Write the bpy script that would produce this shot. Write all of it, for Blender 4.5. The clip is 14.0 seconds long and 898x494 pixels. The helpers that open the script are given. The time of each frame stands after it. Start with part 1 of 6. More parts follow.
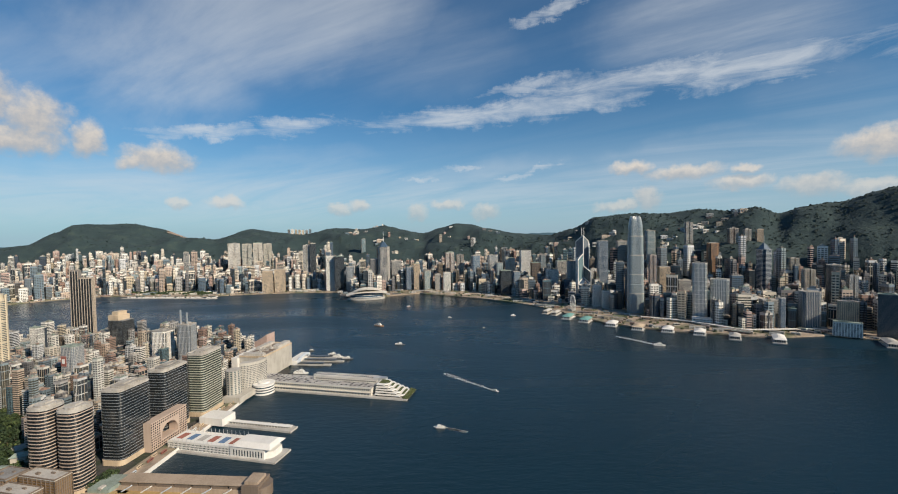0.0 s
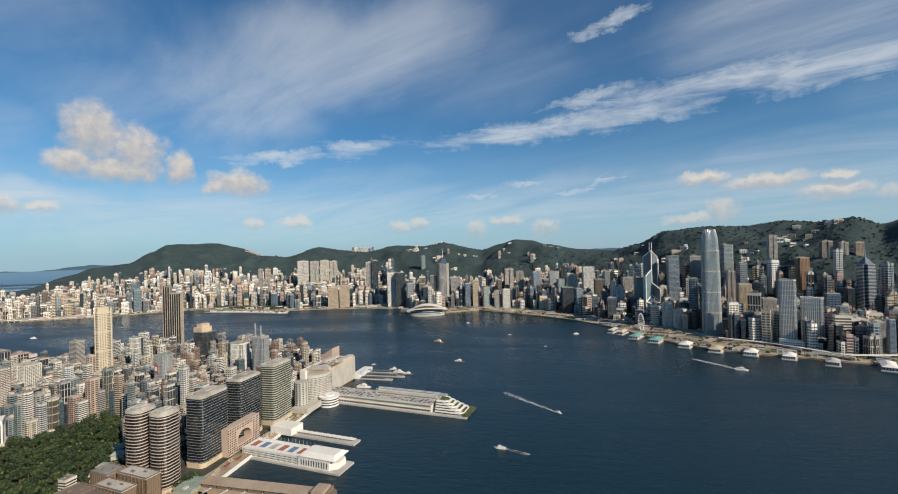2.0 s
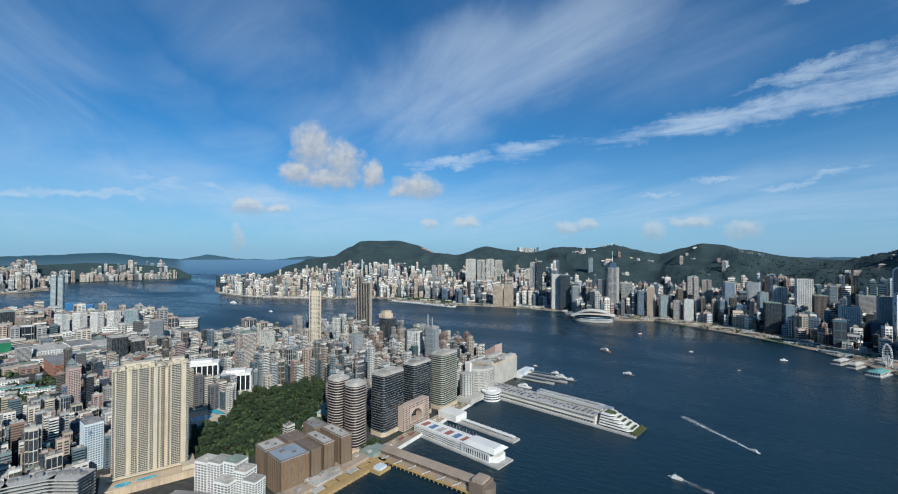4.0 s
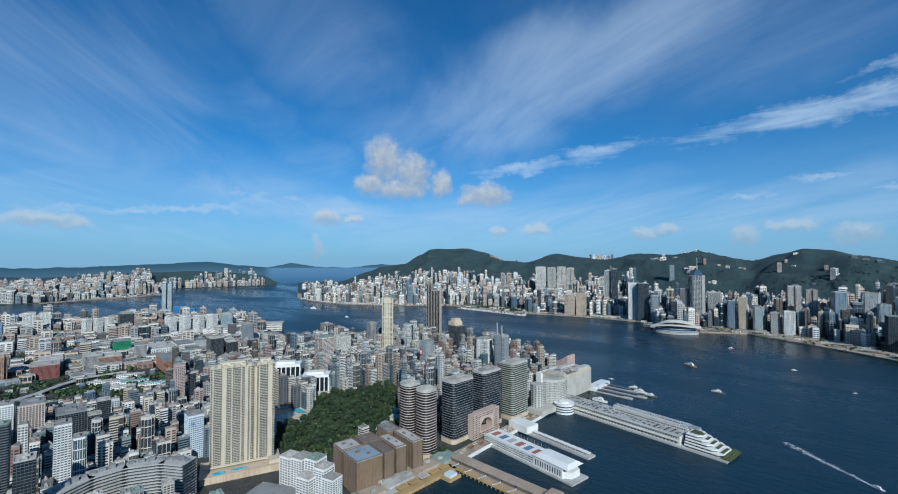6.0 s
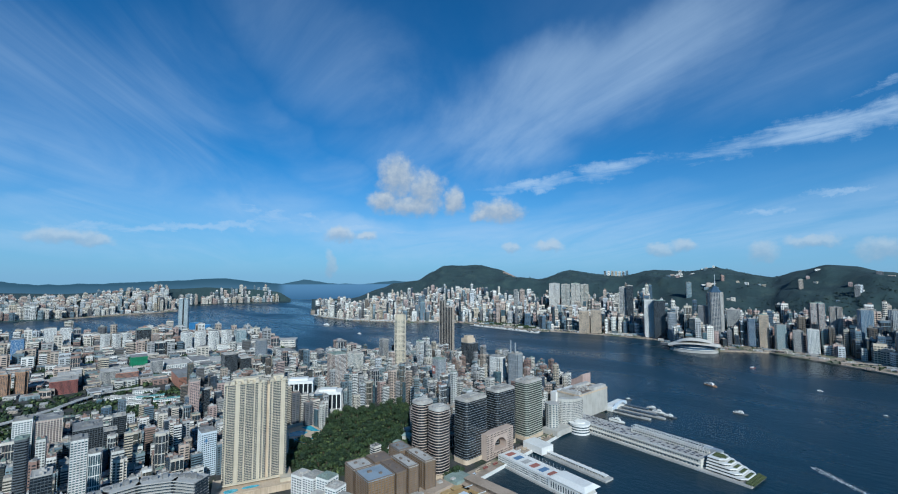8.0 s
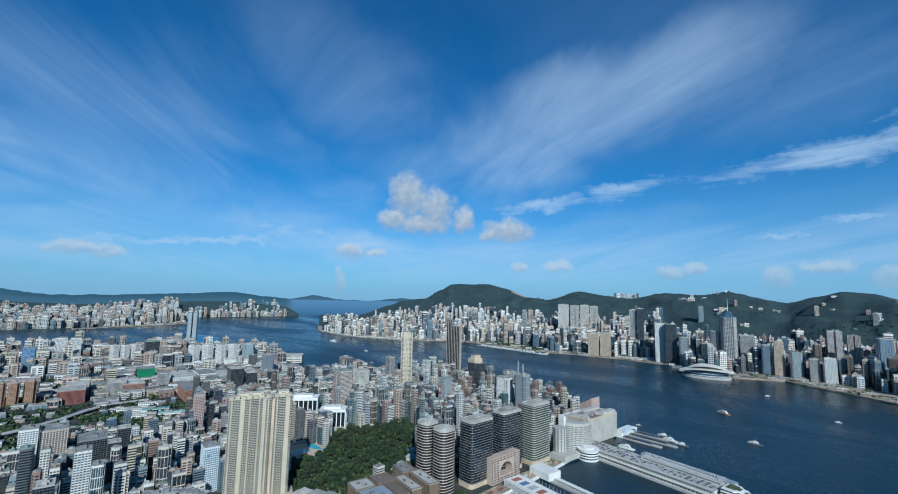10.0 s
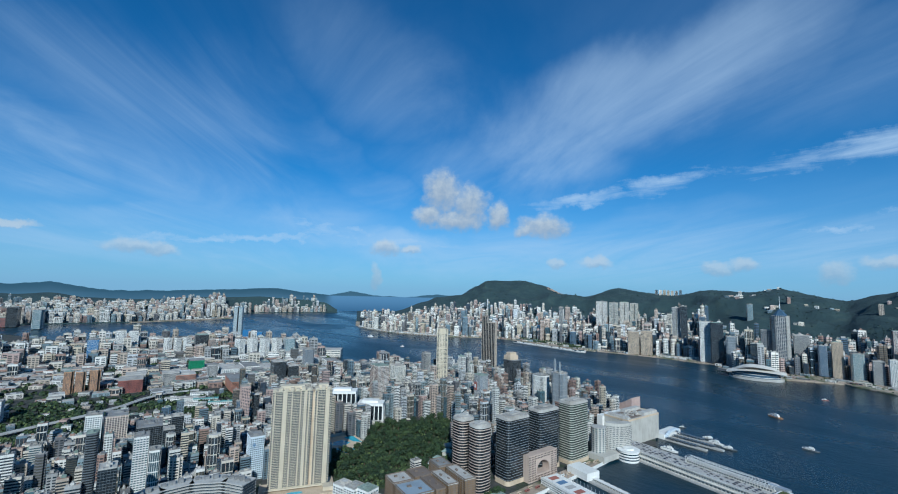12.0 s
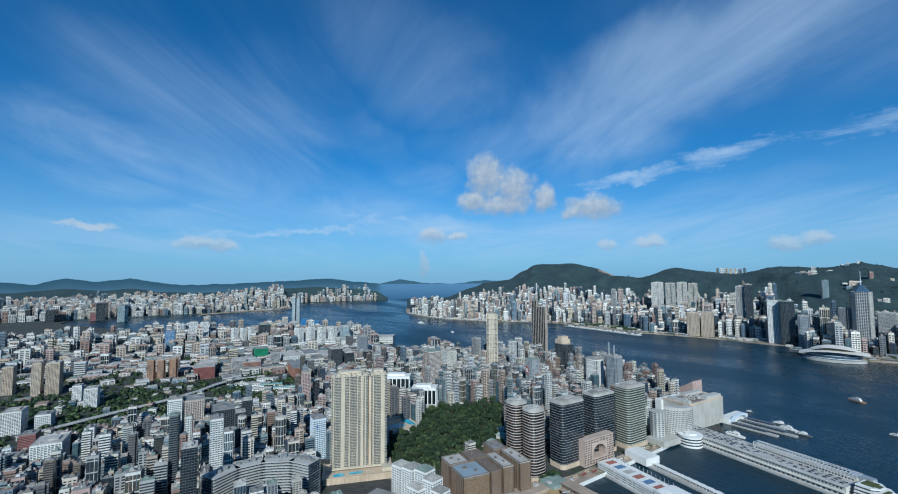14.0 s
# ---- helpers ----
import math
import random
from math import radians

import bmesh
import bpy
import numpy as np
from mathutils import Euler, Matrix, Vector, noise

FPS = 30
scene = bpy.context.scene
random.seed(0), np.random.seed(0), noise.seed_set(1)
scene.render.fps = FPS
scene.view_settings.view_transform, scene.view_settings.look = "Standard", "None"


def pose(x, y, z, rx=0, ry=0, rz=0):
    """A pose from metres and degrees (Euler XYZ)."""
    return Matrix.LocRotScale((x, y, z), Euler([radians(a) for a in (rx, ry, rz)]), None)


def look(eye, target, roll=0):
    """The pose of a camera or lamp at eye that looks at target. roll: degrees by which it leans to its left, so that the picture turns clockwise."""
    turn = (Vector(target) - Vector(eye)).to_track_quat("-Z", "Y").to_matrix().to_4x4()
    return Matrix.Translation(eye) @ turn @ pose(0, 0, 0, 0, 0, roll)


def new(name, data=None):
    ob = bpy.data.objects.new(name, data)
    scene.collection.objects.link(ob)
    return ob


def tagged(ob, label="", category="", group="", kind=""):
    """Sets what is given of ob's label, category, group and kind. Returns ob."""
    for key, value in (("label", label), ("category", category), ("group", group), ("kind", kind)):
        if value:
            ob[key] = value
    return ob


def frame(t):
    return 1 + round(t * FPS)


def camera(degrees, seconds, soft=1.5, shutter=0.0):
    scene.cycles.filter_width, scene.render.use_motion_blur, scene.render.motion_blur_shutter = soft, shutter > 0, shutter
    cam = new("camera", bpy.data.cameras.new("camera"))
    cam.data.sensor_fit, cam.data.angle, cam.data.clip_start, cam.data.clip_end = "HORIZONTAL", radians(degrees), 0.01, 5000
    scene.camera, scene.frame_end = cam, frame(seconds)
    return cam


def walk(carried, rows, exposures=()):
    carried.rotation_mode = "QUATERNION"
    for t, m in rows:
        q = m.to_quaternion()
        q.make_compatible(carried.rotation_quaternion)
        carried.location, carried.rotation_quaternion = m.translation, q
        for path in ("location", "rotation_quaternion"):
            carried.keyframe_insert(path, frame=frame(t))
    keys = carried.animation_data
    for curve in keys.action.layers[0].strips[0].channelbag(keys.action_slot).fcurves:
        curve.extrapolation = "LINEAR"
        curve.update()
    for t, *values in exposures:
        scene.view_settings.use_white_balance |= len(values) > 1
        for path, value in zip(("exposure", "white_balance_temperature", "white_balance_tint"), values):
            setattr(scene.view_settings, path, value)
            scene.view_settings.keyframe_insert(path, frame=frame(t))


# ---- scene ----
# ---- camera: a slow pan from one high viewpoint over the harbour ----
cam = camera(92.45, 14.0, 1.05)
EYE = (0.0, 0.0, 270.0)
# seconds, yaw, pitch, roll
PATH = [
    (0.0, 0.00, -2.01, 0.95),
    (0.5, 0.09, -1.63, 1.00),
    (1.0, 1.07, -1.42, 1.18),
    (1.5, 4.53, -0.45, 1.37),
    (2.0, 7.82, 0.35, 1.47),
    (2.5, 13.52, 0.29, 1.19),
    (3.0, 19.46, 0.47, 0.53),
    (3.5, 26.47, 0.17, -0.03),
    (4.0, 29.50, 0.64, -0.31),
    (6.5, 39.66, 2.00, 0.20),
    (7.0, 39.88, 2.69, 0.19),
    (7.5, 40.08, 3.36, 0.13),
    (8.0, 40.31, 3.84, -0.02),
    (8.5, 40.46, 5.15, -0.41),
    (11.0, 42.71, 6.26, -1.84),
    (11.5, 44.30, 6.04, -1.70),
    (12.0, 46.02, 5.71, -1.41),
    (12.5, 46.48, 5.44, -1.00),
    (13.0, 47.67, 5.12, -0.87),
    (13.5, 50.66, 4.03, -0.55),
    (14.0, 52.33, 3.79, 0.37),
]
EXPOSURES = [(0.0, 0.00, 7250, 11), (1.5, 0.02, 7200, 11), (3.0, 0.03, 6800, 9), (4.2, -0.10, 5720, 5), (6.5, -0.20, 5330, 3), (8.5, -0.19, 5180, 1), (11.0, -0.19, 5130, 0), (14.0, -0.21, 5180, 1)]
walk(cam, [(t, pose(*EYE, 90 + p, r, y)) for t, y, p, r in PATH], EXPOSURES)

# ---- sun and sky ----
SUN_AZ, SUN_EL = 129.0, 32.0      # clockwise from +y, and above the horizon
sun_dir = Vector((math.sin(radians(SUN_AZ)) * math.cos(radians(SUN_EL)),
                  math.cos(radians(SUN_AZ)) * math.cos(radians(SUN_EL)), math.sin(radians(SUN_EL))))
sun = new("sun", bpy.data.lights.new("sun", "SUN"))
sun.data.energy, sun.data.angle, sun.data.color = 5.6, radians(0.5), (1.0, 0.90, 0.76)
sun.matrix_world = look(sun_dir * 3000, (0, 0, 0))


class Nodes:
    """A small helper to write node trees as expressions."""

    def __init__(self, tree):
        self.t = tree
        self.t.nodes.clear()

    def put(self, kind, **props):
        n = self.t.nodes.new(kind)
        for k, v in props.items():
            if k == "blend_type":
                n.blend_type = v
            elif k == "data_type":
                n.data_type = v
            elif k == "operation":
                n.operation = v
        return n

    def link(self, a, b):
        if hasattr(a, "is_output") or not isinstance(a, (int, float, tuple, list)):
            self.t.links.new(a, b)
        else:
            b.default_value = a

    def math(self, op, a, b=0.0, clamp=False):
        n = self.put("ShaderNodeMath", operation=op)
        n.use_clamp = clamp
        self.link(a, n.inputs[0])
        self.link(b, n.inputs[1])
        return n.outputs[0]

    def mix(self, fac, a, b, blend="MIX"):
        n = self.put("ShaderNodeMix", data_type="RGBA", blend_type=blend)
        self.link(fac, n.inputs[0])
        self.link(a if not isinstance(a, tuple) or len(a) == 4 else (*a, 1), n.inputs[6])
        self.link(b if not isinstance(b, tuple) or len(b) == 4 else (*b, 1), n.inputs[7])
        return n.outputs[2]

    def noise(self, vec, scale, detail=4.0, rough=0.55, distort=0.0):
        n = self.put("ShaderNodeTexNoise")
        if vec is not None:
            self.link(vec, n.inputs["Vector"])
        n.inputs["Scale"].default_value, n.inputs["Detail"].default_value = scale, detail
        n.inputs["Roughness"].default_value, n.inputs["Distortion"].default_value = rough, distort
        return n.outputs[0]

    def step(self, x, lo, hi, a=0.0, b=1.0):
        n = self.put("ShaderNodeMapRange")
        n.interpolation_type = "SMOOTHSTEP"
        self.link(x, n.inputs[0])
        for i, v in enumerate((lo, hi, a, b)):
            n.inputs[1 + i].default_value = v
        return n.outputs[0]

    def step_line(self, x, lo, hi):
        n = self.put("ShaderNodeMapRange")
        self.link(x, n.inputs[0])
        n.inputs[1].default_value, n.inputs[2].default_value = lo, hi
        return n.outputs[0]

    def ramp(self, x, stops, constant=False):
        n = self.put("ShaderNodeValToRGB")
        n.color_ramp.interpolation = "CONSTANT" if constant else "LINEAR"
        el = n.color_ramp.elements
        while len(el) < len(stops):
            el.new(0.5)
        for e, (p, c) in zip(el, stops):
            e.position, e.color = p, (*c, 1)
        self.link(x, n.inputs[0])
        return n.outputs[0]

    def scaled(self, vec, s):
        n = self.put("ShaderNodeMapping")
        self.link(vec, n.inputs[0])
        n.inputs[3].default_value = s
        return n.outputs[0]


def build_world():
    world = bpy.data.worlds.new("sky")
    scene.world = world
    world.use_nodes = True
    n = Nodes(world.node_tree)
    sky = n.put("ShaderNodeTexSky")
    sky.sky_type, sky.sun_disc = "NISHITA", False
    sky.sun_elevation, sky.sun_rotation = radians(SUN_EL), radians(SUN_AZ)
    sky.altitude, sky.air_density, sky.dust_density, sky.ozone_density = 300, 1.0, 0.6, 3.0
    way = n.put("ShaderNodeTexCoord").outputs["Generated"]
    sep = n.put("ShaderNodeSeparateXYZ")
    n.link(way, sep.inputs[0])
    x, y, z = sep.outputs
    az = n.math("MULTIPLY", n.math("ARCTAN2", x, y), 57.2958)      # degrees, clockwise from +y
    el = n.math("MULTIPLY", n.math("ARCSINE", z), 57.2958)
    # clouds lie on a flat sheet overhead, so they shrink towards the horizon
    flat = n.math("ADD", n.math("MAXIMUM", z, 0.0), 0.09)
    comb = n.put("ShaderNodeCombineXYZ")
    n.link(n.math("DIVIDE", x, flat), comb.inputs[0])
    n.link(n.math("DIVIDE", y, flat), comb.inputs[1])
    turn = n.put("ShaderNodeMapping")
    n.link(comb.outputs[0], turn.inputs[0])
    turn.inputs[2].default_value = (0, 0, radians(CIRRUS_TURN))
    streaks = n.noise(n.scaled(turn.outputs[0], (0.26, 0.75, 1)), 1.15, 9.0, 0.60, 1.4)
    broad = n.noise(n.scaled(turn.outputs[0], (0.30, 0.40, 1)), 1.1, 4.0, 0.5, 0.6)
    sphere = n.put("ShaderNodeCombineXYZ")
    n.link(az, sphere.inputs[0])
    n.link(el, sphere.inputs[1])
    # ragged edges: the cloud shapes are looked up at a jostled place
    off = n.put("ShaderNodeMapping")
    n.link(sphere.outputs[0], off.inputs[0])
    off.inputs[1].default_value = (37.0, 11.0, 5.0)

    def jostled(scale, rough, by_az, by_el, lift=0.0):
        ja = n.math("MULTIPLY", n.math("SUBTRACT", n.noise(sphere.outputs[0], scale, 7.0, rough), 0.5), by_az)
        je = n.math("MULTIPLY", n.math("SUBTRACT", n.noise(off.outputs[0], scale * 1.2, 7.0, rough), 0.5), by_el)
        c = n.put("ShaderNodeCombineXYZ")
        n.link(n.math("ADD", az, ja), c.inputs[0])
        n.link(n.math("ADD", n.math("ADD", el, je), lift), c.inputs[1])
        return c.outputs[0]

    def patches(place, rows, after=None):
        """1 in the middle of the nearest of the tilted ellipses, 0 on its rim, less outside; a sixth number is its strength."""
        best = None
        for a, e, wa, we, tilt, *force in rows:
            m = n.put("ShaderNodeMapping")
            m.vector_type = "TEXTURE"
            # a vanishing share of the last result keeps the chain in order, one ellipse after the other
            chain = n.put("ShaderNodeVectorMath", operation="MULTIPLY_ADD")
            if best is not None or after is not None:
                n.link(best if best is not None else after, chain.inputs[0])
            chain.inputs[1].default_value = (1e-7, 1e-7, 0)
            n.link(place, chain.inputs[2])
            n.link(chain.outputs[0], m.inputs[0])
            m.inputs[1].default_value, m.inputs[2].default_value, m.inputs[3].default_value = (a, e, 0), (0, 0, radians(tilt)), (wa, we, 1)
            d = n.put("ShaderNodeVectorMath", operation="DOT_PRODUCT")
            n.link(m.outputs[0], d.inputs[0])
            n.link(m.outputs[0], d.inputs[1])
            v = n.math("SUBTRACT", 1.0, d.outputs["Value"])
            if force:
                v = n.math("MULTIPLY", n.step(v, -0.9, 1.0), force[0])
            best = v if best is None else n.math("MAXIMUM", best, v)
        return best

    # sheets of drawn-out ice cloud
    sheet = n.math("ADD", patches(jostled(0.05, 0.55, 16.0, 9.0), VEILS), 0.10)
    grain = n.math("ADD", n.math("MULTIPLY", n.step(streaks, 0.30, 0.72), 0.75), n.math("MULTIPLY", n.step(broad, 0.30, 0.70), 0.45))
    cirrus = n.math("MULTIPLY", sheet, grain)
    cirrus = n.math("MULTIPLY", cirrus, n.step(el, -1.0, 4.5), True)
    # feathered wisps
    feather = n.noise(n.scaled(off.outputs[0], (0.22, 1.15, 1)), 0.55, 9.0, 0.64, 0.8)
    wisps = patches(jostled(0.26, 0.68, 8.0, 3.6), WISPS, sheet)
    wisp = n.step(n.math("ADD", wisps, n.math("MULTIPLY", n.math("SUBTRACT", feather, 0.50), 5.0)), -1.0, 2.3)
    # heaped clouds, lit from above: what thins out upwards is a crown, what thickens upwards a base
    fine = n.noise(sphere.outputs[0], 0.9, 7.0, 0.62)
    puff = n.math("MULTIPLY", n.math("SUBTRACT", fine, 0.5), 1.3)
    rows = [(a, e, wa, we, 0.0) for a, e, wa, we in HEAPS]
    low = n.math("ADD", patches(jostled(0.34, 0.60, 3.0, 2.4), rows, wisps), puff)
    high = patches(jostled(0.34, 0.60, 3.0, 2.4, 0.75), rows, low)
    heap = n.step(low, -0.55, 1.05)
    lit = n.math("ADD", n.math("MULTIPLY", n.math("SUBTRACT", low, high), 0.30), n.math("MULTIPLY", fine, 0.35))
    shade = n.ramp(n.math("ADD", lit, 0.28), [(0.12, (0.36, 0.42, 0.50)), (0.42, (0.47, 0.49, 0.53)), (0.80, (0.72, 0.69, 0.66))])
    base = n.mix(1.0, sky.outputs[0], SKY_TINT, "MULTIPLY")
    haze = n.math("MULTIPLY", n.step(el, 16.0, -1.0), 0.62)
    base = n.mix(haze, base, (*[c * 10 for c in (0.42, 0.57, 0.76)], 1))
    cover = n.math("MAXIMUM", n.math("MULTIPLY", cirrus, 0.72), n.math("MULTIPLY", wisp, 0.74))
    col = n.mix(cover, base, (*[c * 10 for c in (0.62, 0.70, 0.80)], 1))
    bright = n.mix(1.0, shade, (10, 10, 10, 1), "MULTIPLY")
    col = n.mix(n.math("MULTIPLY", heap, n.step(el, 1.5, 9.5, 0.46, 0.94)), col, bright)
    # far hills and islands along the sea line, the haze painted into their blue
    line = n.put("ShaderNodeTexNoise")
    line.noise_dimensions = "1D"
    n.link(az, line.inputs["W"])
    line.inputs["Scale"].default_value, line.inputs["Detail"].default_value = 0.7, 6.0
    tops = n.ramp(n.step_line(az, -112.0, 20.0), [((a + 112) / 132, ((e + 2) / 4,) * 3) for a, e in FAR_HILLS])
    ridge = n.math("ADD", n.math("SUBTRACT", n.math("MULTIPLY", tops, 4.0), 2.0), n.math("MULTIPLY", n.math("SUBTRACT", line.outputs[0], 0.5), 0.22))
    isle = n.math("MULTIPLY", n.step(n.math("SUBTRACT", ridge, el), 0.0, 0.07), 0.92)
    hazy_slope = n.ramp(n.step(n.math("SUBTRACT", ridge, el), 0.0, 1.2), [(0.0, (0.55, 1.15, 1.60)), (1.0, (0.88, 1.62, 2.20))])
    col = n.mix(isle, col, hazy_slope)
    # below the sea horizon: distant open water, haze painted in as a paling gradient
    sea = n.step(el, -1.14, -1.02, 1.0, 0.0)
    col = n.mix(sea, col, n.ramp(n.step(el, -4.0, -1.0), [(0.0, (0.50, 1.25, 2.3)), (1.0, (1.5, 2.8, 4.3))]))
    col = n.mix(n.math("MULTIPLY", isle, n.step(az, -60.8, -62.2)), col, hazy_slope)
    bg = n.put("ShaderNodeBackground")
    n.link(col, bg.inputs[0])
    bg.inputs[1].default_value = 0.1
    out = n.put("ShaderNodeOutputWorld")
    n.link(bg.outputs[0], out.inputs[0])


CIRRUS_TURN = -145.0
SKY_TINT = (0.23, 0.69, 0.96)
# azimuth and elevation of the far hills' skyline
FAR_HILLS = [(-112, -0.3), (-104, -0.05), (-98.5, -0.32), (-96.2, -0.6), (-94.0, 0.0), (-91.5, -0.4), (-88.6, -0.06), (-86.1, -0.6), (-84.1, -0.85), (-79.5, -0.8), (-75.5, -0.62), (-71.0, -0.45), (-69.7, -0.3), (-67.7, -0.26), (-65.3, -0.6), (-61.5, -0.98), (-58.7, -0.40), (-55.5, -0.95), (-51.5, -1.05), (-47.8, -0.6), (-44.5, -0.75), (-40, -1.6), (5, -1.6), (9, -0.4), (13, -0.25), (17, -0.5), (20, -1.6)]
# azimuth, elevation, half width, half height, tilt, in degrees, and for the sheets how thick they are
VEILS = [(-12.0, 5.0, 30.0, 3.2, 2, 0.5), (-42.0, 4.5, 16.0, 2.6, 0, 0.45), (30.0, 6.0, 22.0, 3.4, 0, 0.4), (-80.0, 3.5, 26.0, 2.2, 0, 0.35), (-75.5, 16.0, 11.2, 9.2, -33, 0.55), (-64.4, 19.0, 11.4, 2.7, -48, 0.3), (-21.7, 23.6, 18.5, 5.6, 13, 0.62), (-28.4, 24.0, 9.7, 4.5, 15, 0.66), (-32.0, 17.0, 9.0, 4.0, 25, 0.4), (-3.3, 21.8, 10.2, 4.2, 2, 0.18), (-55.0, 27.0, 14.0, 7.0, -20, 0.42), (-68.0, 9.5, 12.0, 3.0, -6, 0.42), (-56.7, 12.4, 4.3, 2.2, 8, 0.45), (-44.0, 16.8, 12.9, 3.5, 3, 0.35), (-91.5, 13.4, 7.8, 3.8, -11, 0.65), (-82.3, 17.9, 13.6, 5.8, -14, 0.5), (-83.8, 6.4, 14.9, 1.7, 5, 0.4), (-53.3, 6.3, 15.7, 1.4, -2, 0.5), (-33.5, 18.8, 10.2, 6.5, -8, 0.6), (-9.4, 24.6, 7.3, 4.6, 7, 0.35), (-22.4, 8.9, 11.0, 1.6, 3, 0.5), (32.6, 21.4, 13.1, 5.0, -6, 0.6), (-29.8, 7.5, 16.3, 2.2, 6, 0.5), (-2.1, 21.7, 11.1, 3.5, -5, 0.2), (40.1, 12.1, 5.8, 3.1, -11, 0.2)]
WISPS = [(9.2, 15.2, 16.8, 1.3, 4), (18.9, 16.6, 10.0, 2.0, 6), (33.7, 17.2, 12.2, 2.1, -2), (10.7, 18.1, 5.5, 0.8, 8), (13.0, 25.8, 4.0, 0.8, 11), (-29.1, 11.8, 6.0, 0.8, 6), (-18.8, 13.3, 5.1, 1.1, 7), (-4.3, 6.9, 2.6, 0.4, 2), (2.5, 8.4, 3.4, 0.4, 3), (9.6, 7.4, 3.8, 0.5, 12), (-60.7, 6.6, 5.5, 0.8, -11), (-54.8, 6.6, 11.4, 0.6, -7), (-71.1, 5.7, 12.5, 0.5, 4)]
# azimuth, elevation, half width, half height
HEAPS = [(-47.2, 12.9, 2.7, 3.0), (-43.6, 11.4, 2.7, 2.5), (-48.8, 9.8, 2.5, 1.5), (-45.0, 9.3, 4.0, 1.5), (-39.6, 9.9, 1.5, 1.9), (-33.6, 8.5, 3.3, 1.6), (-35.8, 8.0, 1.6, 0.8), (-82.3, 4.0, 3.0, 0.9), (-80.3, 3.6, 2.1, 0.7), (-54.6, 5.4, 2.1, 1.0), (-51.3, 5.0, 1.6, 0.6), (-55.8, 1.5, 0.8, 1.5), (-27.2, 3.9, 2.0, 0.7), (-14.0, 3.2, 2.1, 0.9), (-11.6, 3.6, 1.5, 0.8), (-4.0, 2.5, 1.5, 1.2), (0.0, 3.6, 2.3, 0.7), (4.9, 2.5, 1.8, 1.2), (23.1, 7.4, 2.4, 0.9), (28.4, 6.5, 3.7, 1.0), (34.4, 4.9, 3.0, 0.9), (34.4, 6.4, 1.3, 0.6), (40.4, 4.2, 2.8, 1.2), (44.5, 3.6, 2.7, 0.9), (24.8, 3.7, 1.7, 1.5), (21.8, 2.9, 3.0, 0.7), (45.2, 7.6, 3.3, 1.6), (-32.0, 3.7, 1.3, 0.7), (-92.4, 5.4, 2.5, 0.4)]
build_world()


# ---- materials ----
def material(name, rough=0.7, metal=0.0):
    m = bpy.data.materials.new(name)
    m.use_nodes = True
    n = Nodes(m.node_tree)
    b, out = n.put("ShaderNodeBsdfPrincipled"), n.put("ShaderNodeOutputMaterial")
    n.link(b.outputs[0], out.inputs[0])
    b.inputs["Roughness"].default_value, b.inputs["Metallic"].default_value = rough, metal
    return m, n, b


def bump(n, b, height, dist, strength=0.6):
    k = n.put("ShaderNodeBump")
    k.inputs["Strength"].default_value, k.inputs["Distance"].default_value = strength, dist
    n.link(height, k.inputs["Height"])
    n.link(k.outputs[0], b.inputs["Normal"])


def wall_material(name, colours, rough=0.75, island=False, grime=0.5, metal=0.0):
    """Render, tile or cladding: one of the colours for each building, with stains and streaks."""
    m, n, b = material(name, rough, metal)
    pick = n.put("ShaderNodeNewGeometry").outputs["Random Per Island"] if island else n.put("ShaderNodeObjectInfo").outputs["Random"]
    stops = [(i / len(colours), c) for i, c in enumerate(colours)]
    base = n.ramp(pick, stops, True) if len(colours) > 1 else (*colours[0], 1)
    pos = n.put("ShaderNodeNewGeometry").outputs["Position"]
    blotch = n.noise(pos, 0.05, 4.0)
    streak = n.noise(n.scaled(pos, (0.6, 0.6, 0.03)), 1.0, 3.0)
    dirt = n.math("ADD", n.math("MULTIPLY", blotch, 0.55), n.math("MULTIPLY", streak, 0.45))
    col = n.mix(n.math("MULTIPLY", n.step(dirt, 0.38, 0.68), grime), base, (0.42, 0.39, 0.35, 1), "MULTIPLY")
    n.link(col, b.inputs["Base Color"])
    return m


def glass_material(name, colours, rough=0.12, island=False):
    m, n, b = material(name, rough, 0.0)
    pick = n.put("ShaderNodeNewGeometry").outputs["Random Per Island"] if island else n.put("ShaderNodeObjectInfo").outputs["Random"]
    base = n.ramp(pick, [(i / len(colours), c) for i, c in enumerate(colours)], True)
    pos = n.put("ShaderNodeNewGeometry").outputs["Position"]
    n.link(n.mix(0.6, base, n.ramp(n.noise(pos, 0.35, 2.0), [(0.3, (0.35, 0.35, 0.35)), (0.7, (1.3, 1.3, 1.3))]), "MULTIPLY"), b.inputs["Base Color"])
    b.inputs["Specular IOR Level"].default_value = 0.8
    bump(n, b, n.noise(pos, 0.25, 2.0), 0.06, 0.25)
    return m


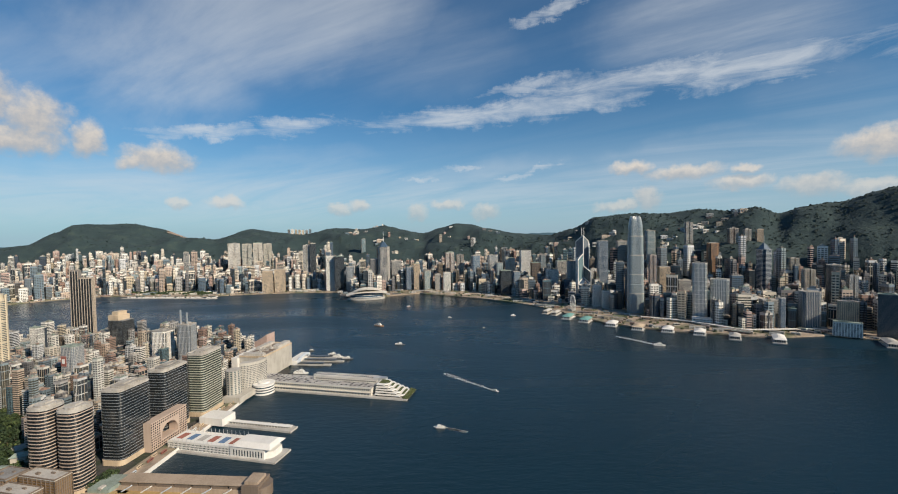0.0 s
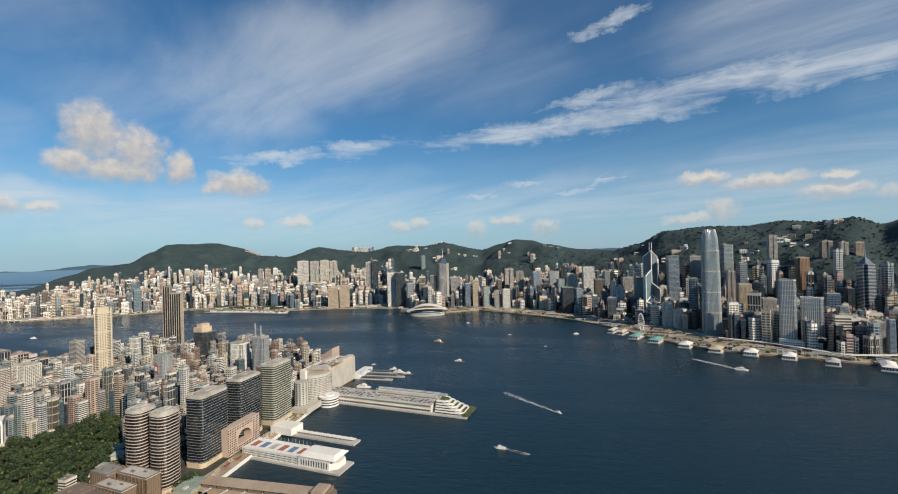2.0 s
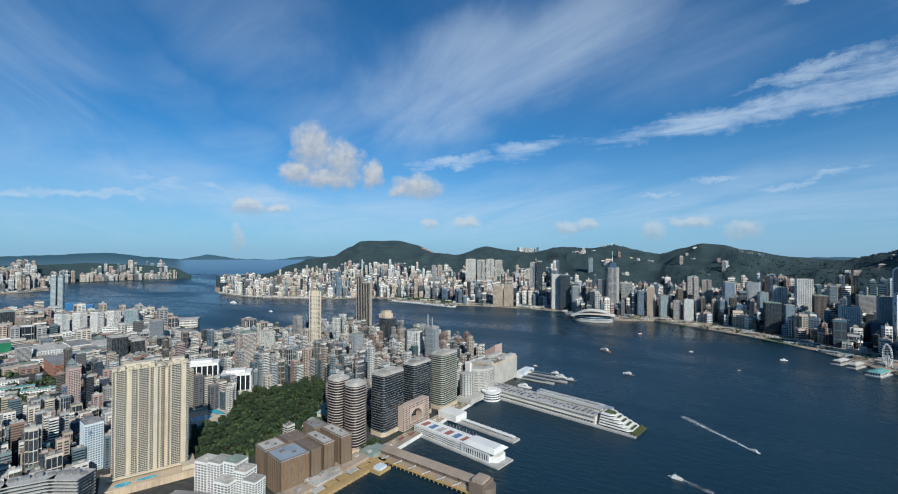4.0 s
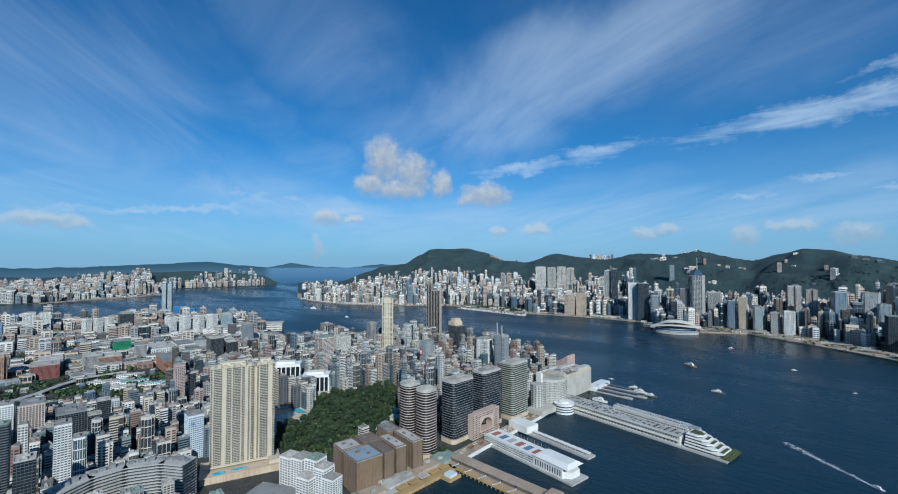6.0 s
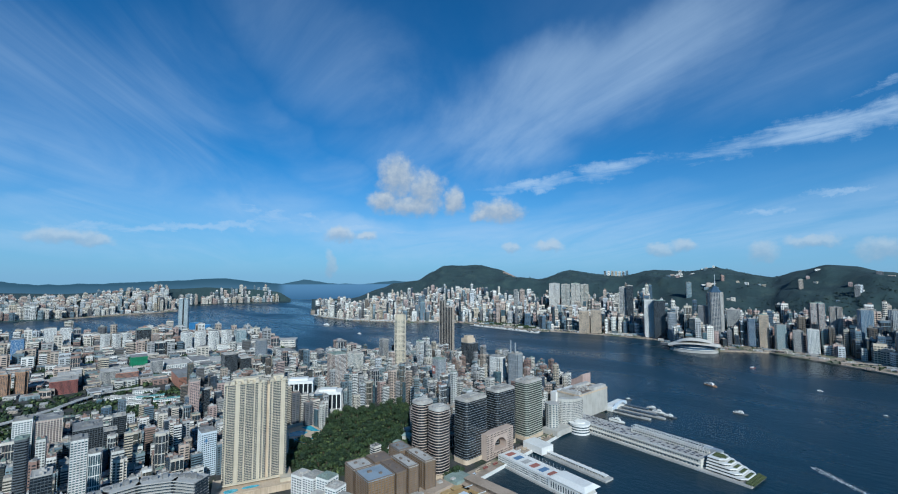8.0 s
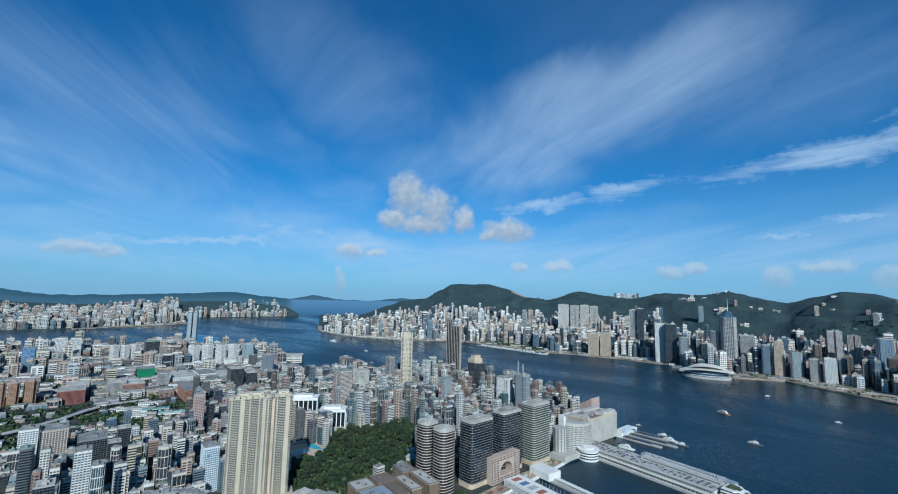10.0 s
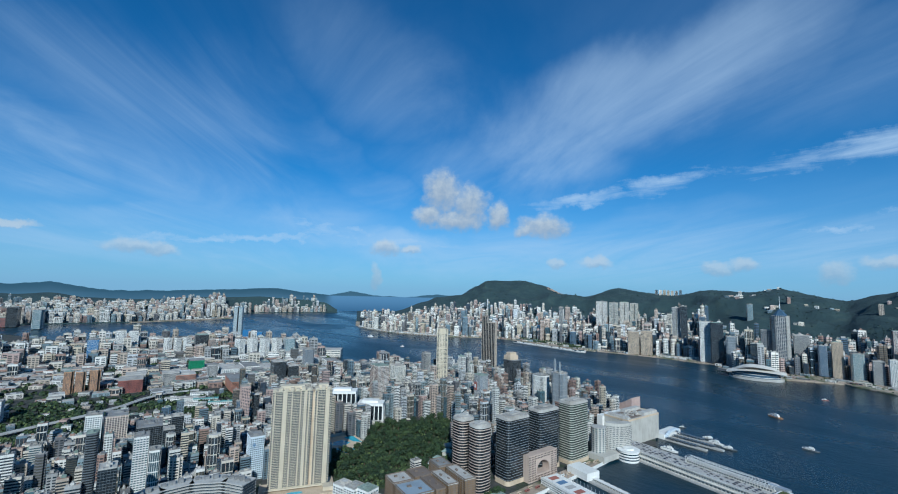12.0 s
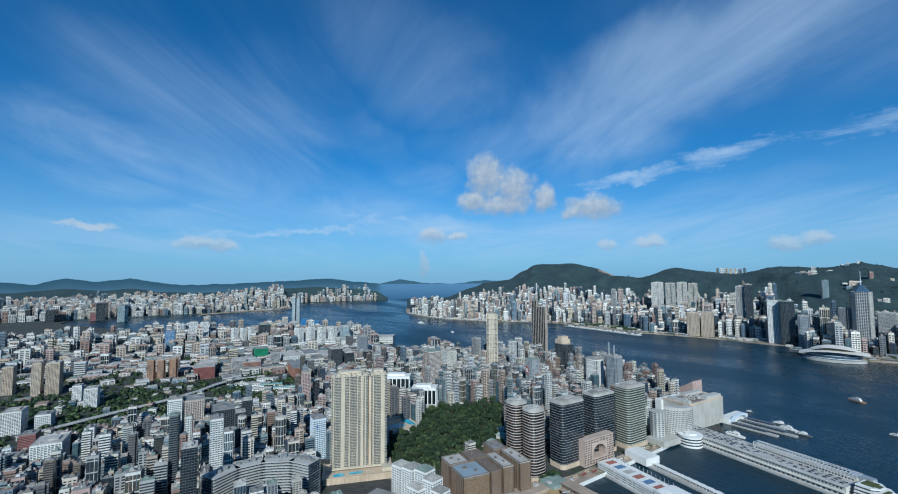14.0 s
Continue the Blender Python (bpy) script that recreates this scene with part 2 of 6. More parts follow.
DISTRICT = [(0.53, 0.49, 0.42), (0.58, 0.58, 0.55), (0.4, 0.34, 0.28), (0.21, 0.27, 0.3), (0.53, 0.52, 0.48), (0.45, 0.36, 0.3), (0.12, 0.17, 0.21), (0.58, 0.53, 0.46), (0.33, 0.33, 0.33), (0.48, 0.5, 0.52), (0.26, 0.17, 0.14), (0.64, 0.63, 0.6), (0.46, 0.4, 0.31), (0.38, 0.28, 0.25), (0.62, 0.59, 0.54), (0.12, 0.12, 0.13), (0.64, 0.63, 0.6)]
PALE = [(0.53, 0.49, 0.42), (0.65, 0.65, 0.62), (0.43, 0.39, 0.33), (0.6, 0.56, 0.48), (0.34, 0.34, 0.33), (0.47, 0.36, 0.31), (0.57, 0.53, 0.47), (0.19, 0.19, 0.2), (0.46, 0.49, 0.52), (0.29, 0.21, 0.17), (0.69, 0.68, 0.66), (0.4, 0.32, 0.28), (0.62, 0.6, 0.57)]
OFFICE = [(0.46, 0.47, 0.48), (0.33, 0.36, 0.40), (0.60, 0.58, 0.54), (0.24, 0.25, 0.27), (0.52, 0.45, 0.36), (0.66, 0.65, 0.62), (0.40, 0.44, 0.48), (0.30, 0.24, 0.20)]
M = {
    "pale": wall_material("painted_render", PALE),
    "island_many": wall_material("painted_render_island", [tuple(min(0.8, c * 1.25) for c in q) for q in DISTRICT], island=True, grime=0.35),
    "pale_many": wall_material("painted_render_district", DISTRICT, island=True),
    "office": wall_material("stone_and_metal_cladding", OFFICE, 0.5),
    "cream": wall_material("cream_tile", [(0.53, 0.465, 0.355)], 0.7, grime=0.3),
    "ivory": wall_material("ivory_paint", [(0.60, 0.57, 0.51)], 0.7, grime=0.35),
    "white": wall_material("white_paint", [(0.71, 0.70, 0.67)], 0.6, grime=0.25),
    "grey": wall_material("grey_concrete", [(0.42, 0.41, 0.39)], 0.85, grime=0.5),
    "roof": wall_material("roof_screed", [(0.30, 0.29, 0.27), (0.40, 0.38, 0.35), (0.24, 0.24, 0.24), (0.24, 0.30, 0.27), (0.46, 0.44, 0.41)], 0.9, grime=0.7),
    "roof_many": wall_material("roof_screed_district", [(0.24, 0.23, 0.22), (0.33, 0.32, 0.30), (0.18, 0.18, 0.18), (0.19, 0.25, 0.22), (0.40, 0.38, 0.35), (0.30, 0.20, 0.16), (0.48, 0.47, 0.45)], 0.9, island=True, grime=0.6),
    "hotel": wall_material("beige_hotel_tile", [(0.45, 0.43, 0.39)], 0.7, grime=0.45),
    "brown": wall_material("brown_granite", [(0.18, 0.14, 0.11)], 0.6, grime=0.4),
    "pink": wall_material("pink_tile", [(0.46, 0.34, 0.30)], 0.7),
    "tan": wall_material("tan_stone", [(0.55, 0.44, 0.32)], 0.7),
    "dark": wall_material("dark_cladding", [(0.10, 0.11, 0.12)], 0.35, grime=0.2),
    "bronze": wall_material("bronze_band", [(0.46, 0.36, 0.30)], 0.5, grime=0.3),
    "silver": wall_material("silver_band", [(0.38, 0.40, 0.42)], 0.35, metal=0.3, grime=0.2),
    "rib": wall_material("bronze_grey_rib", [(0.44, 0.38, 0.32)], 0.5, metal=0.1, grime=0.3),
    "greenband": wall_material("green_grey_band", [(0.40, 0.40, 0.34)], 0.5, grime=0.4),
    "steel": wall_material("grey_steel", [(0.55, 0.57, 0.58)], 0.4, metal=0.5, grime=0.2),
    "red": wall_material("red_paint", [(0.30, 0.11, 0.09)], 0.6),
    "redbrick": wall_material("red_brown_brick", [(0.34, 0.17, 0.12)], 0.8),
    "gangway": wall_material("ochre_timber_deck", [(0.40, 0.28, 0.13)], 0.7),
    "paleroof": wall_material("pale_roof_screed", [(0.44, 0.42, 0.39)], 0.85, grime=0.6),
    "blueroof": wall_material("blue_grey_roof", [(0.26, 0.31, 0.36)], 0.7, grime=0.4),
    "terrace": wall_material("brown_terrace_tile", [(0.38, 0.30, 0.23)], 0.8, grime=0.5),
    "court_red": wall_material("red_court", [(0.34, 0.13, 0.10)], 0.8),
    "court_blue": wall_material("blue_court", [(0.11, 0.20, 0.34)], 0.8),
    "netting": wall_material("green_netting", [(0.03, 0.22, 0.11)], 0.9),
    "bluewall": wall_material("blue_white_panel", [(0.56, 0.62, 0.68)], 0.5, grime=0.15),
    "teal": wall_material("teal_roof_sheet", [(0.16, 0.36, 0.34)], 0.5, grime=0.4),
    "orange": wall_material("orange_brown_tile", [(0.44, 0.26, 0.15)], 0.7),
    "glass": glass_material("window_glass", [(0.05, 0.07, 0.09), (0.08, 0.09, 0.10), (0.03, 0.05, 0.07), (0.06, 0.10, 0.12)]),
    "glass_many": glass_material("window_glass_district", [(0.03, 0.04, 0.05), (0.05, 0.06, 0.07), (0.02, 0.03, 0.04), (0.08, 0.08, 0.07)], 0.25, True),
    "curtain": glass_material("curtain_glass", [(0.10, 0.17, 0.24), (0.06, 0.10, 0.15), (0.14, 0.22, 0.25), (0.04, 0.06, 0.09), (0.16, 0.19, 0.22)], 0.10),
    "glassy_many": glass_material("curtain_glass_district", [(0.10, 0.15, 0.21), (0.05, 0.07, 0.10), (0.16, 0.20, 0.24), (0.03, 0.04, 0.05), (0.18, 0.15, 0.12), (0.09, 0.15, 0.18)], 0.15, True),
    "paleglass": glass_material("pale_curtain_glass", [(0.25, 0.30, 0.32)], 0.2),
    "greenglass": glass_material("green_glass", [(0.055, 0.070, 0.062)], 0.12),
    "goldglass": glass_material("gold_glass", [(0.24, 0.15, 0.07)], 0.12),
    "blackglass": glass_material("black_glass", [(0.02, 0.025, 0.03)], 0.08),
    "blueglass": glass_material("blue_glass", [(0.05, 0.16, 0.34)], 0.12),
    "pool": glass_material("pool_water", [(0.08, 0.42, 0.55)], 0.1),
}


def water_material():
    m, n, b = material("harbour_water", 0.16)
    pos = n.put("ShaderNodeNewGeometry").outputs["Position"]
    drift = n.noise(n.scaled(pos, (0.0011, 0.0032, 1)), 1.0, 4.0, 0.5, 0.8)
    n.link(n.ramp(drift, [(0.35, (0.003, 0.015, 0.022)), (0.65, (0.005, 0.026, 0.044))]), b.inputs["Base Color"])
    b.inputs["IOR"].default_value = 1.33
    n.link(n.step(drift, 0.3, 0.7, 0.14, 0.42), b.inputs["Roughness"])
    waves = n.math("ADD", n.noise(n.scaled(pos, (0.05, 0.11, 0.1)), 1.0, 5.0, 0.62), n.math("MULTIPLY", n.noise(n.scaled(pos, (0.4, 0.5, 0.4)), 1.0, 3.0, 0.6), 0.25))
    bump(n, b, waves, 2.0, 0.5)
    return m


def land_material(name, stops, scale, rough=0.95, fine=0.4):
    m, n, b = material(name, rough)
    pos = n.put("ShaderNodeNewGeometry").outputs["Position"]
    big = n.noise(pos, scale, 6.0, 0.6)
    col = n.ramp(big, stops)
    col = n.mix(fine, col, n.ramp(n.noise(pos, scale * 9, 5.0, 0.7), [(0.3, (0.45, 0.45, 0.45)), (0.7, (1.35, 1.35, 1.35))]), "MULTIPLY")
    n.link(col, b.inputs["Base Color"])
    bump(n, b, n.noise(pos, scale * 6, 5.0, 0.65), 6.0, 0.8)
    return m


M["water"] = water_material()
# hill greens pushed towards blue: distance haze is mixed into the colour
M["hill"] = land_material("hazed_wooded_hillside", [(0.30, (0.016, 0.036, 0.042)), (0.55, (0.025, 0.050, 0.053)), (0.75, (0.046, 0.072, 0.062))], 0.012)
M["street"] = land_material("asphalt_and_paving", [(0.30, (0.026, 0.027, 0.028)), (0.50, (0.060, 0.058, 0.055)), (0.58, (0.020, 0.034, 0.016)), (0.70, (0.11, 0.10, 0.09))], 0.02)
M["promenade"] = land_material("reclaimed_ground", [(0.30, (0.40, 0.33, 0.26)), (0.5, (0.34, 0.27, 0.21)), (0.6, (0.10, 0.12, 0.06)), (0.75, (0.45, 0.40, 0.34))], 0.012)
M["grassland"] = land_material("park_ground", [(0.3, (0.03, 0.05, 0.02)), (0.7, (0.06, 0.08, 0.035))], 0.03)
M["rock"] = land_material("quarry_rock", [(0.3, (0.30, 0.22, 0.17)), (0.7, (0.42, 0.33, 0.26))], 0.03)


def leaf_material(name, island):
    m, n, b = material(name, 0.75)
    pick = n.put("ShaderNodeObjectInfo").outputs["Random"]
    leaf = n.put("ShaderNodeNewGeometry").outputs["Random Per Island"]
    mix = n.math("ADD", n.math("MULTIPLY", leaf if island else pick, 0.6), n.math("MULTIPLY", leaf, 0.4))
    n.link(n.ramp(mix, [(0.0, (0.008, 0.020, 0.008)), (0.45, (0.019, 0.040, 0.013)), (0.8, (0.040, 0.068, 0.020)), (1.0, (0.11, 0.14, 0.04))]), b.inputs["Base Color"])
    return m


M["leaf"] = leaf_material("leaves", False)
M["leaf_many"] = leaf_material("leaves_woodland", True)
# leaves for the far slopes, bluer than the near ones to carry painted haze
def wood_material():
    m, n, b = material("hazed_leaves_hillside", 0.8)
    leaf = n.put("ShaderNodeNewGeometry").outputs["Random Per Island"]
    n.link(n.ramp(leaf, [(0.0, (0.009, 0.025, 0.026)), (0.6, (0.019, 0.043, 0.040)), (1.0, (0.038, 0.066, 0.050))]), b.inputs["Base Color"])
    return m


M["leaf_hill"] = wood_material()
M["bark"] = wall_material("bark", [(0.12, 0.085, 0.06)], 0.9)
M["foam"] = wall_material("foam", [(0.75, 0.78, 0.80)], 0.9, grime=0.0)


# ---- mesh helpers ----
class Shape:
    """Collects vertices and faces of one part."""

    def __init__(self):
        self.v, self.f = [], []

    def prism(self, poly, z0, z1, top=None, caps=True):
        top = top or poly
        k, n = len(self.v), len(poly)
        self.v += [(x, y, z0) for x, y in poly] + [(x, y, z1) for x, y in top]
        self.f += [(k + i, k + (i + 1) % n, k + n + (i + 1) % n, k + n + i) for i in range(n)]
        if caps:
            self.f += [tuple(range(k + n, k + 2 * n)), tuple(range(k + n - 1, k - 1, -1))]
        return self

    def box(self, x0, y0, z0, x1, y1, z1):
        return self.prism([(x0, y0), (x1, y0), (x1, y1), (x0, y1)], z0, z1)

    def slab(self, a, b, width, z0, z1):
        """A box along the line from a to b."""
        d = Vector(b) - Vector(a)
        p = Vector((-d.y, d.x)).normalized() * width / 2
        a, b = Vector(a), Vector(b)
        return self.prism([tuple(a - p), tuple(b - p), tuple(b + p), tuple(a + p)], z0, z1)

    def quad(self, *pts):
        k = len(self.v)
        self.v += pts
        self.f.append(tuple(range(k, k + len(pts))))
        return self

    def rod(self, a, b, r, n=5):
        a, b = Vector(a), Vector(b)
        q = (b - a).to_track_quat("Z", "Y")
        k = len(self.v)
        for end in (a, b):
            self.v += [tuple(end + q @ Vector((r * math.cos(2 * math.pi * i / n), r * math.sin(2 * math.pi * i / n), 0))) for i in range(n)]
        self.f += [(k + i, k + (i + 1) % n, k + n + (i + 1) % n, k + n + i) for i in range(n)]
        self.f += [tuple(range(k + n, k + 2 * n)), tuple(range(k + n - 1, k - 1, -1))]
        return self

    def mesh(self, name, mat):
        me = bpy.data.meshes.new(name)
        me.from_pydata(self.v, [], self.f)
        me.materials.append(M[mat])
        me.shade_flat()
        return me


MANY = {"glazing_panes", "window_glazing", "bay_relief", "window_panes", "sill_relief", "floor_bands", "cladding", "mullions", "rooftop", "facade_ribbing", "pier_posts", "bracing", "spokes", "lamp_masts", "kiosks", "gangways", "openings", "crown", "roof_crown", "rim", "parapet", "roof_plant"}


def part(name, shape, mat, parent, label=""):
    ob = new(name, shape.mesh(name, mat) if isinstance(shape, Shape) else shape)
    ob.parent = parent
    if name in MANY:
        ob["kind"] = "stuff"
    if label:
        ob["label"] = label
    return ob


def thing(name, m, label, category, group="", kind=""):
    ob = new(name)
    ob.matrix_basis = m
    return tagged(ob, label, category, group, kind)


def solid(name, shape, mat, m, label, category, group="", kind=""):
    ob = new(name, shape.mesh(name, mat))
    ob.matrix_basis = m
    return tagged(ob, label, category, group, kind)


def rect(w, d, x=0.0, y=0.0):
    return [(x - w / 2, y - d / 2), (x + w / 2, y - d / 2), (x + w / 2, y + d / 2), (x - w / 2, y + d / 2)]


def rounded(w, d, r, n=5):
    pts = []
    for cx, cy, a0 in ((1, 1, 0), (-1, 1, 90), (-1, -1, 180), (1, -1, 270)):
        for i in range(n + 1):
            a = radians(a0 + 90 * i / n)
            pts.append((cx * (w / 2 - r) + r * math.cos(a), cy * (d / 2 - r) + r * math.sin(a)))
    return pts


def ellipse(a, b, n=24):
    return [(a * math.cos(2 * math.pi * i / n), b * math.sin(2 * math.pi * i / n)) for i in range(n)]


def cross(w, d, k):
    a, b, i, j = w / 2, d / 2, w / 2 * k, d / 2 * k
    return [(-i, -b), (i, -b), (i, -j), (a, -j), (a, j), (i, j), (i, b), (-i, b), (-i, j), (-a, j), (-a, -j), (-i, -j)]


def notched(w, d, k, s):
    a, b = w / 2, d / 2
    return [(-a, -b), (-s, -b), (-s, -b + k), (s, -b + k), (s, -b), (a, -b), (a, b), (s, b), (s, b - k), (-s, b - k), (-s, b), (-a, b)]


def shrink(poly, k):
    return [(x * k, y * k) for x, y in poly]


def polar(az, r):
    """A spot at an azimuth, clockwise from +y, and a distance from the viewpoint."""
    return r * math.sin(radians(az)), r * math.cos(radians(az))


CITY = -9.0     # degrees by which the Kowloon street grid is turned

# ---- tower kinds, built once on a unit block and stretched ----
FOOT = {"rect": rect(1, 1), "cross": cross(1, 1, 0.55), "notch": notched(1, 1, 0.16, 0.10), "round": rounded(1, 1, 0.22, 3), "cut": [(-0.5, -0.36), (-0.36, -0.5), (0.36, -0.5), (0.5, -0.36), (0.5, 0.36), (0.36, 0.5), (-0.36, 0.5), (-0.5, 0.36)]}


def edges(poly, least):
    for i in range(len(poly)):
        a, b = Vector(poly[i]), Vector(poly[(i + 1) % len(poly)])
        if (b - a).length >= least:
            yield a, b, Vector(((b - a).y, -(b - a).x)).normalized()


def stepped(s, poly, levels):
    """One skin that steps in and out: rows of height and scale."""
    k, n = len(s.v), len(poly)
    for z, q in levels:
        s.v += [(x * q, y * q, z) for x, y in poly]
    for r in range(len(levels) - 1):
        s.f += [(k + r * n + i, k + r * n + (i + 1) % n, k + (r + 1) * n + (i + 1) % n, k + (r + 1) * n + i) for i in range(n)]
    s.f.append(tuple(range(k + (len(levels) - 1) * n, k + len(levels) * n)))


def kind_shapes(foot, style, floors, bays, piered=False, lean=False):
    """Wall, piers, glazing and roof shapes of one kind of tower."""
    poly = FOOT[foot]
    wall, piers, glaze, roof = Shape(), Shape(), Shape(), Shape()
    fh = 1.0 / (floors + 1)
    if style == "panes":
        wall.prism(poly, 0, 1)
        for a, b, out in edges(poly, 0.12):
            n = max(1, round(bays * (b - a).length))
            if piered:
                for i in range(n + 1):
                    m = a.lerp(b, i / n) + out * 0.004
                    piers.prism(rect(0.022, 0.022, m.x, m.y), 0.02, 0.985 if i % 2 else 1.0)
            for i in range(n):
                p, q = a.lerp(b, (i + 0.16) / n) + out * 0.004, a.lerp(b, (i + 0.84) / n) + out * 0.004
                for k in range(floors):
                    z0, z1 = fh * (k + 0.34), fh * (k + 0.88)
                    glaze.quad((*p, z0), (*q, z0), (*q, z1), (*p, z1))
    elif style == "bands":
        glaze.prism(shrink(poly, 0.955), 0, 0.995)
        levels = []
        for k in range(floors):
            levels += [(fh * k, 1.0), (fh * (k + 0.45), 1.0), (fh * (k + 0.45), 0.94), (fh * (k + 1), 0.94)]
        stepped(wall, poly, levels + [(fh * floors, 1.0), (1, 1.0)])
    elif style == "fins":
        glaze.prism(shrink(poly, 0.95), 0, 0.99)
        levels = [(0, 1.0), (fh, 1.0), (fh, 0.94)]
        for k in range(4, floors, 4):
            levels += [(fh * k, 0.94), (fh * k, 0.97), (fh * (k + 0.4), 0.97), (fh * (k + 0.4), 0.94)]
        stepped(wall, poly, levels + [(1 - fh, 0.94), (1 - fh, 1.0), (1, 1.0)])
        for a, b, out in edges(poly, 0.12):
            n = max(1, round(bays * 1.3 * (b - a).length))
            for i in range(n + 1):
                p = a.lerp(b, i / n)
                piers.prism(rect(0.035, 0.035, p.x * 0.97, p.y * 0.97), fh, 1 - fh, caps=False)
    else:   # curtain wall with thin mullions
        glaze.prism(poly, 0, 1)
        levels = []
        for k in range(1, floors + 1):
            levels += [(fh * k, 0.99), (fh * k, 1.008), (fh * (k + 0.16), 1.008), (fh * (k + 0.16), 0.99)]
        stepped(wall, poly, [(0, 0.99)] + levels + [(1 - fh * 0.3, 0.99), (1 - fh * 0.3, 1.008), (1, 1.008)])
        for a, b, out in edges(poly, 0.12):
            n = max(1, round(bays * 1.2 * (b - a).length))
            for i in range(n + 1):
                p = a.lerp(b, i / n)
                piers.prism(rect(0.012, 0.012, p.x * 1.004, p.y * 1.004), 0, 1, caps=False)
    # roof: parapet, lift house, tanks
    rng = random.Random(f"{foot}{style}{floors}{bays}")
    up = min(fh, 0.09)
    roof.prism(shrink(poly, 0.975), 0.999, 1 + 0.06 * up)
    for a, b, out in edges(poly, 9.0 if lean else 0.05):
        roof.slab(a * 0.985, b * 0.985, 0.03, 0.995, 1 + 0.28 * up)
    w, t = rng.uniform(0.25, 0.55), rng.uniform(0.2, 0.45)
    cx, cy = rng.uniform(-0.15, 0.15), rng.uniform(-0.15, 0.15)
    roof.box(cx - w / 2, cy - t / 2, 0.99, cx + w / 2, cy + t / 2, 1 + rng.uniform(0.6, 1.0) * up)
    if rng.random() < 0.5:
        roof.box(cx - w / 4, cy - t / 4, 1 + 0.6 * up, cx + w / 5, cy + t / 6, 1 + 1.4 * up)
    for i in range(3 if lean else 6):
        x, y, s = rng.uniform(-0.36, 0.36), rng.uniform(-0.36, 0.36), rng.uniform(0.02, 0.06)
        roof.box(x - s, y - s * 0.8, 0.99, x + s, y + s * 0.8, 1 + rng.uniform(0.3, 0.8) * up)
    return wall, piers, glaze, roof


KIND_CACHE = {}


def kind_meshes(foot, style, floors, bays, wall_mat, glass_mat):
    key = (foot, style, floors, bays, wall_mat, glass_mat)
    if key not in KIND_CACHE:
        w, p, g, r = kind_shapes(foot, style, floors, bays, True)
        KIND_CACHE[key] = (w.mesh("wall", wall_mat), p.mesh("piers", wall_mat) if p.v else None, g.mesh("glazing", glass_mat), r.mesh("rooftop", "roof"))
    return KIND_CACHE[key]


def tower(name, x, y, z, w, d, h, turn, foot, style, wall_mat, glass_mat, label, category, group="", bays=None, storey=2.7):
    floors = max(4, min(52, 4 * round(h / storey / 4)))
    bays = bays or max(3, min(9, round(w / 3.4)))
    wall, piers, glaze, roof = kind_meshes(foot, style, floors, bays, wall_mat, glass_mat)
    ob = new(name, wall)
    ob.matrix_basis = Matrix.LocRotScale((x, y, z), Euler((0, 0, radians(turn))), (w, d, h))
    tagged(ob, label, category, group)
    if piers:
        part("facade_ribbing", piers, wall_mat, ob)
    part("glazing_panes" if style == "panes" else "glazing", glaze, glass_mat, ob)
    part("rooftop", roof, "roof", ob)
    return ob


def merged(name, items, wall_mat, glass_mat, label, category, kind="stuff", storey=4.5, bay=6.0, styles=("panes", "bands", "panes", "panes", "fins"), lean=True):
    """Many far towers in one mesh: items are rows of x, y, z, w, d, h, turn, foot."""
    verts, sizes, loops, mats, at = [], [], [], [], 0
    cache = {}
    for at_row, (x, y, z, w, d, h, turn, foot) in enumerate(items):
        style = styles[at_row % len(styles)]
        floors, bays = max(3, min(30, round(h / storey))), max(2, min(6, round(w / bay)))
        key = (foot, style, floors, bays)
        if key not in cache:
            a, ribs, b, c = kind_shapes(foot, style, floors, bays, lean=lean)
            cache[key] = []
            for s, mi in ((a, 0), (ribs, 0), (b, 1), (c, 2)):
                if not s.v:
                    continue
                cache[key].append((np.array(s.v), np.array([len(f) for f in s.f]), np.array([i for f in s.f for i in f]), mi))
        c, s = math.cos(radians(turn)), math.sin(radians(turn))
        for v, n, l, mi in cache[key]:
            vx, vy = v[:, 0] * w, v[:, 1] * d
            verts.append(np.stack([x + c * vx - s * vy, y + s * vx + c * vy, z + v[:, 2] * h], 1))
            sizes.append(n)
            loops.append(l + at)
            mats.append(np.full(len(n), mi))
            at += len(v)
    verts, sizes, loops, mats = (np.concatenate(q) for q in (verts, sizes, loops, mats))
    me = bpy.data.meshes.new(name)
    me.vertices.add(len(verts))
    me.vertices.foreach_set("co", verts.astype(np.float32).ravel())
    me.loops.add(len(loops))
    me.loops.foreach_set("vertex_index", loops.astype(np.int32))
    me.polygons.add(len(sizes))
    me.polygons.foreach_set("loop_start", np.concatenate([[0], np.cumsum(sizes)[:-1]]).astype(np.int32))
    me.polygons.foreach_set("material_index", mats.astype(np.int32))
    me.materials.append(M[wall_mat])
    me.materials.append(M[glass_mat])
    me.materials.append(M["roof_many"])
    me.update(calc_edges=True)
    me.shade_flat()
    return tagged(new(name, me), label, category, "", kind)


# ---- water, land and hills ----
sea = Shape()
sea.quad((-9000, -6000, 0), (7000, -6000, 0), (7000, 9000, 0), (-9000, 9000, 0))
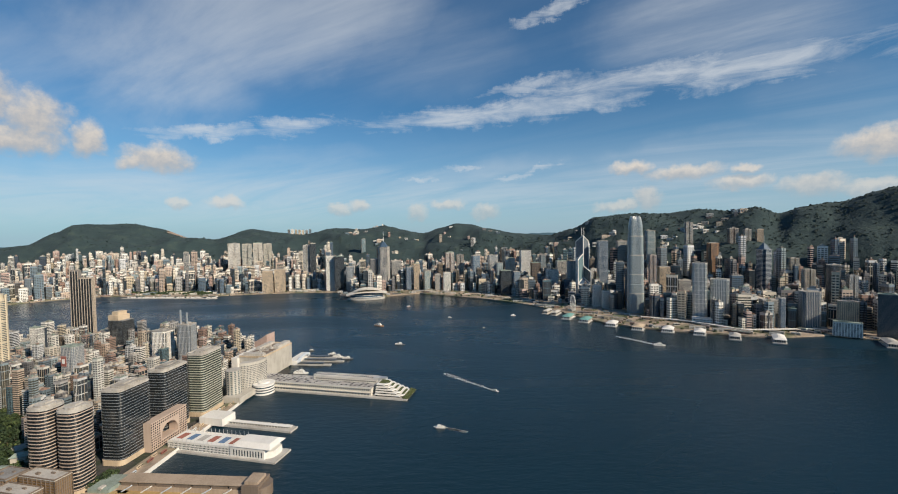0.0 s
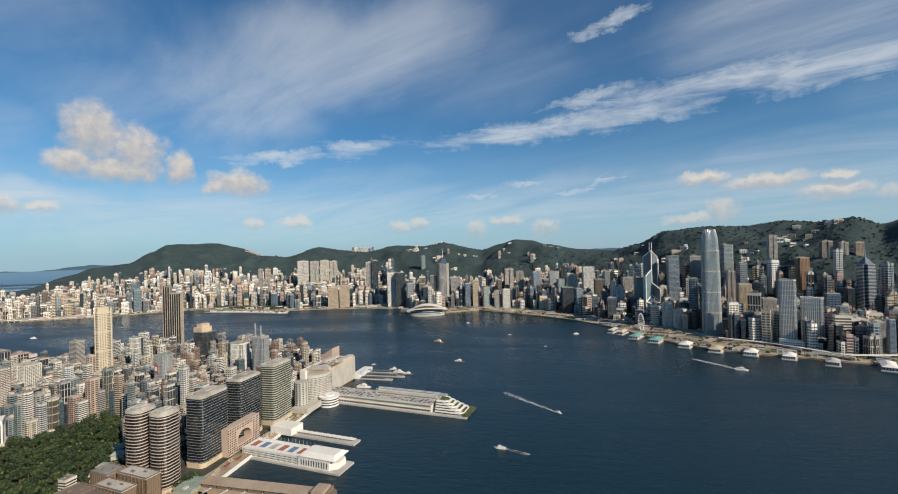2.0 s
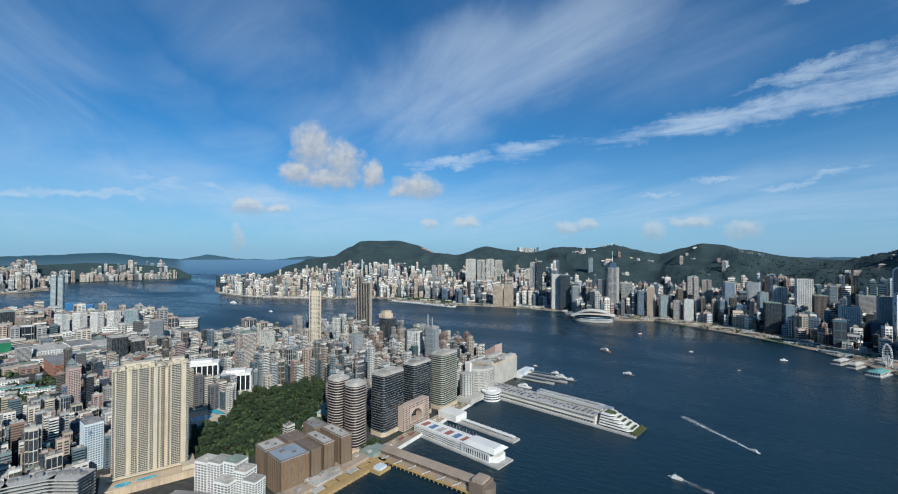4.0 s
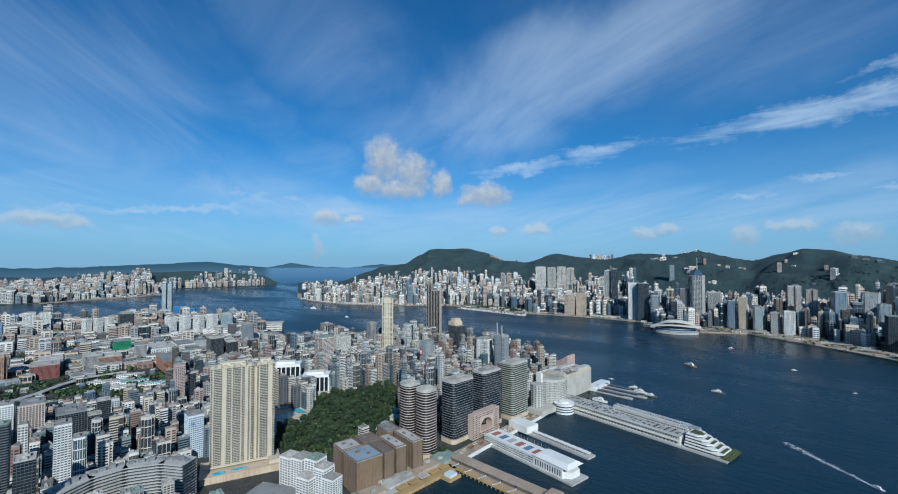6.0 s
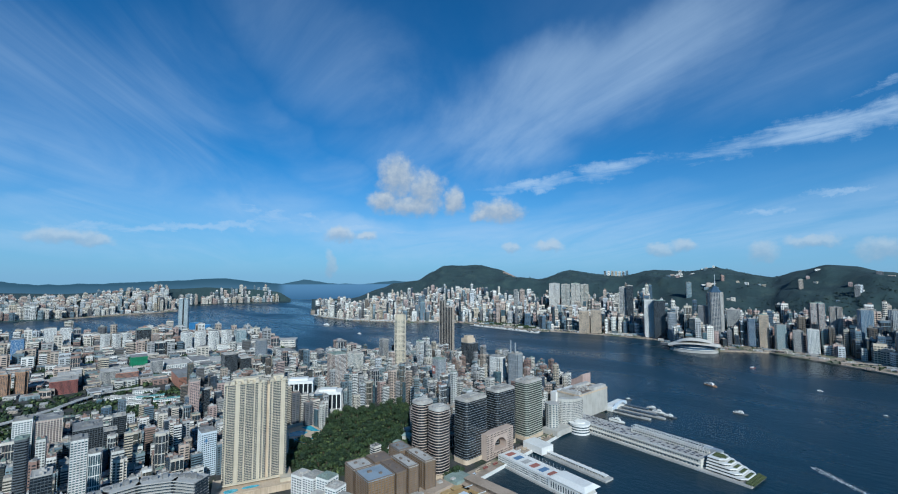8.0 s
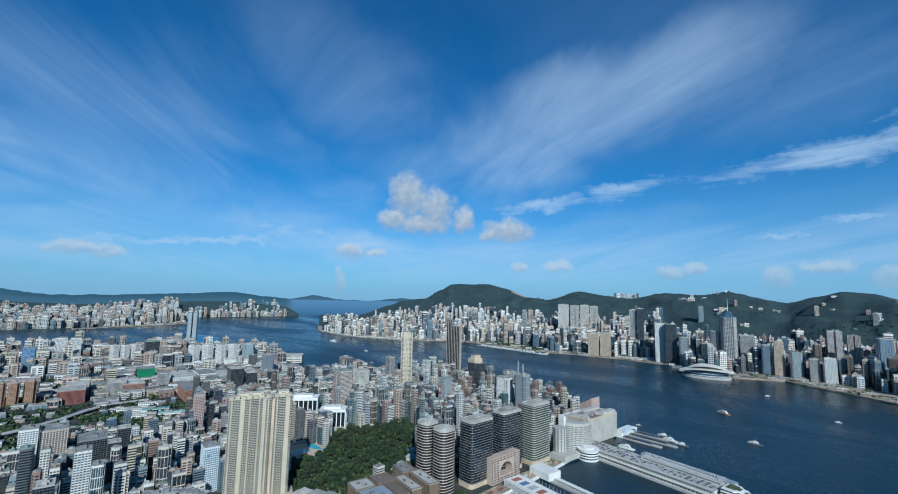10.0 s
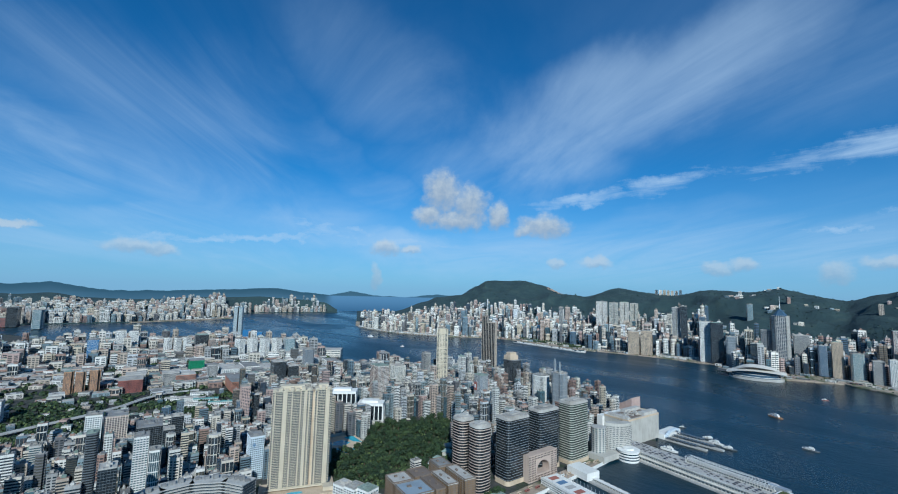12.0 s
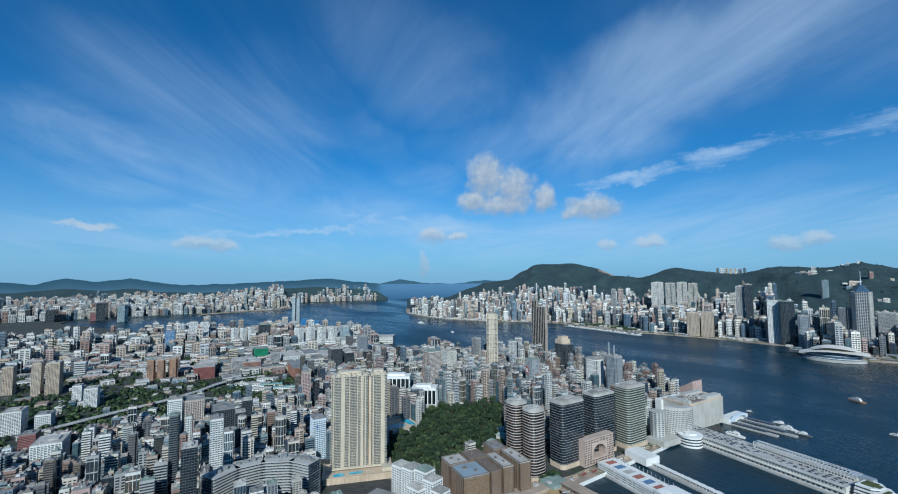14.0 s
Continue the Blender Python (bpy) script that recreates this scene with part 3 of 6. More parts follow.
solid("water", sea, "water", pose(0, 0, 0), "deep blue rippled harbour water", "water", kind="structure")

# island shore: azimuth, distance
ISLAND_SHORE = [(-57.5, 4860), (-57.4, 4600), (-59.0, 3540), (-58.0, 3175), (-56.5, 2935), (-53.4, 2695), (-46.7, 2536), (-39.6, 2523), (-35.8, 2374), (-29.4, 2170), (-27.3, 2165), (-20.9, 2107), (-14.7, 2025), (-13.4, 1846), (-11.0, 1759), (-9.0, 1834), (-3.5, 1899), (4.9, 1740), (11.7, 1550), (18.1, 1439), (22.8, 1361), (29.0, 1337), (34.6, 1281), (41.4, 1403), (43.7, 1398), (46.3, 1400), (54.0, 1420), (62.0, 1500)]
# the wooded ridge: azimuth, elevation of the skyline from the viewpoint
RIDGE = [(-60, -3.25), (-53, -3.1), (-49, -1.6), (-47.5, -1.0), (-44.5, -0.7), (-42.5, 0.4), (-41, 1.25), (-38.5, 1.3), (-36, 1.38), (-34, 0.9), (-31, -0.2), (-28.5, -0.4), (-24.6, 0.78), (-21.7, 0.25), (-18.5, 0.0), (-15, 0.75), (-11.2, 0.55), (-9, 0.85), (-6.4, 0.3), (-3.4, -0.15), (-1, 0.6), (0.9, 1.15), (3, 1.0), (5, 0.42), (8.8, -0.35), (13.2, -0.6), (16, 0.1), (18.8, 1.55), (22.8, 1.9), (26.6, 1.8), (30, 2.15), (33.4, 1.8), (35.5, 2.1), (37.5, 1.25), (39.3, 1.85), (42, 2.3), (46.2, 3.45), (52, 3.8), (62, 2.5)]
RIDGE_FAR = [(-60, 4750), (-40, 4680), (-30, 4560), (-20, 4250), (-10, 3850), (0, 3250), (9, 2900), (16, 2600), (20, 2450), (62, 2250)]


def along(rows, az, soft=False):
    for (a, p), (b, q) in zip(rows, rows[1:]):
        if az <= b:
            t = min(1.0, max(0.0, (az - a) / (b - a)))
            if soft:
                t = t * t * (3 - 2 * t) * 0.6 + t * 0.4
            return p + (q - p) * t
    return rows[-1][1]


def island_shore(az):
    for (a, r), (b, s) in zip(ISLAND_SHORE[3:], ISLAND_SHORE[4:]):
        if a <= az <= b:
            return r + (s - r) * (az - a) / (b - a)
    return 3200.0 if az < 0 else 1500.0


def island_height(x, y):
    az, r = math.degrees(math.atan2(x, y)), math.hypot(x, y)
    foot = island_shore(az) + 300
    far = along(RIDGE_FAR, az)
    top = 270 + far * math.tan(radians(along(RIDGE, az, True)))
    t = (r - foot) / max(200.0, far - foot)
    bumps = noise.fractal(Vector((x / 520, y / 520, 0.3)), 0.95, 2.1, 6)
    if t <= 0:
        return 3.0
    if t < 1:
        rise = t * t * (3 - 2 * t) * 0.75 + t * 0.25
        cut = 1 - 2 * abs(noise.noise(Vector((x / 300, y / 300, 7.7)))) - 0.6 * abs(noise.noise(Vector((x / 120, y / 120, 1.7))))
        spur = (75 * bumps + 34 * cut) * 4 * t * (1 - t) * min(1.0, max(0.0, top / 150))
        return 3.0 + max(0.0, (top - 3) * rise + spur * min(1, t * 3)) + bumps * 5 * t
    fall = max(0.0, 1 - ((r - far) / 900) ** 2)
    return 3.0 + (top - 3) * fall + bumps * 5


def radial_land(name, az0, az1, step, shore, height, reach, mat, label):
    s, cols, rows = Shape(), 0, 60
    az = az0
    while az <= az1 + 1e-6:
        r0 = shore(az)
        for k in range(-1, rows + 1):
            r = r0 + (reach(az) - r0) * (max(k, 0) / rows)
            x, y = polar(az, r)
            s.v.append((x, y, -4.0 if k < 0 else (3.0 if k == 0 else height(x, y))))
        cols += 1
        az += step
    m = rows + 2
    s.f = [(i * m + k, i * m + k + 1, (i + 1) * m + k + 1, (i + 1) * m + k) for i in range(cols - 1) for k in range(m - 1)]
    ob = solid(name, s, mat, pose(0, 0, 0), label, "land", kind="structure")
    ob.data.flip_normals()
    ob.data.shade_smooth()
    return ob


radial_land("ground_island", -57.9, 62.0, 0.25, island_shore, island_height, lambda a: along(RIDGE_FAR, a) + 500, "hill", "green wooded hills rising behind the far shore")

# flat city shelf between the island's shore and the hills
shelf = Shape()
FRONT = [(-3.5, 1870), (4.9, 1697), (8.7, 1612), (11.6, 1540), (16.0, 1395), (20.1, 1300), (23.8, 1268), (26.9, 1260), (30.2, 1268), (34.0, 1276), (37.1, 1290), (39.9, 1354), (41.7, 1398), (44.9, 1402), (60, 1480)]


def front_shore(az):
    return min(along(FRONT, az), island_shore(az)) if az > -3.5 else island_shore(az)


SHELF = [-58 + i * 0.75 for i in range(160)]
pts_in = [polar(a, front_shore(a)) for a in SHELF]
pts_out = [polar(a, island_shore(a) + (330 if a > -15 else 420)) for a in SHELF]
for i in range(len(pts_in) - 1):
    shelf.quad((*pts_in[i + 1], 3.6), (*pts_in[i], 3.6), (*pts_out[i], 5.0), (*pts_out[i + 1], 5.0))
    shelf.quad((*pts_in[i], 3.6), (*pts_in[i + 1], 3.6), (*pts_in[i + 1], -2), (*pts_in[i], -2))
solid("ground_waterfront", shelf, "promenade", pose(0, 0, 0), "sandy reclaimed waterfront with roads and planting", "ground", kind="structure")

EAST_SHORE = [(-112, 3700), (-98, 3680), (-90, 3624), (-82, 3610), (-75.5, 3850), (-72.3, 4072), (-72.0, 4560), (-70.0, 4640), (-67.5, 4690), (-63, 4740), (-60.2, 4780)]
EAST_RIDGE = [(-112, 200), (-104, 226), (-98, 222), (-94, 270), (-91, 232), (-88.7, 262), (-86, 196), (-82, 176), (-79, 190), (-76, 222), (-72, 232), (-69.6, 248), (-67, 226), (-64.5, 205), (-62, 165), (-60.2, 30)]
EAST_FAR = [(-112, 5600), (-94, 5400), (-86, 5200), (-80, 5060), (-76, 4985), (-66, 4945), (-60.2, 4900)]


def east_shore(az):
    for (a, r), (b, s) in zip(EAST_SHORE, EAST_SHORE[1:]):
        if a <= az <= b:
            return r + (s - r) * (az - a) / (b - a)
    return 4780.0


def east_height(x, y):
    az, r = math.degrees(math.atan2(x, y)), math.hypot(x, y)
    foot, far, top = east_shore(az) + 60, along(EAST_FAR, az), along(EAST_RIDGE, az, True) * 0.62
    t = (r - foot) / max(60.0, far - foot)
    bumps = noise.fractal(Vector((x / 300, y / 300, 2.3)), 0.9, 2.1, 5)
    if t <= 0:
        return 4.0
    if t < 1:
        return 4.0 + max(0.0, (top - 4) * t ** 2.2 + bumps * 40 * t * (1 - t))
    return 4.0 + (top - 4) * max(0.0, 1 - ((r - far) / 500) ** 2)


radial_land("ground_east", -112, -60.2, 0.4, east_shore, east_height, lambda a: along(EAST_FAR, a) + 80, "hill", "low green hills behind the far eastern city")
runway = Shape().prism([(-3542, 486), (-4064, 565), (-4077, 1302), (-3690, 1171)], -3, 4)
solid("ground_runway", runway, "promenade", pose(0, 0, 0), "flat old airfield strip with sheds reaching into the bay", "ground", kind="structure")
KOWLOON = [(-2443, 183), (-2548, 570), (-2452, 781), (-1933, 885), (-1546, 895), (-1416, 809), (-1204, 895), (-1017, 981), (-754, 1088), (-617, 1060), (-517, 1010), (-439, 1030), (-373, 967), (-316, 833), (-342, 749), (-344, 642), (-355, 517), (-357, 463), (-362, 430), (-367, 404), (-372, 300), (-330, 100), (-300, -900), (-2400, -2600), (-4700, -1700), (-4300, -100), (-3400, -250), (-2800, 20)]
solid("ground_kowloon", Shape().prism(KOWLOON[::-1], -3, 3), "street", pose(0, 0, 0), "grey asphalt streets and paving between the buildings", "ground", kind="structure")


def inside(p, poly):
    x, y, hit = p[0], p[1], False
    for (x0, y0), (x1, y1) in zip(poly, poly[1:] + poly[:1]):
        if (y0 > y) != (y1 > y) and x < x0 + (y - y0) / (y1 - y0) * (x1 - x0):
            hit = not hit
    return hit


TAKEN = []      # spots held by single buildings: x, y, radius


def hold(x, y, r):
    TAKEN.append((x, y, r))


def free(x, y, r):
    return all((x - a) ** 2 + (y - b) ** 2 > (r + c) ** 2 for a, b, c in TAKEN)


# ---- single towers ----
LOOK = {
    "gl": ("cut", "curtain", "office", "curtain", "blue-grey glass curtain-wall office tower", "office tower"),
    "dk": ("rect", "curtain", "dark", "blackglass", "dark glass office block with thin mullions", "office tower"),
    "dark": ("round", "bands", "dark", "blackglass", "dark rounded office tower with banded floors", "office tower"),
    "black": ("rect", "curtain", "dark", "blackglass", "black glass office block with a flat roof", "office block"),
    "grey": ("rect", "bands", "grey", "glass", "grey concrete office tower with window bands", "office tower"),
    "white": ("rect", "panes", "white", "glass", "white painted block with rows of windows", "tower block"),
    "pale": ("notch", "panes", "pale", "glass", "pale rendered apartment tower with rows of windows", "apartment tower"),
    "pale2": ("cut", "fins", "white", "glass", "pale stone tower with vertical dark window strips", "tower"),
    "tan": ("rect", "panes", "tan", "glass", "tan stone-clad tower with rows of windows", "tower block"),
    "brown": ("rect", "fins", "brown", "glass", "brown granite office tower with vertical piers", "office tower"),
    "orange": ("cross", "panes", "orange", "glass", "orange-brown tiled apartment tower", "apartment tower"),
    "pink": ("notch", "panes", "pink", "glass", "pink tiled narrow apartment tower", "apartment tower"),
    "red": ("rect", "bands", "red", "glass", "dark red low institutional block", "block"),
    "blue": ("rect", "curtain", "steel", "blueglass", "bright blue glass office block", "office block"),
    "silver": ("cut", "fins", "silver", "curtain", "silver office tower with vertical fins", "office tower"),
    "net": ("rect", "bands", "netting", "netting", "building wrapped in green scaffold netting", "building"),
    "brick": ("rect", "bands", "redbrick", "glass", "red-brown brick campus block", "campus block"),
    "bluew": ("rect", "panes", "bluewall", "glass", "pale blue panelled slab block", "slab block"),
    "ckc": ("rect", "curtain", "steel", "curtain", "tall square office tower with a steel grid", "office tower"),
}


def single(az, r, w, h, z, look_key, turn, deep=0.8, group=""):
    x, y = polar(az, r)
    foot, style, wall, glass, label, category = LOOK[look_key]
    d = w * deep if w < 55 else min(w * 0.5, 34)
    rel = radians(turn + az)
    k = w / max(0.5, (w * abs(math.cos(rel)) + d * abs(math.sin(rel))))
    hold(x, y, max(w * k, d) * 0.5)
    return tower(category.replace(" ", "_"), x, y, z, w * k, d * (k if deep > 0.3 else 1), h, turn, foot, style, wall, glass, label, category, group)


# azimuth, distance, width, height, ground, look
ISLAND_TOWERS = [
    (19.6, 1690, 40, 223, 5, "ckc"), (25.0, 1850, 42, 241, 20, "gl"), (29.1, 2000, 30, 232, 60, "pale"), (31.5, 1830, 42, 189, 25, "orange"), (33.4, 2000, 37, 196, 70, "pale"), (34.7, 2000, 26, 191, 70, "pale"), (35.8, 2010, 26, 191, 70, "tan"),
    (26.5, 1560, 37, 142, 4, "tan"), (28.6, 1560, 42, 100, 5, "grey"), (25.3, 1700, 26, 167, 8, "pale"), (21.8, 1900, 44, 202, 20, "grey"), (20.6, 1600, 26, 89, 5, "white"), (37.8, 1400, 16, 80, 5, "gl"), (36.6, 1420, 42, 72, 5, "grey"), (40.0, 1450, 50, 96, 5, "gl"),
    (39.9, 1600, 31, 138, 8, "pale"), (41.8, 1560, 35, 156, 8, "dark"), (43.2, 1560, 24, 130, 8, "pale"), (34.5, 1450, 26, 99, 5, "gl"), (38.7, 1800, 29, 141, 25, "pale"), (43.4, 2000, 34, 129, 70, "pale"), (44.6, 2000, 36, 135, 70, "pale"), (45.8, 2000, 34, 125, 70, "pale"),
    (7.4, 1800, 50, 102, 4, "dk"), (8.8, 1800, 30, 98, 4, "gl"), (13.4, 1780, 49, 108, 4, "white"), (11.3, 1860, 43, 128, 6, "brown"), (10.0, 1950, 50, 174, 8, "white"), (3.5, 2000, 42, 148, 10, "gl"), (0.0, 2050, 42, 163, 10, "pale"), (1.4, 2060, 36, 150, 10, "pale"), (-0.4, 1950, 34, 82, 5, "white"), (-1.6, 1960, 30, 74, 5, "grey"), (-3.0, 1980, 36, 90, 4, "gl"), (-4.4, 2000, 30, 120, 6, "tan"), (-5.5, 2000, 26, 104, 6, "gl"),
    (-14.4, 2060, 44, 161, 5, "dk"), (-15.5, 2090, 41, 161, 5, "white"), (-13.1, 2020, 36, 114, 4, "silver"), (-11.8, 2030, 36, 110, 4, "dk"), (-9.9, 2060, 40, 143, 5, "pale"), (-7.1, 2080, 49, 130, 6, "grey"), (-17.6, 2300, 28, 214, 8, "dk"), (-18.4, 2320, 33, 206, 8, "pale"), (-11.3, 2900, 30, 173, 60, "gl"),
    (-21.6, 2150, 46, 105, 5, "tan"), (-23.0, 2150, 46, 100, 5, "tan"), (-26.6, 2700, 60, 185, 40, "pale"), (-25.2, 2720, 50, 180, 40, "pale"), (-24.0, 2720, 48, 185, 40, "pale"), (-22.9, 2720, 44, 178, 40, "pale"), (-31.5, 2600, 25, 178, 10, "grey"),
    (15.9, 1760, 39, 143, 5, "gl"), (18.5, 1740, 24, 115, 5, "white"), (18.9, 1560, 30, 75, 4, "white"), (20.0, 1540, 28, 60, 4, "white"), (14.6, 1900, 50, 131, 8, "grey"), (8.0, 2000, 46, 138, 8, "pale"), (5.7, 2050, 50, 147, 10, "gl"), (12.2, 1990, 30, 150, 10, "silver"), (6.6, 1950, 34, 120, 8, "gl"),
]
KOWLOON_TOWERS = [
    (-48.8, 1189, 25, 97, 3, "grey"), (-44.1, 1150, 24, 96, 3, "pale2"), (-41.6, 930, 33, 92, 3, "gl"), (-37.6, 1150, 44, 92, 3, "dk"), (-34.0, 960, 40, 93, 3, "pale2"), (-31.7, 920, 35, 107, 3, "silver"), (-54.7, 990, 40, 98, 3, "pale"), (-67.0, 1260, 39, 67, 3, "black"), (-65.4, 1270, 33, 53, 3, "black"), (-63.6, 1500, 38, 65, 3, "gl"),
    (-70.5, 880, 17, 86, 3, "pink"), (-69.3, 900, 13, 65, 3, "dk"), (-75.4, 1900, 46, 77, 3, "dk"), (-74.3, 1850, 23, 63, 3, "pale"), (-82.8, 2050, 32, 86, 3, "white"), (-81.7, 2050, 30, 84, 3, "white"), (-85.0, 1900, 32, 72, 3, "blue"), (-75.7, 1540, 43, 38, 3, "net"), (-65.9, 1800, 48, 67, 3, "gl"),
    (-81.6, 1350, 50, 30, 3, "red"), (-74.1, 1450, 30, 36, 3, "grey"), (-79.6, 800, 33, 58, 3, "dk"), (-80.2, 640, 15, 88, 3, "pale"), (-84.3, 640, 12, 99, 3, "dark"), (-78.9, 610, 12, 79, 3, "pale2"), (-82.8, 540, 15, 91, 3, "dk"), (-77.8, 740, 15, 64, 3, "dk"), (-77.1, 790, 16, 68, 3, "dk"), (-73.4, 740, 19, 44, 3, "dk"), (-72.4, 840, 18, 38, 3, "pink"),
    (-97.5, 1439, 25, 63, 3, "tan"), (-95.6, 1376, 21, 74, 3, "tan"), (-94.4, 1363, 30, 73, 3, "tan"), (-86.6, 1385, 20, 52, 3, "orange"), (-85.7, 1363, 20, 53, 3, "orange"), (-84.6, 1375, 23, 53, 3, "orange"), (-92.6, 1229, 19, 39, 3, "white"), (-91.5, 1178, 26, 40, 3, "white"), (-97, 1077, 34, 39, 3, "white"), (-94.9, 1078, 27, 25, 3, "white"), (-95.9, 938, 26, 30, 3, "red"), (-94.4, 848, 42, 38, 3, "white"), (-97, 848, 21, 27, 3, "grey"), (-91.5, 848, 14, 46, 3, "white"), (-90.4, 835, 8, 42, 3, "tan"),
    (-88.2, 923, 11, 46, 3, "gl"), (-88.4, 812, 14, 48, 3, "grey"), (-88.5, 724, 16, 33, 3, "white"), (-84.3, 784, 12, 51, 3, "dark"), (-93.6, 2630, 24, 46, 3, "white"), (-91.6, 3486, 47, 53, 3, "red"), (-91.0, 3500, 60, 110, 3, "dk"), (-89.3, 3300, 55, 103, 3, "gl"), (-96.5, 3760, 39, 72, 3, "dk"), (-94.8, 3581, 60, 76, 3, "dk"),
    (-71.2, 1276, 70, 26, 3, "brick"), (-76.7, 1388, 50, 26, 3, "brick"), (-78.1, 1392, 40, 32, 3, "grey"), (-81.2, 1421, 44, 30, 3, "grey"), (-63.4, 1600, 60, 22, 3, "white"), (-60.8, 1560, 60, 20, 3, "white"), (-72.5, 1500, 60, 18, 3, "white"), (-70.2, 1540, 60, 16, 3, "white"), (-69.0, 686, 22, 58, 3, "bluew"), (-84.3, 850, 21, 70, 3, "white"), (-82.5, 860, 30, 64, 3, "pale"), (-71.1, 880, 8, 60, 3, "gl"), (-52.4, 1130, 38, 74, 3, "pale"), (-49.9, 1150, 22, 62, 3, "pale"), (-45.6, 1120, 18, 43, 3, "pale"),
]
for row in ISLAND_TOWERS:
    single(*row, turn=-row[0] * 0.6 + 8, group="island waterfront towers")
for row in KOWLOON_TOWERS:
    made = single(*row, turn=CITY, group="Kowloon towers")
    if row[0] == -41.6:
        part("sign_panel", Shape().box(-0.36, -0.53, 0.66, 0.02, -0.505, 0.84), "red", made, "square red sign panel")
        part("sign_bar", Shape().box(-0.27, -0.545, 0.71, -0.08, -0.53, 0.79), "white", made)
    if row[0] == -37.6:
        part("stepped_crown", Shape().box(-0.5, -0.5, 1.0, 0.2, 0.5, 1.12).box(-0.3, -0.4, 1.12, 0.1, 0.4, 1.2), "tan", made)
    if row[0] == -31.7:
        part("mast", Shape().box(-0.36, -0.2, 1.0, -0.28, -0.12, 1.24).box(0.1, -0.2, 1.0, 0.18, -0.12, 1.2), "steel", made)
    if row[0] == -69.0:
        part("cross_mark", Shape().box(0.505, -0.3, 0.78, 0.515, -0.08, 0.82).box(0.505, -0.22, 0.74, 0.515, -0.16, 0.86), "blueglass", made)
for i in range(4):      # long white housing slabs by the far shore
    single(-71.4 + i * 1.35, 1760, 34, 72, 3, "white", turn=20, group="housing slabs")
for i in range(3):
    single(-78.6 + i * 0.9, 1900, 26, 67, 3, "white", turn=20, group="housing slabs")

# twin ring of banded riverside towers: x, y, width, depth, height, wall, glass
GATEWAY = [(-427, 446, 22, 25, 92, "bronze", "blackglass", "bronze-banded rounded tower with a pale roof"), (-397, 447, 22, 25, 89, "bronze", "blackglass", "bronze-banded rounded tower with a pale roof"), (-397, 518, 24, 44, 88, "silver", "blackglass", "dark glass tower with thin silver floor bands"), (-394, 592, 24, 44, 87, "silver", "blackglass", "dark glass tower with thin silver floor bands"), (-377, 652, 24, 44, 92, "greenband", "greenglass", "green-grey glass tower with rounded corners")]


def gateway_tower(x, y, w, d, h, wall, glass, label):
    ob = thing("office_tower", pose(x, y, 3, 0, 0, CITY + 3), label, "office tower", "riverside office towers")
    w, d = w * 1.14, d * 1.06
    poly = rounded(w, d, 9 if d < 30 else 6, 6)
    part("glazing", Shape().prism(poly, 0, h - 1), glass, ob)
    floors = int(h / 3.5)
    for k in range(1, floors):
        z = h * k / floors
        part("floor_band", BANDS.setdefault((w, d, wall), Shape().prism(shrink(poly, 1.012), -BAND[wall], BAND[wall]).mesh("floor_band", wall)), wall, ob).location.z = z
    roof = Shape().prism(shrink(poly, 1.015), h - 1.6, h + 0.4)
    plant = (Shape().prism(shrink(poly, 0.62), h + 0.4, h + 2.6).prism([(q[0] * 0.2, q[1] * 0.2 + d * 0.2) for q in poly], h + 2.6, h + 4))
    roof.box(-w * 0.2, -d * 0.12, h + 2.6, w * 0.14, d * 0.1, h + 4.2)
    top = part("roof", roof, "paleroof", ob, "pale flat roof with plant room")
    part("roof_plant", plant, "roof", top)
    ring = Shape()
    for a, b, out in edges(shrink(poly, 0.93), 0.1):
        ring.slab(a, b, 0.5, h + 0.4, h + 1.8)
    part("parapet", ring, "paleroof", top)
    part("podium", Shape().prism(shrink(poly, 1.06), 0, 6), "tan", ob)
    hold(x, y, max(w, d) * 0.6)


BANDS, BAND = {}, {"bronze": 0.52, "silver": 0.17, "greenband": 0.55}
for row in GATEWAY:
    gateway_tower(*row)


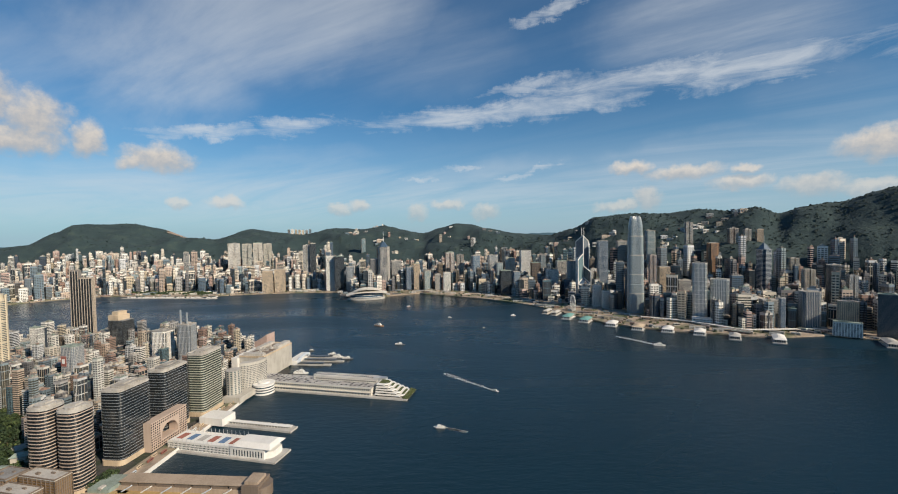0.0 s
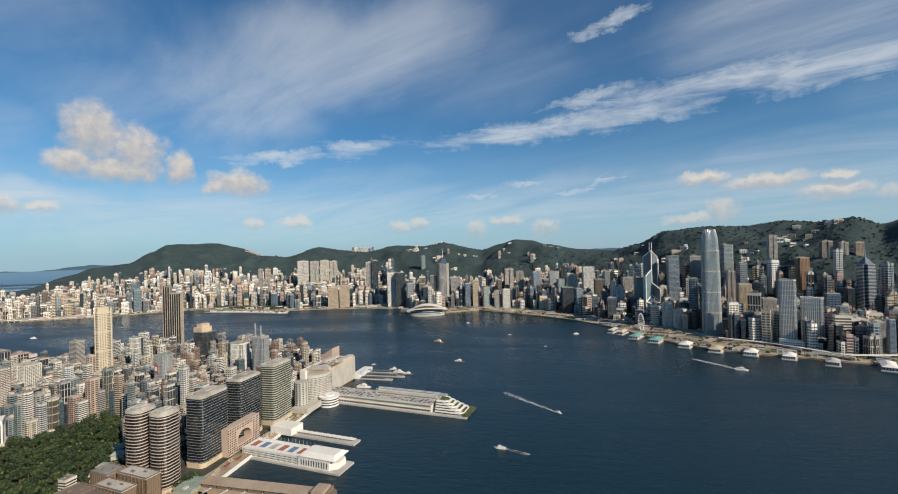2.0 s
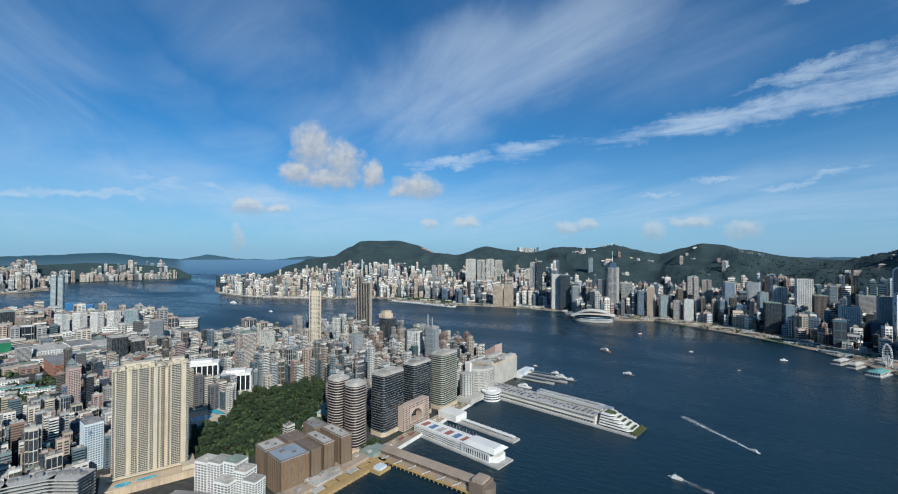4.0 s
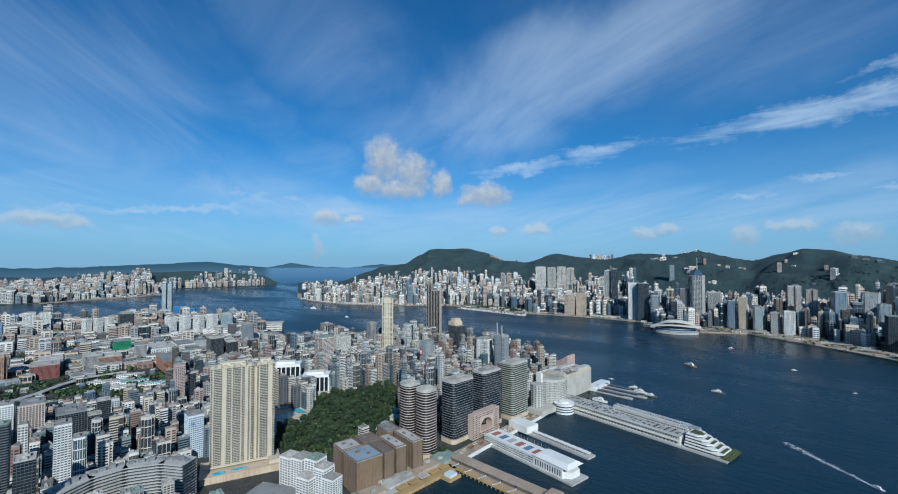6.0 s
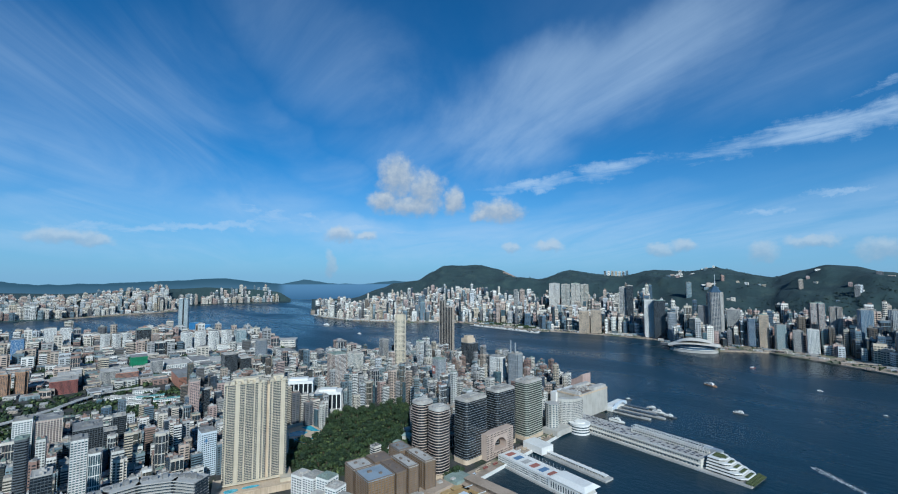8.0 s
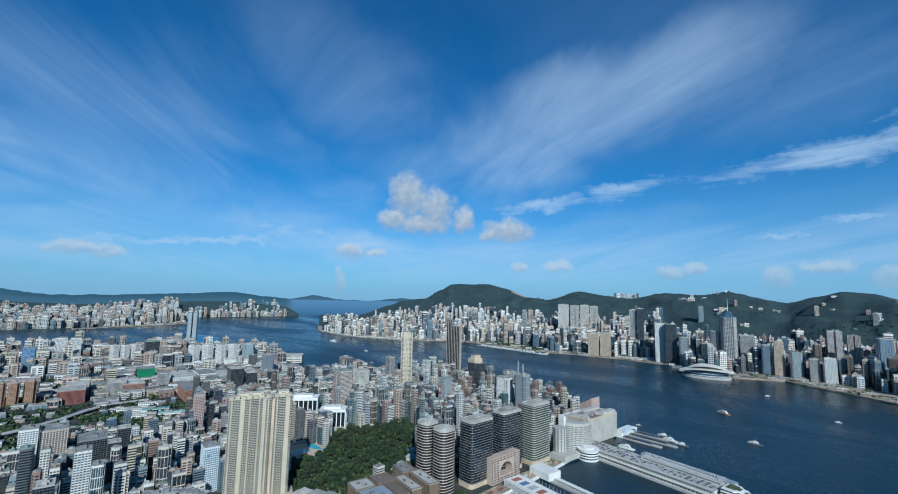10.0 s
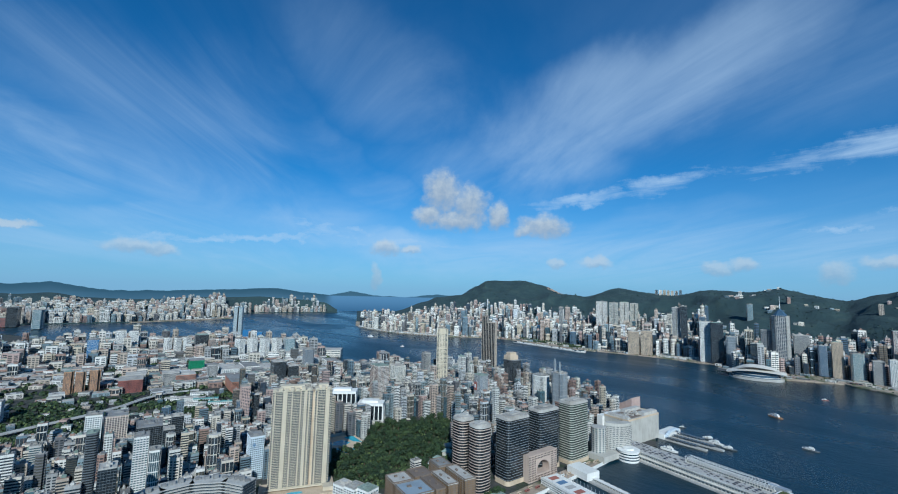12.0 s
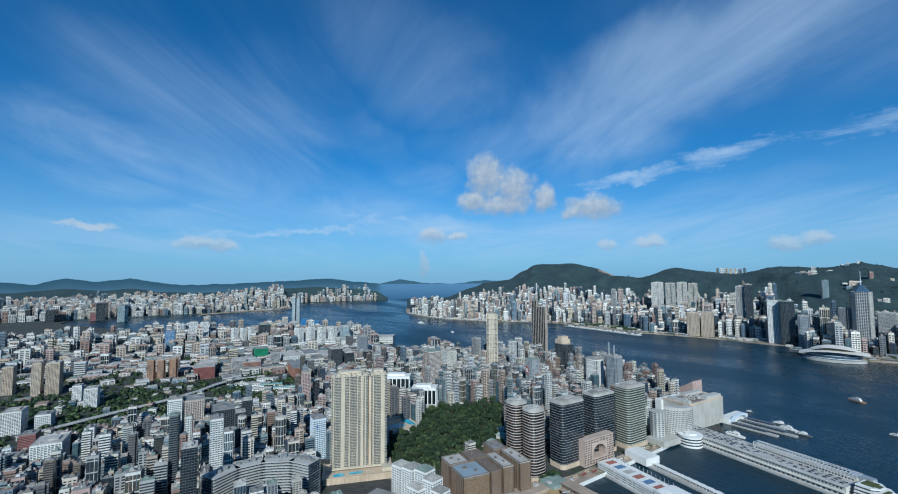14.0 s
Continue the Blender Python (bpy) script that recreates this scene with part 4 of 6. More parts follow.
# ---- the cream apartment slab and its podium ----
def apartment_slab(x, y, turn):
    ob = thing("apartment_tower", pose(x, y, 3, 0, 0, turn), "tall cream tiled apartment slab with many bay windows", "apartment tower")
    h, floors = 131.0, 58
    fh = (h - 12) / floors
    for cx, w in ((-12.5, 49.0), (26.5, 22.0)):
        wing = part("wing", Shape().box(cx - w / 2, -9, 8, cx + w / 2, 12, h), "cream", ob)
        ribs, panes, sills = Shape(), Shape(), Shape()
        n = int(w / 3.5)
        for i in range(n):
            x0 = cx - w / 2 + w * (i + 0.10) / n
            x1 = cx - w / 2 + w * (i + 0.68) / n
            deep = -10.1 if i % 3 else -10.9
            ribs.box(x0, deep, 10, x1, -8.9, h - 1 - (i % 3))
            if i % 7 == 4:
                continue        # a blind pier
            for k in range(floors):
                z = 11 + fh * k
                panes.box(x0 + 0.2, deep - 0.10, z + 0.55, x1 - 0.2, deep + 0.05, z + 1.75)
                if i % 3:
                    panes.box(x1 + 0.08, -9.2, z + 0.4, x1 + w / n * 0.44 - 0.08, -8.95, z + 1.6)
                sills.box(x0 + 0.1, deep - 0.35, z + 0.30, x1 - 0.1, deep, z + 0.48)
        for side in (-1, 1):
            for i in range(4):
                for k in range(floors):
                    z = 11 + fh * k
                    xs = cx + side * (w / 2 + 0.05)
                    panes.box(xs - 0.08, -6 + i * 4.6, z + 0.55, xs + 0.08, -3.6 + i * 4.6, z + 1.55)
        part("bay_relief", ribs, "cream", wing)
        part("window_panes", panes, "glass", wing)
        part("sill_relief", sills, "cream", wing)
        top = Shape()
        for i in range(n // 2):
            x0 = cx - w / 2 + w * (i + 0.1) / (n // 2)
            top.box(x0, -11.5, h - 0.5, x0 + w / n * 1.2, -4, h + 2.4 + (i % 2) * 1.6)
        top.box(cx - w * 0.3, -4, h, cx + w * 0.3, 8, h + 5)
        part("roof_crown", top, "cream", wing)
    part("recess", Shape().box(12.0, -6, 8, 15.5, 10, h - 4), "tan", ob)
    # podium on columns with a pool deck
    deck = Shape().box(-46, -32, 0, 44, 16, 7.0)
    deck.box(-47, -33, 7.0, 45, -31.4, 8.4).box(43.4, -32, 7.0, 45, 16, 8.4).box(-47, -32, 7.0, -45.4, 16, 8.4)
    for i in range(15):
        deck.box(-44 + i * 6.2, -33.2, 0.5, -42.4 + i * 6.2, -31.9, 7.0)
    part("podium", deck, "tan", ob, "tan podium with a pool deck")
    part("swimming_pool", Shape().prism(ellipse(8, 5), 7.0, 7.15).prism([(x + 22, y + 2) for x, y in ellipse(10, 3.4)], 7.0, 7.15), "pool", ob, "turquoise swimming pool").location = (-26, -22, 0.05)
    part("canopy", Shape().box(-42, -12, 9.0, 42, -9.5, 10.5).box(30, -24, 7, 43, -10, 11.5), "cream", ob)
    hold(x, y, 58)


ax, ay = polar(-64.0, 622)
apartment_slab(ax, ay, 66)

# ---- piers and terminals ----
def window_row(s, a, b, n, z0, z1, out, wide=0.55):
    """Panes in a wall line from a to b, standing 0.06 m proud on the side of out."""
    a, b, o = Vector(a), Vector(b), Vector(out) * 0.08
    for i in range(n):
        p, q = a.lerp(b, (i + 0.5 - wide / 2) / n) + o, a.lerp(b, (i + 0.5 + wide / 2) / n) + o
        s.quad((*p, z0), (*q, z0), (*q, z1), (*p, z1))


def pier_club():
    """The long white pier with a deck of courts on its roof."""
    ob = thing("pier_building", pose(-357, 550, 0, 0, 0, -13), "long white pier building with coloured rooftop courts", "pier building")
    L = 150.0
    part("quay", Shape().box(-6, -19, -3, L + 6, 14, 2.2), "grey", ob, "grey concrete quay deck")
    hall_ = part("hall", Shape().box(0, -15, 2.2, L * 0.62, 14, 12), "white", ob)
    part("terminal", Shape().prism([(L * 0.62, -16), (L * 0.93, -16), (L * 0.93, 14), (L * 0.62, 14)], 2.2, 15).prism([(L * 0.93, -14), (L * 0.985, -8), (L * 0.985, 8), (L * 0.93, 13)], 2.2, 10), "white", ob)
    part("roof_shell", Shape().prism([(L * 0.64, -17), (L * 0.99, -17), (L * 0.99, 15), (L * 0.64, 15)], 15, 18.5, [(L * 0.67, -9), (L * 0.95, -9), (L * 0.95, 9), (L * 0.67, 9)]), "white", ob)
    w = Shape()
    for z0, z1 in ((3.2, 5.0), (6.2, 7.8), (9.0, 10.6)):
        window_row(w, (1, -15), (L * 0.61, -15), 46, z0, z1, (0, -1))
    window_row(w, (L * 0.64, -16), (L * 0.92, -16), 11, 4, 11, (0, -1), 0.4)
    part("window_glazing", w, "glass", hall_)
    for i, c in enumerate(("court_red", "court_blue", "grey", "court_red", "court_blue", "court_red")):
        part("court", Shape().box(5 + i * 15.5, -7, 12.0, 14 + i * 15.5, 8, 12.12), c, hall_)
    masts = Shape()
    for i in range(16):
        masts.rod((3 + i * 6.2, 13, 12), (3 + i * 6.2, 13, 19), 0.22).rod((3 + i * 6.2, -14, 12), (3 + i * 6.2, -14, 16), 0.18)
    part("lamp_masts", masts, "steel", hall_)
    rail = Shape()
    for y in (-15, 14):
        rail.box(0, y - 0.15, 12, L * 0.62, y + 0.15, 13.2)
    part("parapet", rail, "white", hall_)


pier_club()


def pier_small():
    ob = thing("ferry_pier", pose(-352, 615, 0, 0, 0, -13), "narrow white finger pier with a box-like hall", "pier")
    part("deck", Shape().box(-4, -9, -3, 138, 8, 2.5), "grey", ob)
    part("hall", Shape().box(-4, -14, 2.5, 34, 12, 13), "white", ob)
    c = Shape().box(34, -3, 5.0, 134, 4, 5.5)
    for i in range(22):
        c.box(36 + i * 4.5, -2.6, 2.5, 36.6 + i * 4.5, -2, 5.0).box(36 + i * 4.5, 3, 2.5, 36.6 + i * 4.5, 3.6, 5.0)
    part("canopy", c, "white", ob, "white covered walkway")
    kiosks = Shape()
    for i in range(9):
        kiosks.box(42 + i * 10, 4.2, 2.5, 46 + i * 10, 7, 4.6)
    part("kiosks", kiosks, "pale", ob)


pier_small()


def ocean_terminal():
    ob = thing("cruise_terminal", pose(-338, 775, 0, 0, 0, -13), "long white cruise terminal with rooftop car park", "terminal")
    L = 272.0
    part("quay", Shape().box(-10, -33, -3, L + 8, 16, 2.2), "grey", ob)
    hall_ = part("hall", Shape().box(-10, -28, 2.2, L * 0.80, 14, 14), "ivory", ob)
    part("roof_deck", Shape().box(-10, -26, 14, L * 0.80, 12.5, 14.3), "grey", ob, "grey rooftop car park")
    w = Shape()
    for z0, z1, n in ((3.4, 5.6, 40), (10.4, 12.6, 60)):
        window_row(w, (-8, -28), (L * 0.79, -28), n, z0, z1, (0, -1))
    part("window_glazing", w, "glass", hall_)
    part("ledge", Shape().box(-10, -30, 7.0, L * 0.80, -28, 8.0).box(-10, -29, 13.6, L * 0.80, -28, 15), "ivory", hall_)
    shed = part("roof_shed", Shape().box(L * 0.36, -1, 14.3, L * 0.80, 12.5, 18.2), "ivory", ob, "long pale roof shed")
    part("shed_deck", Shape().box(L * 0.365, 0, 18.2, L * 0.795, 11.5, 18.5), "paleroof", shed)
    w = Shape()
    window_row(w, (L * 0.37, -1), (L * 0.79, -1), 34, 15.2, 17.4, (0, -1), 0.6)
    part("window_glazing", w, "glass", shed)
    frame_ = Shape()
    for i in range(31):
        x = L * (0.36 + 0.44 * i / 30)
        for y in (-0.8, 12.3):
            frame_.box(x - 0.22, y - 0.22, 18.2, x + 0.22, y + 0.22, 22.6)
        frame_.box(x - 0.18, -0.8, 22.3, x + 0.18, 12.3, 22.6)
    for y in (-0.8, 12.3):
        frame_.box(L * 0.36, y - 0.2, 22.2, L * 0.80, y + 0.2, 22.7).box(L * 0.36, y - 0.15, 20.3, L * 0.80, y + 0.15, 20.6)
    part("roof_frame", frame_, "white", ob, "light white steel frame on the roof shed")
    rng = random.Random(5)
    cars = Shape()
    for i in range(26):
        for j in range(5):
            if rng.random() < 0.8:
                x, y = -2 + i * 8.4 + rng.uniform(-1, 1), -20 + j * 6.4
                if y > -4 and x > L * 0.34:
                    continue
                cars.box(x, y, 14.3, x + 4.2, y + 1.9, 15.2).box(x + 1, y + 0.15, 15.2, x + 3.3, y + 1.75, 15.8)
    solid("parked_cars", cars, "dark_cars", ob.matrix_basis, "parked cars on the terminal roof", "cars", kind="stuff")
    # stepped glass terraces at the seaward end
    for k in range(5):
        x1, y0, y1, z = L * (1.0 - 0.026 * k), -27 + k * 1.7, 14 - k * 1.7, 2.2 + k * 3.5
        step_ = part("terrace", Shape().prism([(L * 0.82, y0), (x1 - 6, y0), (x1, y0 + 7), (x1, y1 - 7), (x1 - 6, y1), (L * 0.82, y1)], z + 2.0, z + 3.5), "white", ob)
        part("terrace_glass", Shape().prism([(L * 0.822, y0 + 1), (x1 - 7.5, y0 + 1), (x1 - 2, y0 + 8), (x1 - 2, y1 - 8), (x1 - 7.5, y1 - 1), (L * 0.822, y1 - 1)], z, z + 2.0), "blackglass", step_)
        part("planter", Shape().box(x1 - 5.2, y0 + 9, z + 3.5, x1 - 1.2, y1 - 9, z + 4.0), "lawn", step_, "strip of clipped lawn")
    part("garden_deck", Shape().box(L * 0.83, -14, 19.7, L * 0.875, 2, 20.2), "lawn", ob, "planted roof deck")
    part("roof_pavilion", Shape().prism([(L * 0.81 + x, y + 7) for x, y in rounded(26, 9, 4, 3)], 14, 22.4), "silver", ob, "rounded silver roof pavilion")
    for k in range(3):
        part("end_lawn", Shape().box(L * (1.0 + 0.012 * k), -29, 2.2, L * (1.012 + 0.012 * k), 15, 4.4 - k * 0.8), "lawn", ob)


M["lawn"] = land_material("clipped_lawn", [(0.3, (0.07, 0.10, 0.03)), (0.7, (0.13, 0.15, 0.05))], 0.2)
M["dark_cars"] = wall_material("car_paint", [(0.03, 0.03, 0.04), (0.40, 0.40, 0.41), (0.06, 0.07, 0.10), (0.04, 0.04, 0.05), (0.14, 0.14, 0.16)], 0.3, island=True, grime=0.0)
ocean_terminal()

rot_pier = thing("pavilion", pose(-322, 730, 0), "round white waterfront pavilion with ring windows", "pavilion")
part("drum", Shape().prism(ellipse(17, 17, 28), -2, 16), "white", rot_pier)
for k in range(3):
    part("window_ring", Shape().prism(ellipse(17.15, 17.15, 28), 3 + k * 4.2, 5 + k * 4.2), "glass", rot_pier)
part("roof_disc", Shape().prism(ellipse(18, 18, 28), 16, 17).prism(ellipse(9, 9, 20), 17, 19), "white", rot_pier)

# gold glass blocks and terraces on the waterfront
def gold_block(x, y, w, d, h, roof):
    ob = thing("office_block", pose(x, y, 3, 0, 0, -13), "low bronze-glass block with brown banded walls", "office block", "gold glass blocks")
    part("glazing", Shape().box(-w / 2, -d / 2, 0, w / 2, d / 2, h), "goldglass", ob)
    s = Shape()
    for k in range(1, int(h / 2.6) + 1):
        s.prism(rect(w + 0.7, d + 0.7), k * 2.6 - 0.9, k * 2.6)
    for a, b, out in edges(rect(w + 0.4, d + 0.4), 1):
        for i in range(9):
            p = a.lerp(b, i / 8)
            s.prism(rect(0.8, 0.8, p.x, p.y), 0, h, caps=False)
    part("cladding", s, "brown", ob)
    t = Shape().prism(rect(w + 0.9, d + 0.9), h, h + 0.8)
    part("roof", t, roof, ob)
    p = Shape()
    for a, b, out in edges(rect(w, d), 1):
        p.slab(a, b, 0.8, h + 0.8, h + 1.8)
    p.box(-w * 0.2, -d * 0.2, h + 0.8, -w * 0.1, -d * 0.05, h + 2.4).box(w * 0.1, d * 0.1, h + 0.8, w * 0.2, d * 0.2, h + 2)
    part("parapet", p, "brown", ob)
    hold(x, y, max(w, d) * 0.6)


for row in [(-435, 343, 25, 25, 37, "paleroof"), (-400, 338, 34, 33, 38, "blueroof"), (-435, 375, 25, 24, 35, "brown"), (-400, 366.5, 40, 13, 36, "brown"), (-400, 386, 42, 14, 37, "paleroof"), (-433, 410, 26, 19, 39, "roof"), (-392, 406, 44, 15, 40, "paleroof")]:
    gold_block(*row)

terrace = thing("ferry_terminal", pose(-368, 412, 0, 0, 0, -5), "tan stepped ferry terminal with covered walkways", "terminal")
part("deck", Shape().box(-14, -130, -2, 10, 52, 7), "terrace", terrace)
part("lower_deck", Shape().box(10, -130, -2, 24, 34, 3.4), "gangway", terrace, "golden boarding deck on piles")
part("arm", Shape().box(10, 34, -2, 166, 50, 8), "terrace", terrace)
for i in range(7):
    part("arm_bay", Shape().box(14 + i * 20, 35, 8, 32 + i * 20, 49, 12.5), "brown", terrace)
    part("arm_roof", Shape().box(13 + i * 20, 33.4, 12.5, 33 + i * 20, 50, 13.4), "terrace", terrace)
part("arm_head", Shape().box(150, 30, -2, 168, 54, 15).prism([(x + 168, y + 42) for x, y in ellipse(8, 11)], -2, 12), "brown", terrace)
part("arm_cap", Shape().box(152, 33, 15, 166, 50, 18), "terrace", terrace)
for i in range(6):
    g = Shape()
    x0 = 16 + i * 22
    g.v = [(x0, 31, 2), (x0 + 12, 31, 9), (x0 + 12, 33.5, 9), (x0, 33.5, 2), (x0, 31, 3.2), (x0 + 12, 31, 10.2), (x0 + 12, 33.5, 10.2), (x0, 33.5, 3.2)]
    g.f = [(0, 3, 2, 1), (4, 5, 6, 7), (0, 1, 5, 4), (1, 2, 6, 5), (2, 3, 7, 6), (3, 0, 4, 7)]
    part("gangway", g, "white" if i % 2 else "bluewall", terrace)
for i in range(9):
    part("canopy", Shape().box(10, -124 + i * 17, 6.4, 18, -110 + i * 17, 7.2), "gangway" if i % 3 else "paleroof", terrace)
    part("kiosk", Shape().box(-10 + (i % 3) * 5, -122 + i * 18, 9.2, -6 + (i % 3) * 5, -116 + i * 18, 12.6), "roof", terrace)
posts = Shape()
for i in range(24):
    posts.box(12 + i * 6.4, 29.5, -2, 13 + i * 6.4, 30.5, 3).box(24, -128 + i * 6.6, -2, 25, -127 + i * 6.6, 3.4)
posts.box(10, 29, 2.6, 150, 34, 3.4)
part("pier_posts", posts, "gangway", terrace)
part("hall_roof", Shape().box(-12, 22, 7, 12, 50, 11), "roof", terrace)
part("hall_roof", Shape().box(-12, -20, 7, 10, 16, 10.5), "terrace", terrace)
part("hall_roof", Shape().box(-12, -64, 7, 10, -26, 9.8), "roof", terrace)
part("hall_roof", Shape().box(-12, -110, 7, 10, -70, 9.4), "terrace", terrace)
part("floating_stage", Shape().box(24, 4, -1, 40, 24, 3.0), "gangway", terrace)
part("stage_roof", Shape().box(26, 8, 3, 37, 20, 6.2), "bluewall", terrace)
part("stage_rail", Shape().box(24, 3.6, 3, 40, 4.2, 4.2).box(39.5, 4, 3, 40, 24, 4.2), "gangway", terrace)

arch = thing("arch_building", pose(-378, 555, 3, 0, 0, CITY + 3), "brown stone block with a wide arched opening", "building")
n = 14
side = [(-31, 9), (-14, 9)] + [(-14 * math.cos(math.pi * i / n), 13 + 13 * math.sin(math.pi * i / n)) for i in range(n + 1)] + [(14, 9), (31, 9), (31, 36), (-31, 36)]
part("base", Shape().box(-4, -31, 0, 9, 31, 9), "bronze", arch)
ring = Shape()
k = len(side)
ring.v = [(-4, y, z) for y, z in side] + [(9, y, z) for y, z in side]
ring.f = [(i, i + k, (i + 1) % k + k, (i + 1) % k) for i in range(k)] + [tuple(range(k, 2 * k)), tuple(range(k - 1, -1, -1))]
part("wall", ring, "bronze", arch)
grid_ = Shape()
for i in range(20):
    for k in range(11):
        y, z = -31 + i * 3.2, 2 + k * 3.1
        if abs(y + 0.9) > 16 or z > 27 or z < 6:
            grid_.quad((9.08, y, z), (9.08, y + 1.8, z), (9.08, y + 1.8, z + 1.7), (9.08, y, z + 1.7))
part("window_glazing", grid_, "blackglass", arch)

# white curved hotels and the beige mall block
def curved_hotel():
    ob = thing("hotel", pose(-352, 705, 3, 0, 0, CITY), "white curved hotel with dense window rows", "hotel")
    for cx, cy, R, a0, a1, h in ((-14, 42, 34, -75, 15, 50), (-4, -8, 12, -170, 170, 46)):
        outer = [(cx + R * math.cos(radians(a0 + (a1 - a0) * i / 12)), cy + R * math.sin(radians(a0 + (a1 - a0) * i / 12))) for i in range(13)]
        inner = [(cx + (R - 13) * math.cos(radians(a1 - (a1 - a0) * i / 12)), cy + (R - 13) * math.sin(radians(a1 - (a1 - a0) * i / 12))) for i in range(13)] if R > 20 else []
        part("wing", Shape().prism(outer + inner, 0, h), "hotel", ob)
        w = Shape()
        for p, q in zip(outer, outer[1:]):
            o = Vector((q[1] - p[1], p[0] - q[0])).normalized()
            for k in range(14):
                window_row(w, p, q, 2 if R > 20 else 1, 6 + k * 3.0, 7.7 + k * 3.0, o, 0.5)
        part("window_glazing", w, "glass", ob)
        part("roof_slab", Shape().prism(shrink(outer + inner, 1.0), h, h + 1.5), "hotel", ob)
    part("podium", Shape().box(-10, -28, 0, 20, 70, 9), "hotel", ob)
    hold(-352, 705, 45)
    mall = thing("shopping_mall", pose(-352, 815, 3, 0, 0, CITY), "beige blank-walled shopping block with roof plant", "shopping mall")
    part("block", Shape().box(-34, -34, 0, 14, 66, 44), "hotel", mall)
    part("white_block", Shape().box(-46, -40, 0, -34, 40, 42), "white", mall)
    r = Shape().box(-30, -28, 44, 10, -20, 48).box(-30, 10, 44, -20, 60, 49).box(0, 20, 44, 12, 64, 50)
    for i in range(14):
        r.box(-18 + (i % 4) * 5, -12 + i // 4 * 14, 44, -15 + (i % 4) * 5, -8 + i // 4 * 14, 46 + i % 3)
    part("roof_plant", r, "roof", mall)
    part("cornice", Shape().box(-34.5, -34.5, 42.2, 14.5, -33.4, 45.4).box(13.4, -34.5, 42.2, 14.5, 66.5, 45.4).box(-34.5, 65.4, 42.2, 14.5, 66.5, 45.4), "tan", mall)
    part("sunken_roof", Shape().box(-28, -14, 43.9, 8, 58, 44.3), "brown", mall)
    hold(-345, 840, 60)


curved_hotel()

cult = thing("cultural_centre", pose(-440, 960, 3, 0, 0, CITY), "windowless pink tiled hall with sweeping roof", "concert hall")
part("hall", Shape().prism([(-60, -18), (40, -18), (40, 18), (-60, 18)], 0, 10).prism([(-56, -16), (38, -16), (38, 16), (-56, 16)], 10, 18), "pink", cult)
sweep = Shape()
for i in range(16):
    x0, x1 = -56 + 94 * i / 16, -56 + 94 * (i + 1) / 16
    z0, z1 = 18 + 30 * ((i / 16) ** 2.2), 18 + 30 * (((i + 1) / 16) ** 2.2)
    k = len(sweep.v)
    sweep.v += [(x0, -16, 12), (x1, -16, 12), (x1, 16, 12), (x0, 16, 12), (x0, -16, z0), (x1, -16, z1), (x1, 16, z1), (x0, 16, z0)]
    sweep.f += [(k, k + 1, k + 5, k + 4), (k + 1, k + 2, k + 6, k + 5), (k + 2, k + 3, k + 7, k + 6), (k + 3, k, k + 4, k + 7), (k + 4, k + 5, k + 6, k + 7)]
part("swept_roof", sweep, "pink", cult)
hold(-440, 960, 60)


# ---- landmark towers ----
def finance_tower():
    x, y = polar(23.4, 1494)
    ob = thing("skyscraper", pose(x, y, 4, 0, 0, -12), "very tall pale glass skyscraper with a crown of fins", "skyscraper")
    levels = [(0, 46), (90, 46), (91, 44.5), (180, 44.5), (181, 42.5), (240, 42), (241, 40), (275, 38.5), (288, 35.5), (297, 31), (304, 24)]
    body = Shape()
    stepped(body, rounded(1, 1, 0.2, 3), levels)
    part("shaft", body, "paleglass", ob)
    fins = Shape()
    for (z0, a), (z1, b) in zip(levels, levels[1:]):
        p0, p1 = rounded(a, a, 9, 3), rounded(b, b, 9, 3)
        for i in range(4):
            for t in range(9):
                e = 4 * i
                u0 = Vector(p0[e + 3]).lerp(Vector(p0[(e + 4) % 16]), (t + 0.5) / 9)
                u1 = Vector(p1[e + 3]).lerp(Vector(p1[(e + 4) % 16]), (t + 0.5) / 9)
                fins.rod((*(u0 * 1.01), z0), (*(u1 * 1.01), z1), 0.24, 4)
    part("mullions", fins, "steel", ob)
    for z, a in ((60, 46.6), (120, 45.2), (181, 44.8), (241, 42.4)):
        part("plant_band", Shape().prism(rounded(a, a, 9, 3), z, z + 3.5), "grey", ob)
    for i in range(24):
        a = 2 * math.pi * i / 24
        c, s = math.cos(a), math.sin(a)
        q = 1 / max(abs(c), abs(s)) ** 0.6
        part("crown_fin", Shape().rod((c * 18.4 * q, s * 18.4 * q, 276), (c * 15.6 * q, s * 15.6 * q, 296), 1.2, 4).rod((c * 15.6 * q, s * 15.6 * q, 296), (c * 12.2 * q, s * 12.2 * q, 306 - 2 * (i % 2)), 1.1, 4), "steel", ob)
    hold(x, y, 40)


finance_tower()


